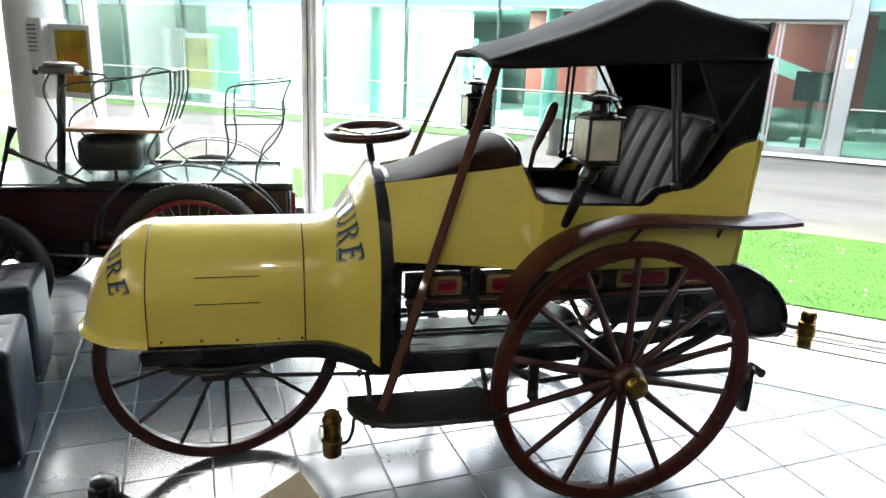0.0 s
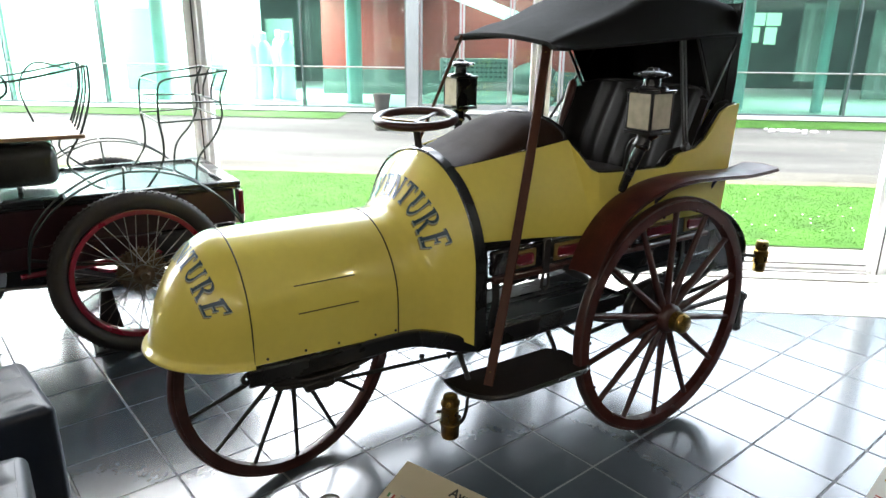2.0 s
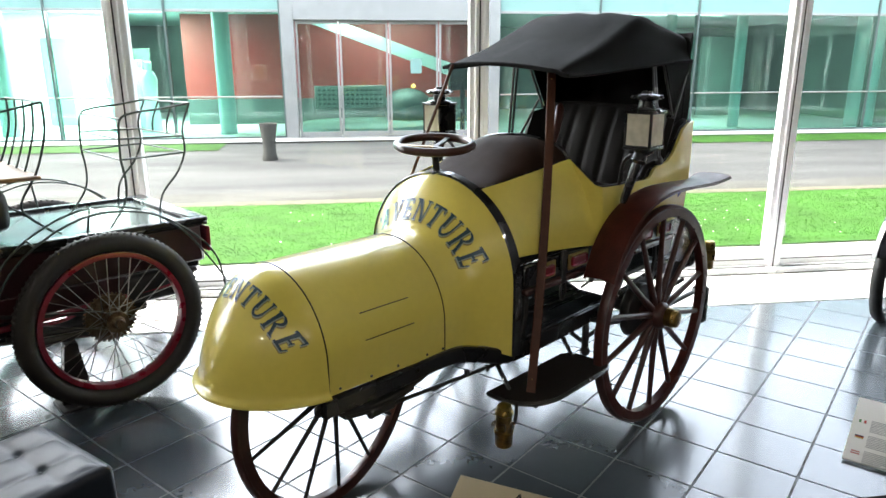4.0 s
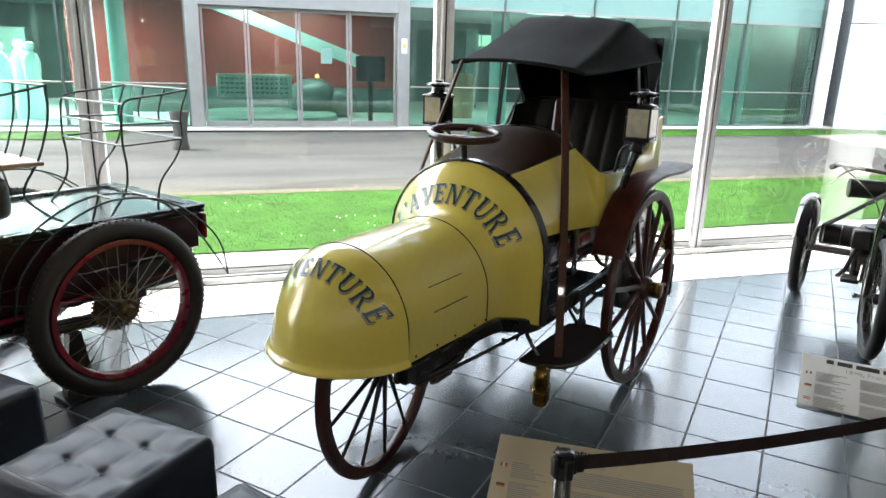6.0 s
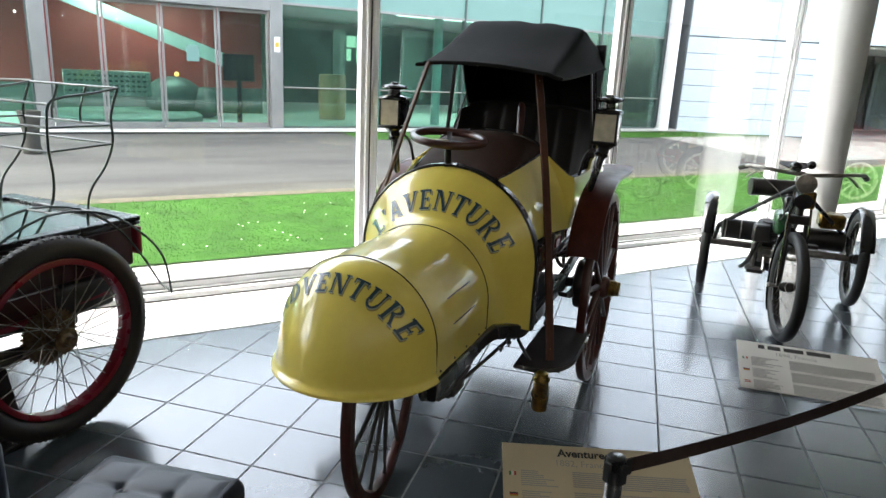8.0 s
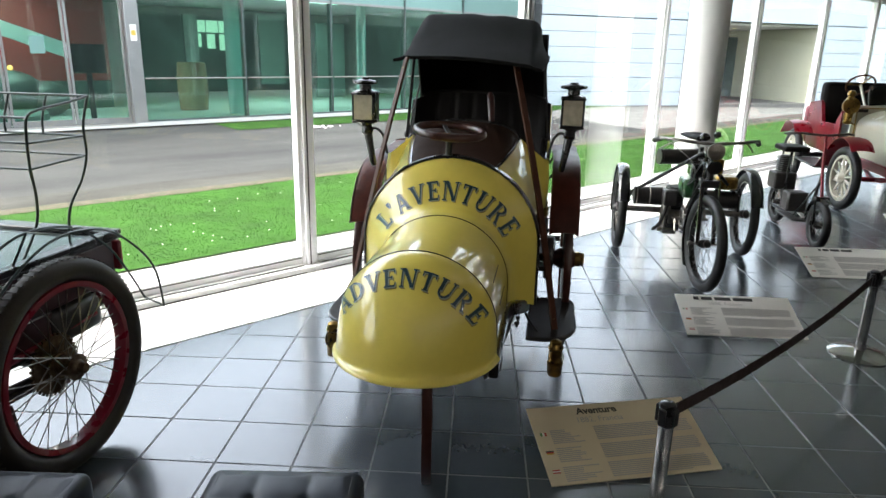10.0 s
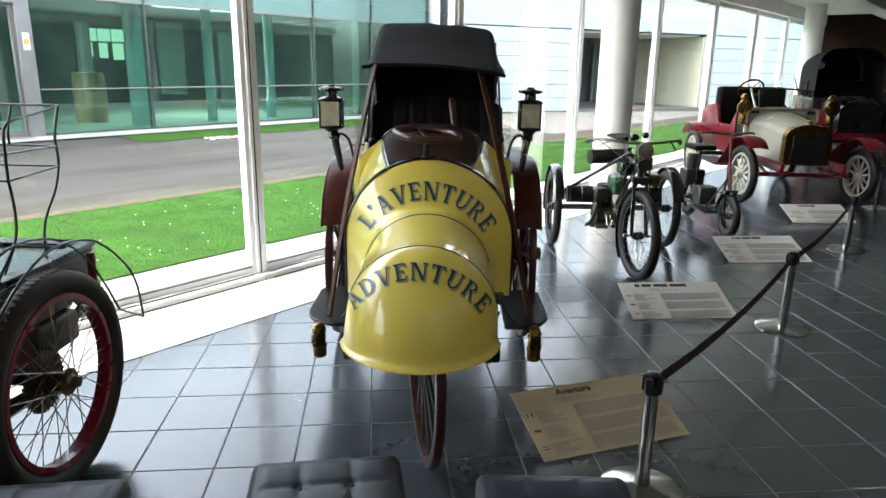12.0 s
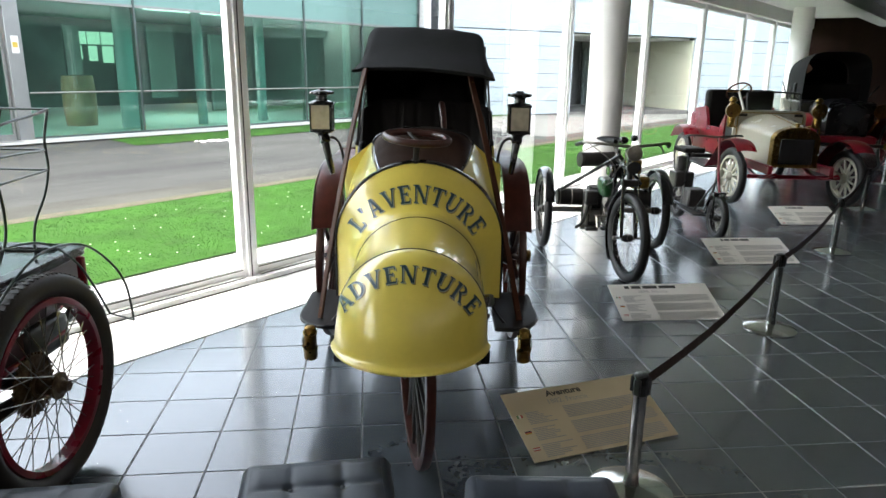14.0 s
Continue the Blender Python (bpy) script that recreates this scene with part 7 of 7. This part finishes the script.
part("footboard", Geo().box(0.30, 0.72, -0.11, 0.11, 0.155, 0.172, 0.005), IRON, sco)
part("steering_post", Geo().tube([(0.0, 0, 0.36), (0.10, 0, 0.62), (0.16, 0, 0.93)], 0.013, 10), CRIMSON, sco, "crimson steering post")
for y in (-0.05, 0.05):
    part("fork_blade", Geo().tube([(0.02, y, 0.42), (0.0, y, 0.20)], 0.010, 8), BLACK, sco)
part("fork_crown", Geo().box(0.0, 0.06, -0.06, 0.06, 0.40, 0.44, 0.006), BLACK, sco)
part("handlebar", Geo().tube(curve([(0.30, -0.28, 0.93), (0.22, -0.20, 0.945), (0.16, 0, 0.935), (0.22, 0.20, 0.945), (0.30, 0.28, 0.93)], 5), 0.010, 8), IRON, sco)
part("mudguard", Geo().shell([[(0.225 * math.cos(q), y, 0.2 + 0.225 * math.sin(q)) for y in (-0.035, 0, 0.035)] for q in [radians(a) for a in range(20, 130, 10)]], 0.003), BLACK, sco)
part("engine", Geo().box(0.86, 1.06, -0.10, 0.10, 0.34, 0.50, 0.02).lathe(fins, (0.96, 0, 0.48), (0, 0, 1), 16), IRON, sco)
part("seat_post", Geo().tube([(0.86, 0, 0.2), (0.82, 0, 0.72)], 0.013, 8), BLACK, sco)
part("saddle", Geo().box(0.68, 0.98, -0.11, 0.11, 0.72, 0.77, 0.02), HIDE, sco, "black leather saddle")
part("exhaust_box", Geo().box(0.50, 0.66, -0.09, 0.09, 0.20, 0.38, 0.015), IRON, sco)

# ---- red and cream open car ----
RED = pose(4.72, -5.54, 0, 0, 0, -9)
red = thing("red_and_cream_car", RED, "veteran open car with cream bonnet and red wings", "vintage car")
for x, y in ((0, 0.66), (0, -0.66), (1.95, 0.66), (1.95, -0.66)):
    w = spoked_wheel(red, "wheel", pose(x, y, 0.335, 0, 0, 6 if x == 0 else 0), 0.335, 0.045, 0.06, 12, (CREAM, DARKRUBBER, CREAM, CREAM), 0.06, 0.14, 0.014, "cream wooden spoked wheel with a black tyre", False, 0.03, False)
for y in (0.34, -0.34):
    part("chassis_rail", Geo().box(-0.30, 2.35, y - 0.025, y + 0.025, 0.40, 0.50, 0.008), CARRED, red)
    part("spring", Geo().tube(curve([(-0.42, y, 0.42), (-0.2, y, 0.35), (0.0, y, 0.33), (0.2, y, 0.35), (0.42, y, 0.42)], 5), 0, 8, False, (0.045, 0.025, (0, 1, 0))), CARRED, red)
part("axle", Geo().tube([(0, -0.62, 0.335), (0, 0.62, 0.335)], 0.025, 10), CARRED, red)
part("axle", Geo().tube([(1.95, -0.62, 0.335), (1.95, 0.62, 0.335)], 0.03, 10), IRON, red)


def arch_ring(x, w, z0, z1, zt, n=12):
    return [(x, -w, z0), (x, -w, z1)] + [(x, -w * math.cos(math.pi * i / n), z1 + (zt - z1) * math.sin(math.pi * i / n)) for i in range(1, n)] + [(x, w, z1), (x, w, z0)]


part("radiator", Geo().loft([arch_ring(-0.10, 0.26, 0.46, 0.78, 0.92), arch_ring(-0.02, 0.27, 0.45, 0.78, 0.93)], True, True), BRASS, red, "brass radiator shell")
part("radiator_core", Geo().box(-0.125, -0.101, -0.19, 0.19, 0.50, 0.79, 0.008), DARKRUBBER, red, "dark honeycomb radiator core")
part("radiator_cap", Geo().lathe([(0.022, 0.92), (0.022, 0.945), (0.034, 0.948), (0.034, 0.962), (0, 0.968)], (-0.06, 0, 0), (0, 0, 1), 14), BRASS, red)
part("bonnet", Geo().loft([arch_ring(-0.015, 0.27, 0.45, 0.78, 0.93), arch_ring(0.35, 0.32, 0.46, 0.82, 0.98), arch_ring(0.70, 0.38, 0.46, 0.84, 1.02)], True, True), CREAM, red, "cream tapering bonnet")
bulk = part("bulkhead", Geo().prism([(-0.44, 0.46), (0.44, 0.46), (0.44, 0.98), (0.425, 1.03), (0.38, 1.06), (-0.38, 1.06), (-0.425, 1.03), (-0.44, 0.98)], Matrix.Translation((0.705, 0, 0)) @ Matrix(((0, 0, 1, 0), (1, 0, 0, 0), (0, 1, 0, 0), (0, 0, 0, 1))), 0.04), CREAM, red, "upright cream bulkhead")
for y in (-0.34, 0.34):
    part("vent", Geo().box(0.690, 0.703, y - 0.05, y + 0.05, 0.985, 1.02, 0.003), IRON, bulk)
part("bulkhead_bead", Geo().tube([(0.70, -0.40, 0.50), (0.70, -0.40, 0.98), (0.70, -0.36, 1.03), (0.70, 0.36, 1.03), (0.70, 0.40, 0.98), (0.70, 0.40, 0.50)], 0.006, 6), BRASS, bulk)
part("scuttle", Geo().loft([arch_ring(0.75, 0.39, 0.46, 0.85, 1.03), arch_ring(0.95, 0.45, 0.46, 0.88, 1.06)], True, True), IRON, red)
for y in (-0.47, 0.43):
    part("body_side", Geo().prism([(0.95, 0.46), (2.15, 0.46), (2.2, 1.0), (1.75, 1.05), (1.6, 0.80), (1.15, 0.80), (0.95, 1.0)], pose(0, y + 0.04, 0, 90, 0, 0), 0.04), CARRED, red, "bright red body side")
part("body_floor", Geo().box(0.9, 2.2, -0.44, 0.44, 0.46, 0.50, 0.005), IRON, red)
part("tail", Geo().box(2.15, 2.4, -0.47, 0.47, 0.46, 0.95, 0.06), CARRED, red)
part("seat", Geo().box(1.35, 1.8, -0.42, 0.42, 0.56, 0.76, 0.04), HIDE, red)
part("seat_back", Geo().box(1.72, 1.92, -0.45, 0.45, 0.76, 1.28, 0.06), HIDE, red, "dark leather seat back")
for s in (-1, 1):
    wing_pts = curve([(-0.34, 0, 0.66), (-0.22, 0, 0.735), (-0.02, 0, 0.765), (0.2, 0, 0.71), (0.42, 0, 0.55), (0.66, 0, 0.36)], 5)
    part("front_wing", Geo().shell([[(p.x, s * (0.53 + 0.22 * j / 4), p.z + 0.015 * math.sin(math.pi * j / 4)) for j in range(5)] for p in wing_pts], 0.006), CARRED, red, "red front wing")
    wing_pts = curve([(1.66, 0, 0.64), (1.78, 0, 0.73), (1.97, 0, 0.765), (2.16, 0, 0.73), (2.34, 0, 0.58)], 5)
    part("rear_wing", Geo().shell([[(p.x, s * (0.53 + 0.22 * j / 4), p.z + 0.015 * math.sin(math.pi * j / 4)) for j in range(5)] for p in wing_pts], 0.006), CARRED, red, "red rear wing")
    part("running_board", Geo().box(0.68, 1.46, s * 0.5, s * 0.76, 0.335, 0.36, 0.005), IRON, red)
    lampb = part("acetylene_lamp", Geo().lathe([(0.0, -0.09), (0.06, -0.07), (0.085, 0.0), (0.09, 0.05), (0.075, 0.06), (0, 0.062)], (0.60, s * 0.52, 1.06), (-1, 0, 0), 20), BRASS, red, "polished brass side lamp")
    part("lamp_top", Geo().lathe([(0.05, 0.07), (0.03, 0.10), (0.05, 0.12), (0.03, 0.16), (0, 0.17)], (0.60, s * 0.52, 1.06), (0, 0, 1), 16), BRASS, lampb)
    part("lamp_reservoir", Geo().lathe([(0.03, 0.05), (0.05, 0.10), (0.04, 0.2), (0.0, 0.21)], (0.60, s * 0.52, 1.06), (0, 0, -1), 16), BRASS, lampb)
    part("lamp_stem", Geo().tube([(0.60, s * 0.52, 0.9), (0.72, s * 0.40, 0.84)], 0.012, 8), BRASS, lampb)
ax2 = Vector((0.75, 0, 0.66)).normalized()
sw = part("steering_wheel", Geo().torus((1.18, 0.25, 1.27), ax2, 0.15, 0.012, 36, 8), OAK, red, "wooden steering wheel")
part("steering_shaft", Geo().tube([(0.85, 0.25, 0.97), (1.18, 0.25, 1.27)], 0.016, 8), CREAM, sw)
for q in (0, 120, 240):
    d = Vector((0, 1, 0)) * math.cos(radians(q)) + ax2.cross(Vector((0, 1, 0))) * math.sin(radians(q))
    part("wheel_spoke", Geo().tube([(1.18, 0.25, 1.27), Vector((1.18, 0.25, 1.27)) + d * 0.15], 0.009, 6), BRASS, sw)
ws = part("windscreen", Geo().tube(curve([(0.90, -0.44, 1.05), (0.95, -0.44, 1.22), (0.97, -0.38, 1.27), (0.97, 0.16, 1.27), (0.95, 0.22, 1.22), (0.90, 0.22, 1.05)], 4), 0.012, 8), IRON, red, "low dark windscreen frame")
part("screen_glass", Geo().add([(0.91, -0.43, 1.07), (0.91, 0.21, 1.07), (0.96, 0.19, 1.255), (0.96, -0.41, 1.255), (0.915, -0.43, 1.07), (0.915, 0.21, 1.07), (0.965, 0.19, 1.255), (0.965, -0.41, 1.255)], [(0, 1, 2, 3), (7, 6, 5, 4), (0, 4, 5, 1), (1, 5, 6, 2), (2, 6, 7, 3), (3, 7, 4, 0)]), LAMPGLASS, ws, "", 0)
part("bonnet_hinge", Geo().tube([(-0.01, 0, 0.934), (0.70, 0, 1.024)], 0.006, 6), BRASS, red)

# ---- dark hooded car behind it ----
blk = thing("black_hooded_car", pose(7.6, -8.30, 0, 0, 0, -23), "dark veteran car with a raised black hood", "vintage car")
for x, y in ((0, 0.66), (0, -0.66), (2.1, 0.66), (2.1, -0.66)):
    spoked_wheel(blk, "wheel", pose(x, y, 0.40), 0.40, 0.05, 0.06, 12, (CARRED, DARKRUBBER, CARRED, BRASS), 0.06, 0.14, 0.014, "red wooden spoked wheel with a black tyre", False, 0.03, False)
part("chassis", Geo().box(-0.3, 2.5, -0.4, 0.4, 0.45, 0.56, 0.01), CARRED, blk)
part("axle", Geo().tube([(0, -0.64, 0.4), (0, 0.64, 0.4)], 0.03, 8).tube([(2.1, -0.64, 0.4), (2.1, 0.64, 0.4)], 0.03, 8), IRON, blk)
part("bonnet", Geo().loft([arch_ring(-0.1, 0.30, 0.56, 0.9, 1.05), arch_ring(0.7, 0.42, 0.56, 0.95, 1.12)], True, True), BLACK, blk)
part("body", Geo().box(0.7, 2.5, -0.60, 0.60, 0.56, 1.05, 0.05), BLACK, blk, "black lacquered body")
part("seat_back", Geo().box(1.5, 1.7, -0.55, 0.55, 1.05, 1.35, 0.05), HIDE, blk)
hr = [[(0.95 + 1.5 * i / 10, 0.52 * math.copysign(abs(math.sin(p)) ** 0.55, p), 1.0 + (0.89 - 0.10 * (i / 10) ** 2) * max(0, math.cos(p)) ** 0.32) for p in [math.pi * (j / 16 - 0.5) for j in range(17)]] for i in range(11)]
part("hood", Geo().shell(hr, 0.01), CLOTH, blk, "raised black canvas hood")
edge = [(0.50 * math.copysign(abs(math.sin(p)) ** 0.55, p), 1.0 + 0.78 * max(0, math.cos(p)) ** 0.32) for p in [math.pi * (j / 20 - 0.5) for j in range(21)]] + [(0.5 - j / 6, 1.0) for j in range(1, 6)]
light = [(0.26 - 0.13 * math.cos(a), 1.60 + 0.085 * math.sin(a)) for a in [math.atan2(z - 1.45, -y) for y, z in edge]]
part("hood_back", Geo().loft([[(2.43, y, z) for y, z in edge], [(2.43, y, z) for y, z in light], [(2.44, y, z) for y, z in light], [(2.44, y, z) for y, z in edge]], True, False), CLOTH, blk, "hood back with an oval light")
for y in (-0.7, 0.7):
    part("hood_iron", Geo().tube([(1.6, y * 0.9, 1.05), (1.1, y, 1.34)], 0.012, 6).tube([(1.6, y * 0.9, 1.05), (1.9, y, 1.36)], 0.012, 6), IRON, blk)
    part("wing", Geo().shell([[(p.x, math.copysign(0.5 + 0.3 * j / 4, y), p.z) for j in range(5)] for p in curve([(-0.5, 0, 0.6), (-0.35, 0, 0.84), (0.0, 0, 0.9), (0.4, 0, 0.7), (0.8, 0, 0.42)], 5)], 0.006), CARRED, blk)
    part("head_lamp", Geo().lathe([(0, -0.1), (0.08, -0.06), (0.11, 0.04), (0, 0.05)], (-0.15, y * 0.62, 0.95), (-1, 0, 0), 18).tube([(-0.15, y * 0.62, 0.85), (0.0, y * 0.5, 0.56)], 0.012, 6), BRASS, blk, "brass head lamp")

# ---- on the column: a white cabinet with a yellow picture panel ----
cab = thing("wall_cabinet", WALL @ pose(-2.88, -0.60, 1.07), "white ventilated cabinet with a yellow picture panel on the column", "cabinet")
part("case", Geo().box(-0.09, 0.09, -0.11, 0.11, 0, 0.58, 0.01), WHITEFRAME, cab)
for k in range(7):
    part("vent_slat", Geo().box(-0.065, 0.04, -0.116, -0.111, 0.34 + 0.03 * k, 0.352 + 0.03 * k, 0.002), STEELGREY, cab)
panel = part("picture_panel", Geo().box(0.091, 0.13, -0.05, -0.01, 0.02, 0.54, 0.004).box(0.48, 0.515, -0.05, -0.01, 0.02, 0.54, 0.004).box(0.13, 0.48, -0.05, -0.01, 0.02, 0.06, 0.004).box(0.13, 0.48, -0.05, -0.01, 0.50, 0.54, 0.004), WHITEFRAME, cab, "framed yellow and red picture panel")
part("print", Geo().box(0.13, 0.48, -0.034, -0.022, 0.06, 0.50), PICTURE, panel, "", 0)
part("flame_shape", Geo().prism([(-0.10, 0.05), (0.08, 0.05), (0.11, 0.20), (0.05, 0.30), (0.0, 0.22), (-0.06, 0.32), (-0.12, 0.17)], pose(0.31, -0.035, 0.07, 90, 0, 0), 0.002), ORANGE, panel)

# ---- ceiling lamps ----
def downlight(x, y, watts, ceiling=HIGH_CEIL):
    d = thing("downlight", pose(x, y, ceiling), "small round recessed ceiling downlight, lit", "ceiling lamp", "ceiling downlights")
    part("trim_ring", Geo().lathe([(0.045, -0.001), (0.06, -0.012), (0.075, -0.008), (0.078, -0.001), (0.045, -0.001)], (0, 0, 0), (0, 0, 1), 24), WHITEFRAME, d)
    part("bulb", Geo().lathe([(0, -0.008), (0.044, -0.006), (0.044, -0.001)], (0, 0, 0), (0, 0, 1), 20), COOLGLOW, d)
    ld = bpy.data.lights.new("downlight_beam", "SPOT")
    ld.energy, ld.spot_size, ld.spot_blend, ld.shadow_soft_size, ld.color = watts, radians(105), 0.6, 0.05, (1.0, 0.66, 0.36)
    lo = new("downlight_beam", ld)
    lo.parent = d
    lo.matrix_basis = pose(0, 0, -0.03)


for x, y, watts in ((-4.6, 0.4, 5), (-6.2, 1.6, 5), (-0.4, -3.3, 1.0), (1.6, -5.2, 1.5)):
    downlight(x, y, watts)


def spotlight(x, y, watts, aim):
    """A spotlight on a rod under the ceiling, its head turned to the exhibit."""
    s = thing("track_spotlight", pose(x, y, CEIL), "small white spotlight hung on a rod from the ceiling, lit", "spotlight", "exhibit spotlights")
    d = (Vector(aim) - Vector((x, y, CEIL - 0.14))).normalized()
    part("arm", Geo().tube([(0, 0, HIGH_CEIL - CEIL - 0.002), (0, 0, -0.14)], 0.010, 8), WHITEFRAME, s)
    part("head", Geo().lathe([(0, -0.07), (0.03, -0.07), (0.045, -0.05), (0.05, 0.07), (0.044, 0.07), (0.04, 0.045)], Vector((0, 0, -0.14)), d, 20), WHITEFRAME, s)
    part("bulb", Geo().lathe([(0.039, 0.046), (0, 0.05)], Vector((0, 0, -0.14)), d, 16), COOLGLOW, s)
    ld = bpy.data.lights.new("spot_beam", "SPOT")
    ld.energy, ld.spot_size, ld.spot_blend, ld.shadow_soft_size, ld.color = watts, radians(38), 0.8, 0.05, (1.0, 0.95, 0.86)
    lo = new("spot_beam", ld)
    lo.parent = s
    lo.matrix_basis = Matrix.Translation(Vector((0, 0, -0.14)) + d * 0.09) @ d.to_track_quat("-Z", "Y").to_matrix().to_4x4()


for x, y, watts, aim in ((-4.9, -2.6, 4, (-0.4, -0.9, 0.85)), (-5.6, -1.0, 4, (-0.3, -0.9, 0.85)), (-4.3, -4.2, 3, (-0.3, -0.9, 0.85)), (-2.6, -5.0, 5.0, (0.6, -1.1, 0.9))):
    spotlight(x, y, watts, aim)
pend = thing("pendant_lamp", WALL @ pose(16.6, -4.35, 0), "small warm glowing pendant lamp", "pendant lamp")
part("cord", Geo().tube([(0, 0, 2.45), (0, 0, CEIL)], 0.006, 6), IRON, pend)
part("shade", Geo().lathe([(0.03, 2.46), (0.07, 2.40), (0.11, 2.28), (0.105, 2.28), (0.065, 2.39), (0.03, 2.45), (0.03, 2.46)], (0, 0, 0), (0, 0, 1), 20), BRASS, pend)
part("bulb", Geo().ball((0, 0, 2.33), 0.06, 14, 8), WARMGLOW, pend)

# ---- floor tiles, nearest ones singly ----
def tile_mesh(name, half, depth):
    h, c = half, 0.0016
    vs = [(sx * (h - c), sy * (h - c), 0) for sx, sy in ((-1, -1), (1, -1), (1, 1), (-1, 1))] + [(sx * h, sy * h, -c) for sx, sy in ((-1, -1), (1, -1), (1, 1), (-1, 1))] + [(sx * h, sy * h, -depth) for sx, sy in ((-1, -1), (1, -1), (1, 1), (-1, 1))]
    fs = [(0, 1, 2, 3)] + [(4 + i, 4 + (i + 1) % 4, (i + 1) % 4, i) for i in range(4)] + [(8 + i, 8 + (i + 1) % 4, 4 + (i + 1) % 4, 4 + i) for i in range(4)]
    return vs, fs


PITCH = 0.30
vs, fs = tile_mesh("tile", PITCH / 2 - 0.0035, 0.012)
one = Geo().add(vs, fs).mesh("tile", TILE, 0)
rest = Geo()
inverse = WALL.inverted()
rng = random.Random(4)
for i in range(-30, 70):
    for j in range(-70, 26):
        x, y = (i + 0.5) * PITCH, (j + 0.5) * PITCH
        q = inverse @ Vector((x, y, 0))
        if not (S0 - 0.15 < q.x < S1 + 0.15 and NBACK - 0.15 < q.y < -0.53):
            continue
        at = pose(x, y, rng.uniform(-0.0006, 0.0004), rng.uniform(-0.12, 0.12), rng.uniform(-0.12, 0.12), 0)
        if -1.8 < x < 2.7 and -3.6 < y < 1.2:
            ob = part("tile", one, TILE, floor)
            ob.matrix_basis = inverse @ at
        else:
            rest.add(vs, fs, inverse @ at)
ob = part("tiles", rest, TILE, floor, "blue-grey glazed floor tiles", 0)
tagged(ob, kind="stuff")
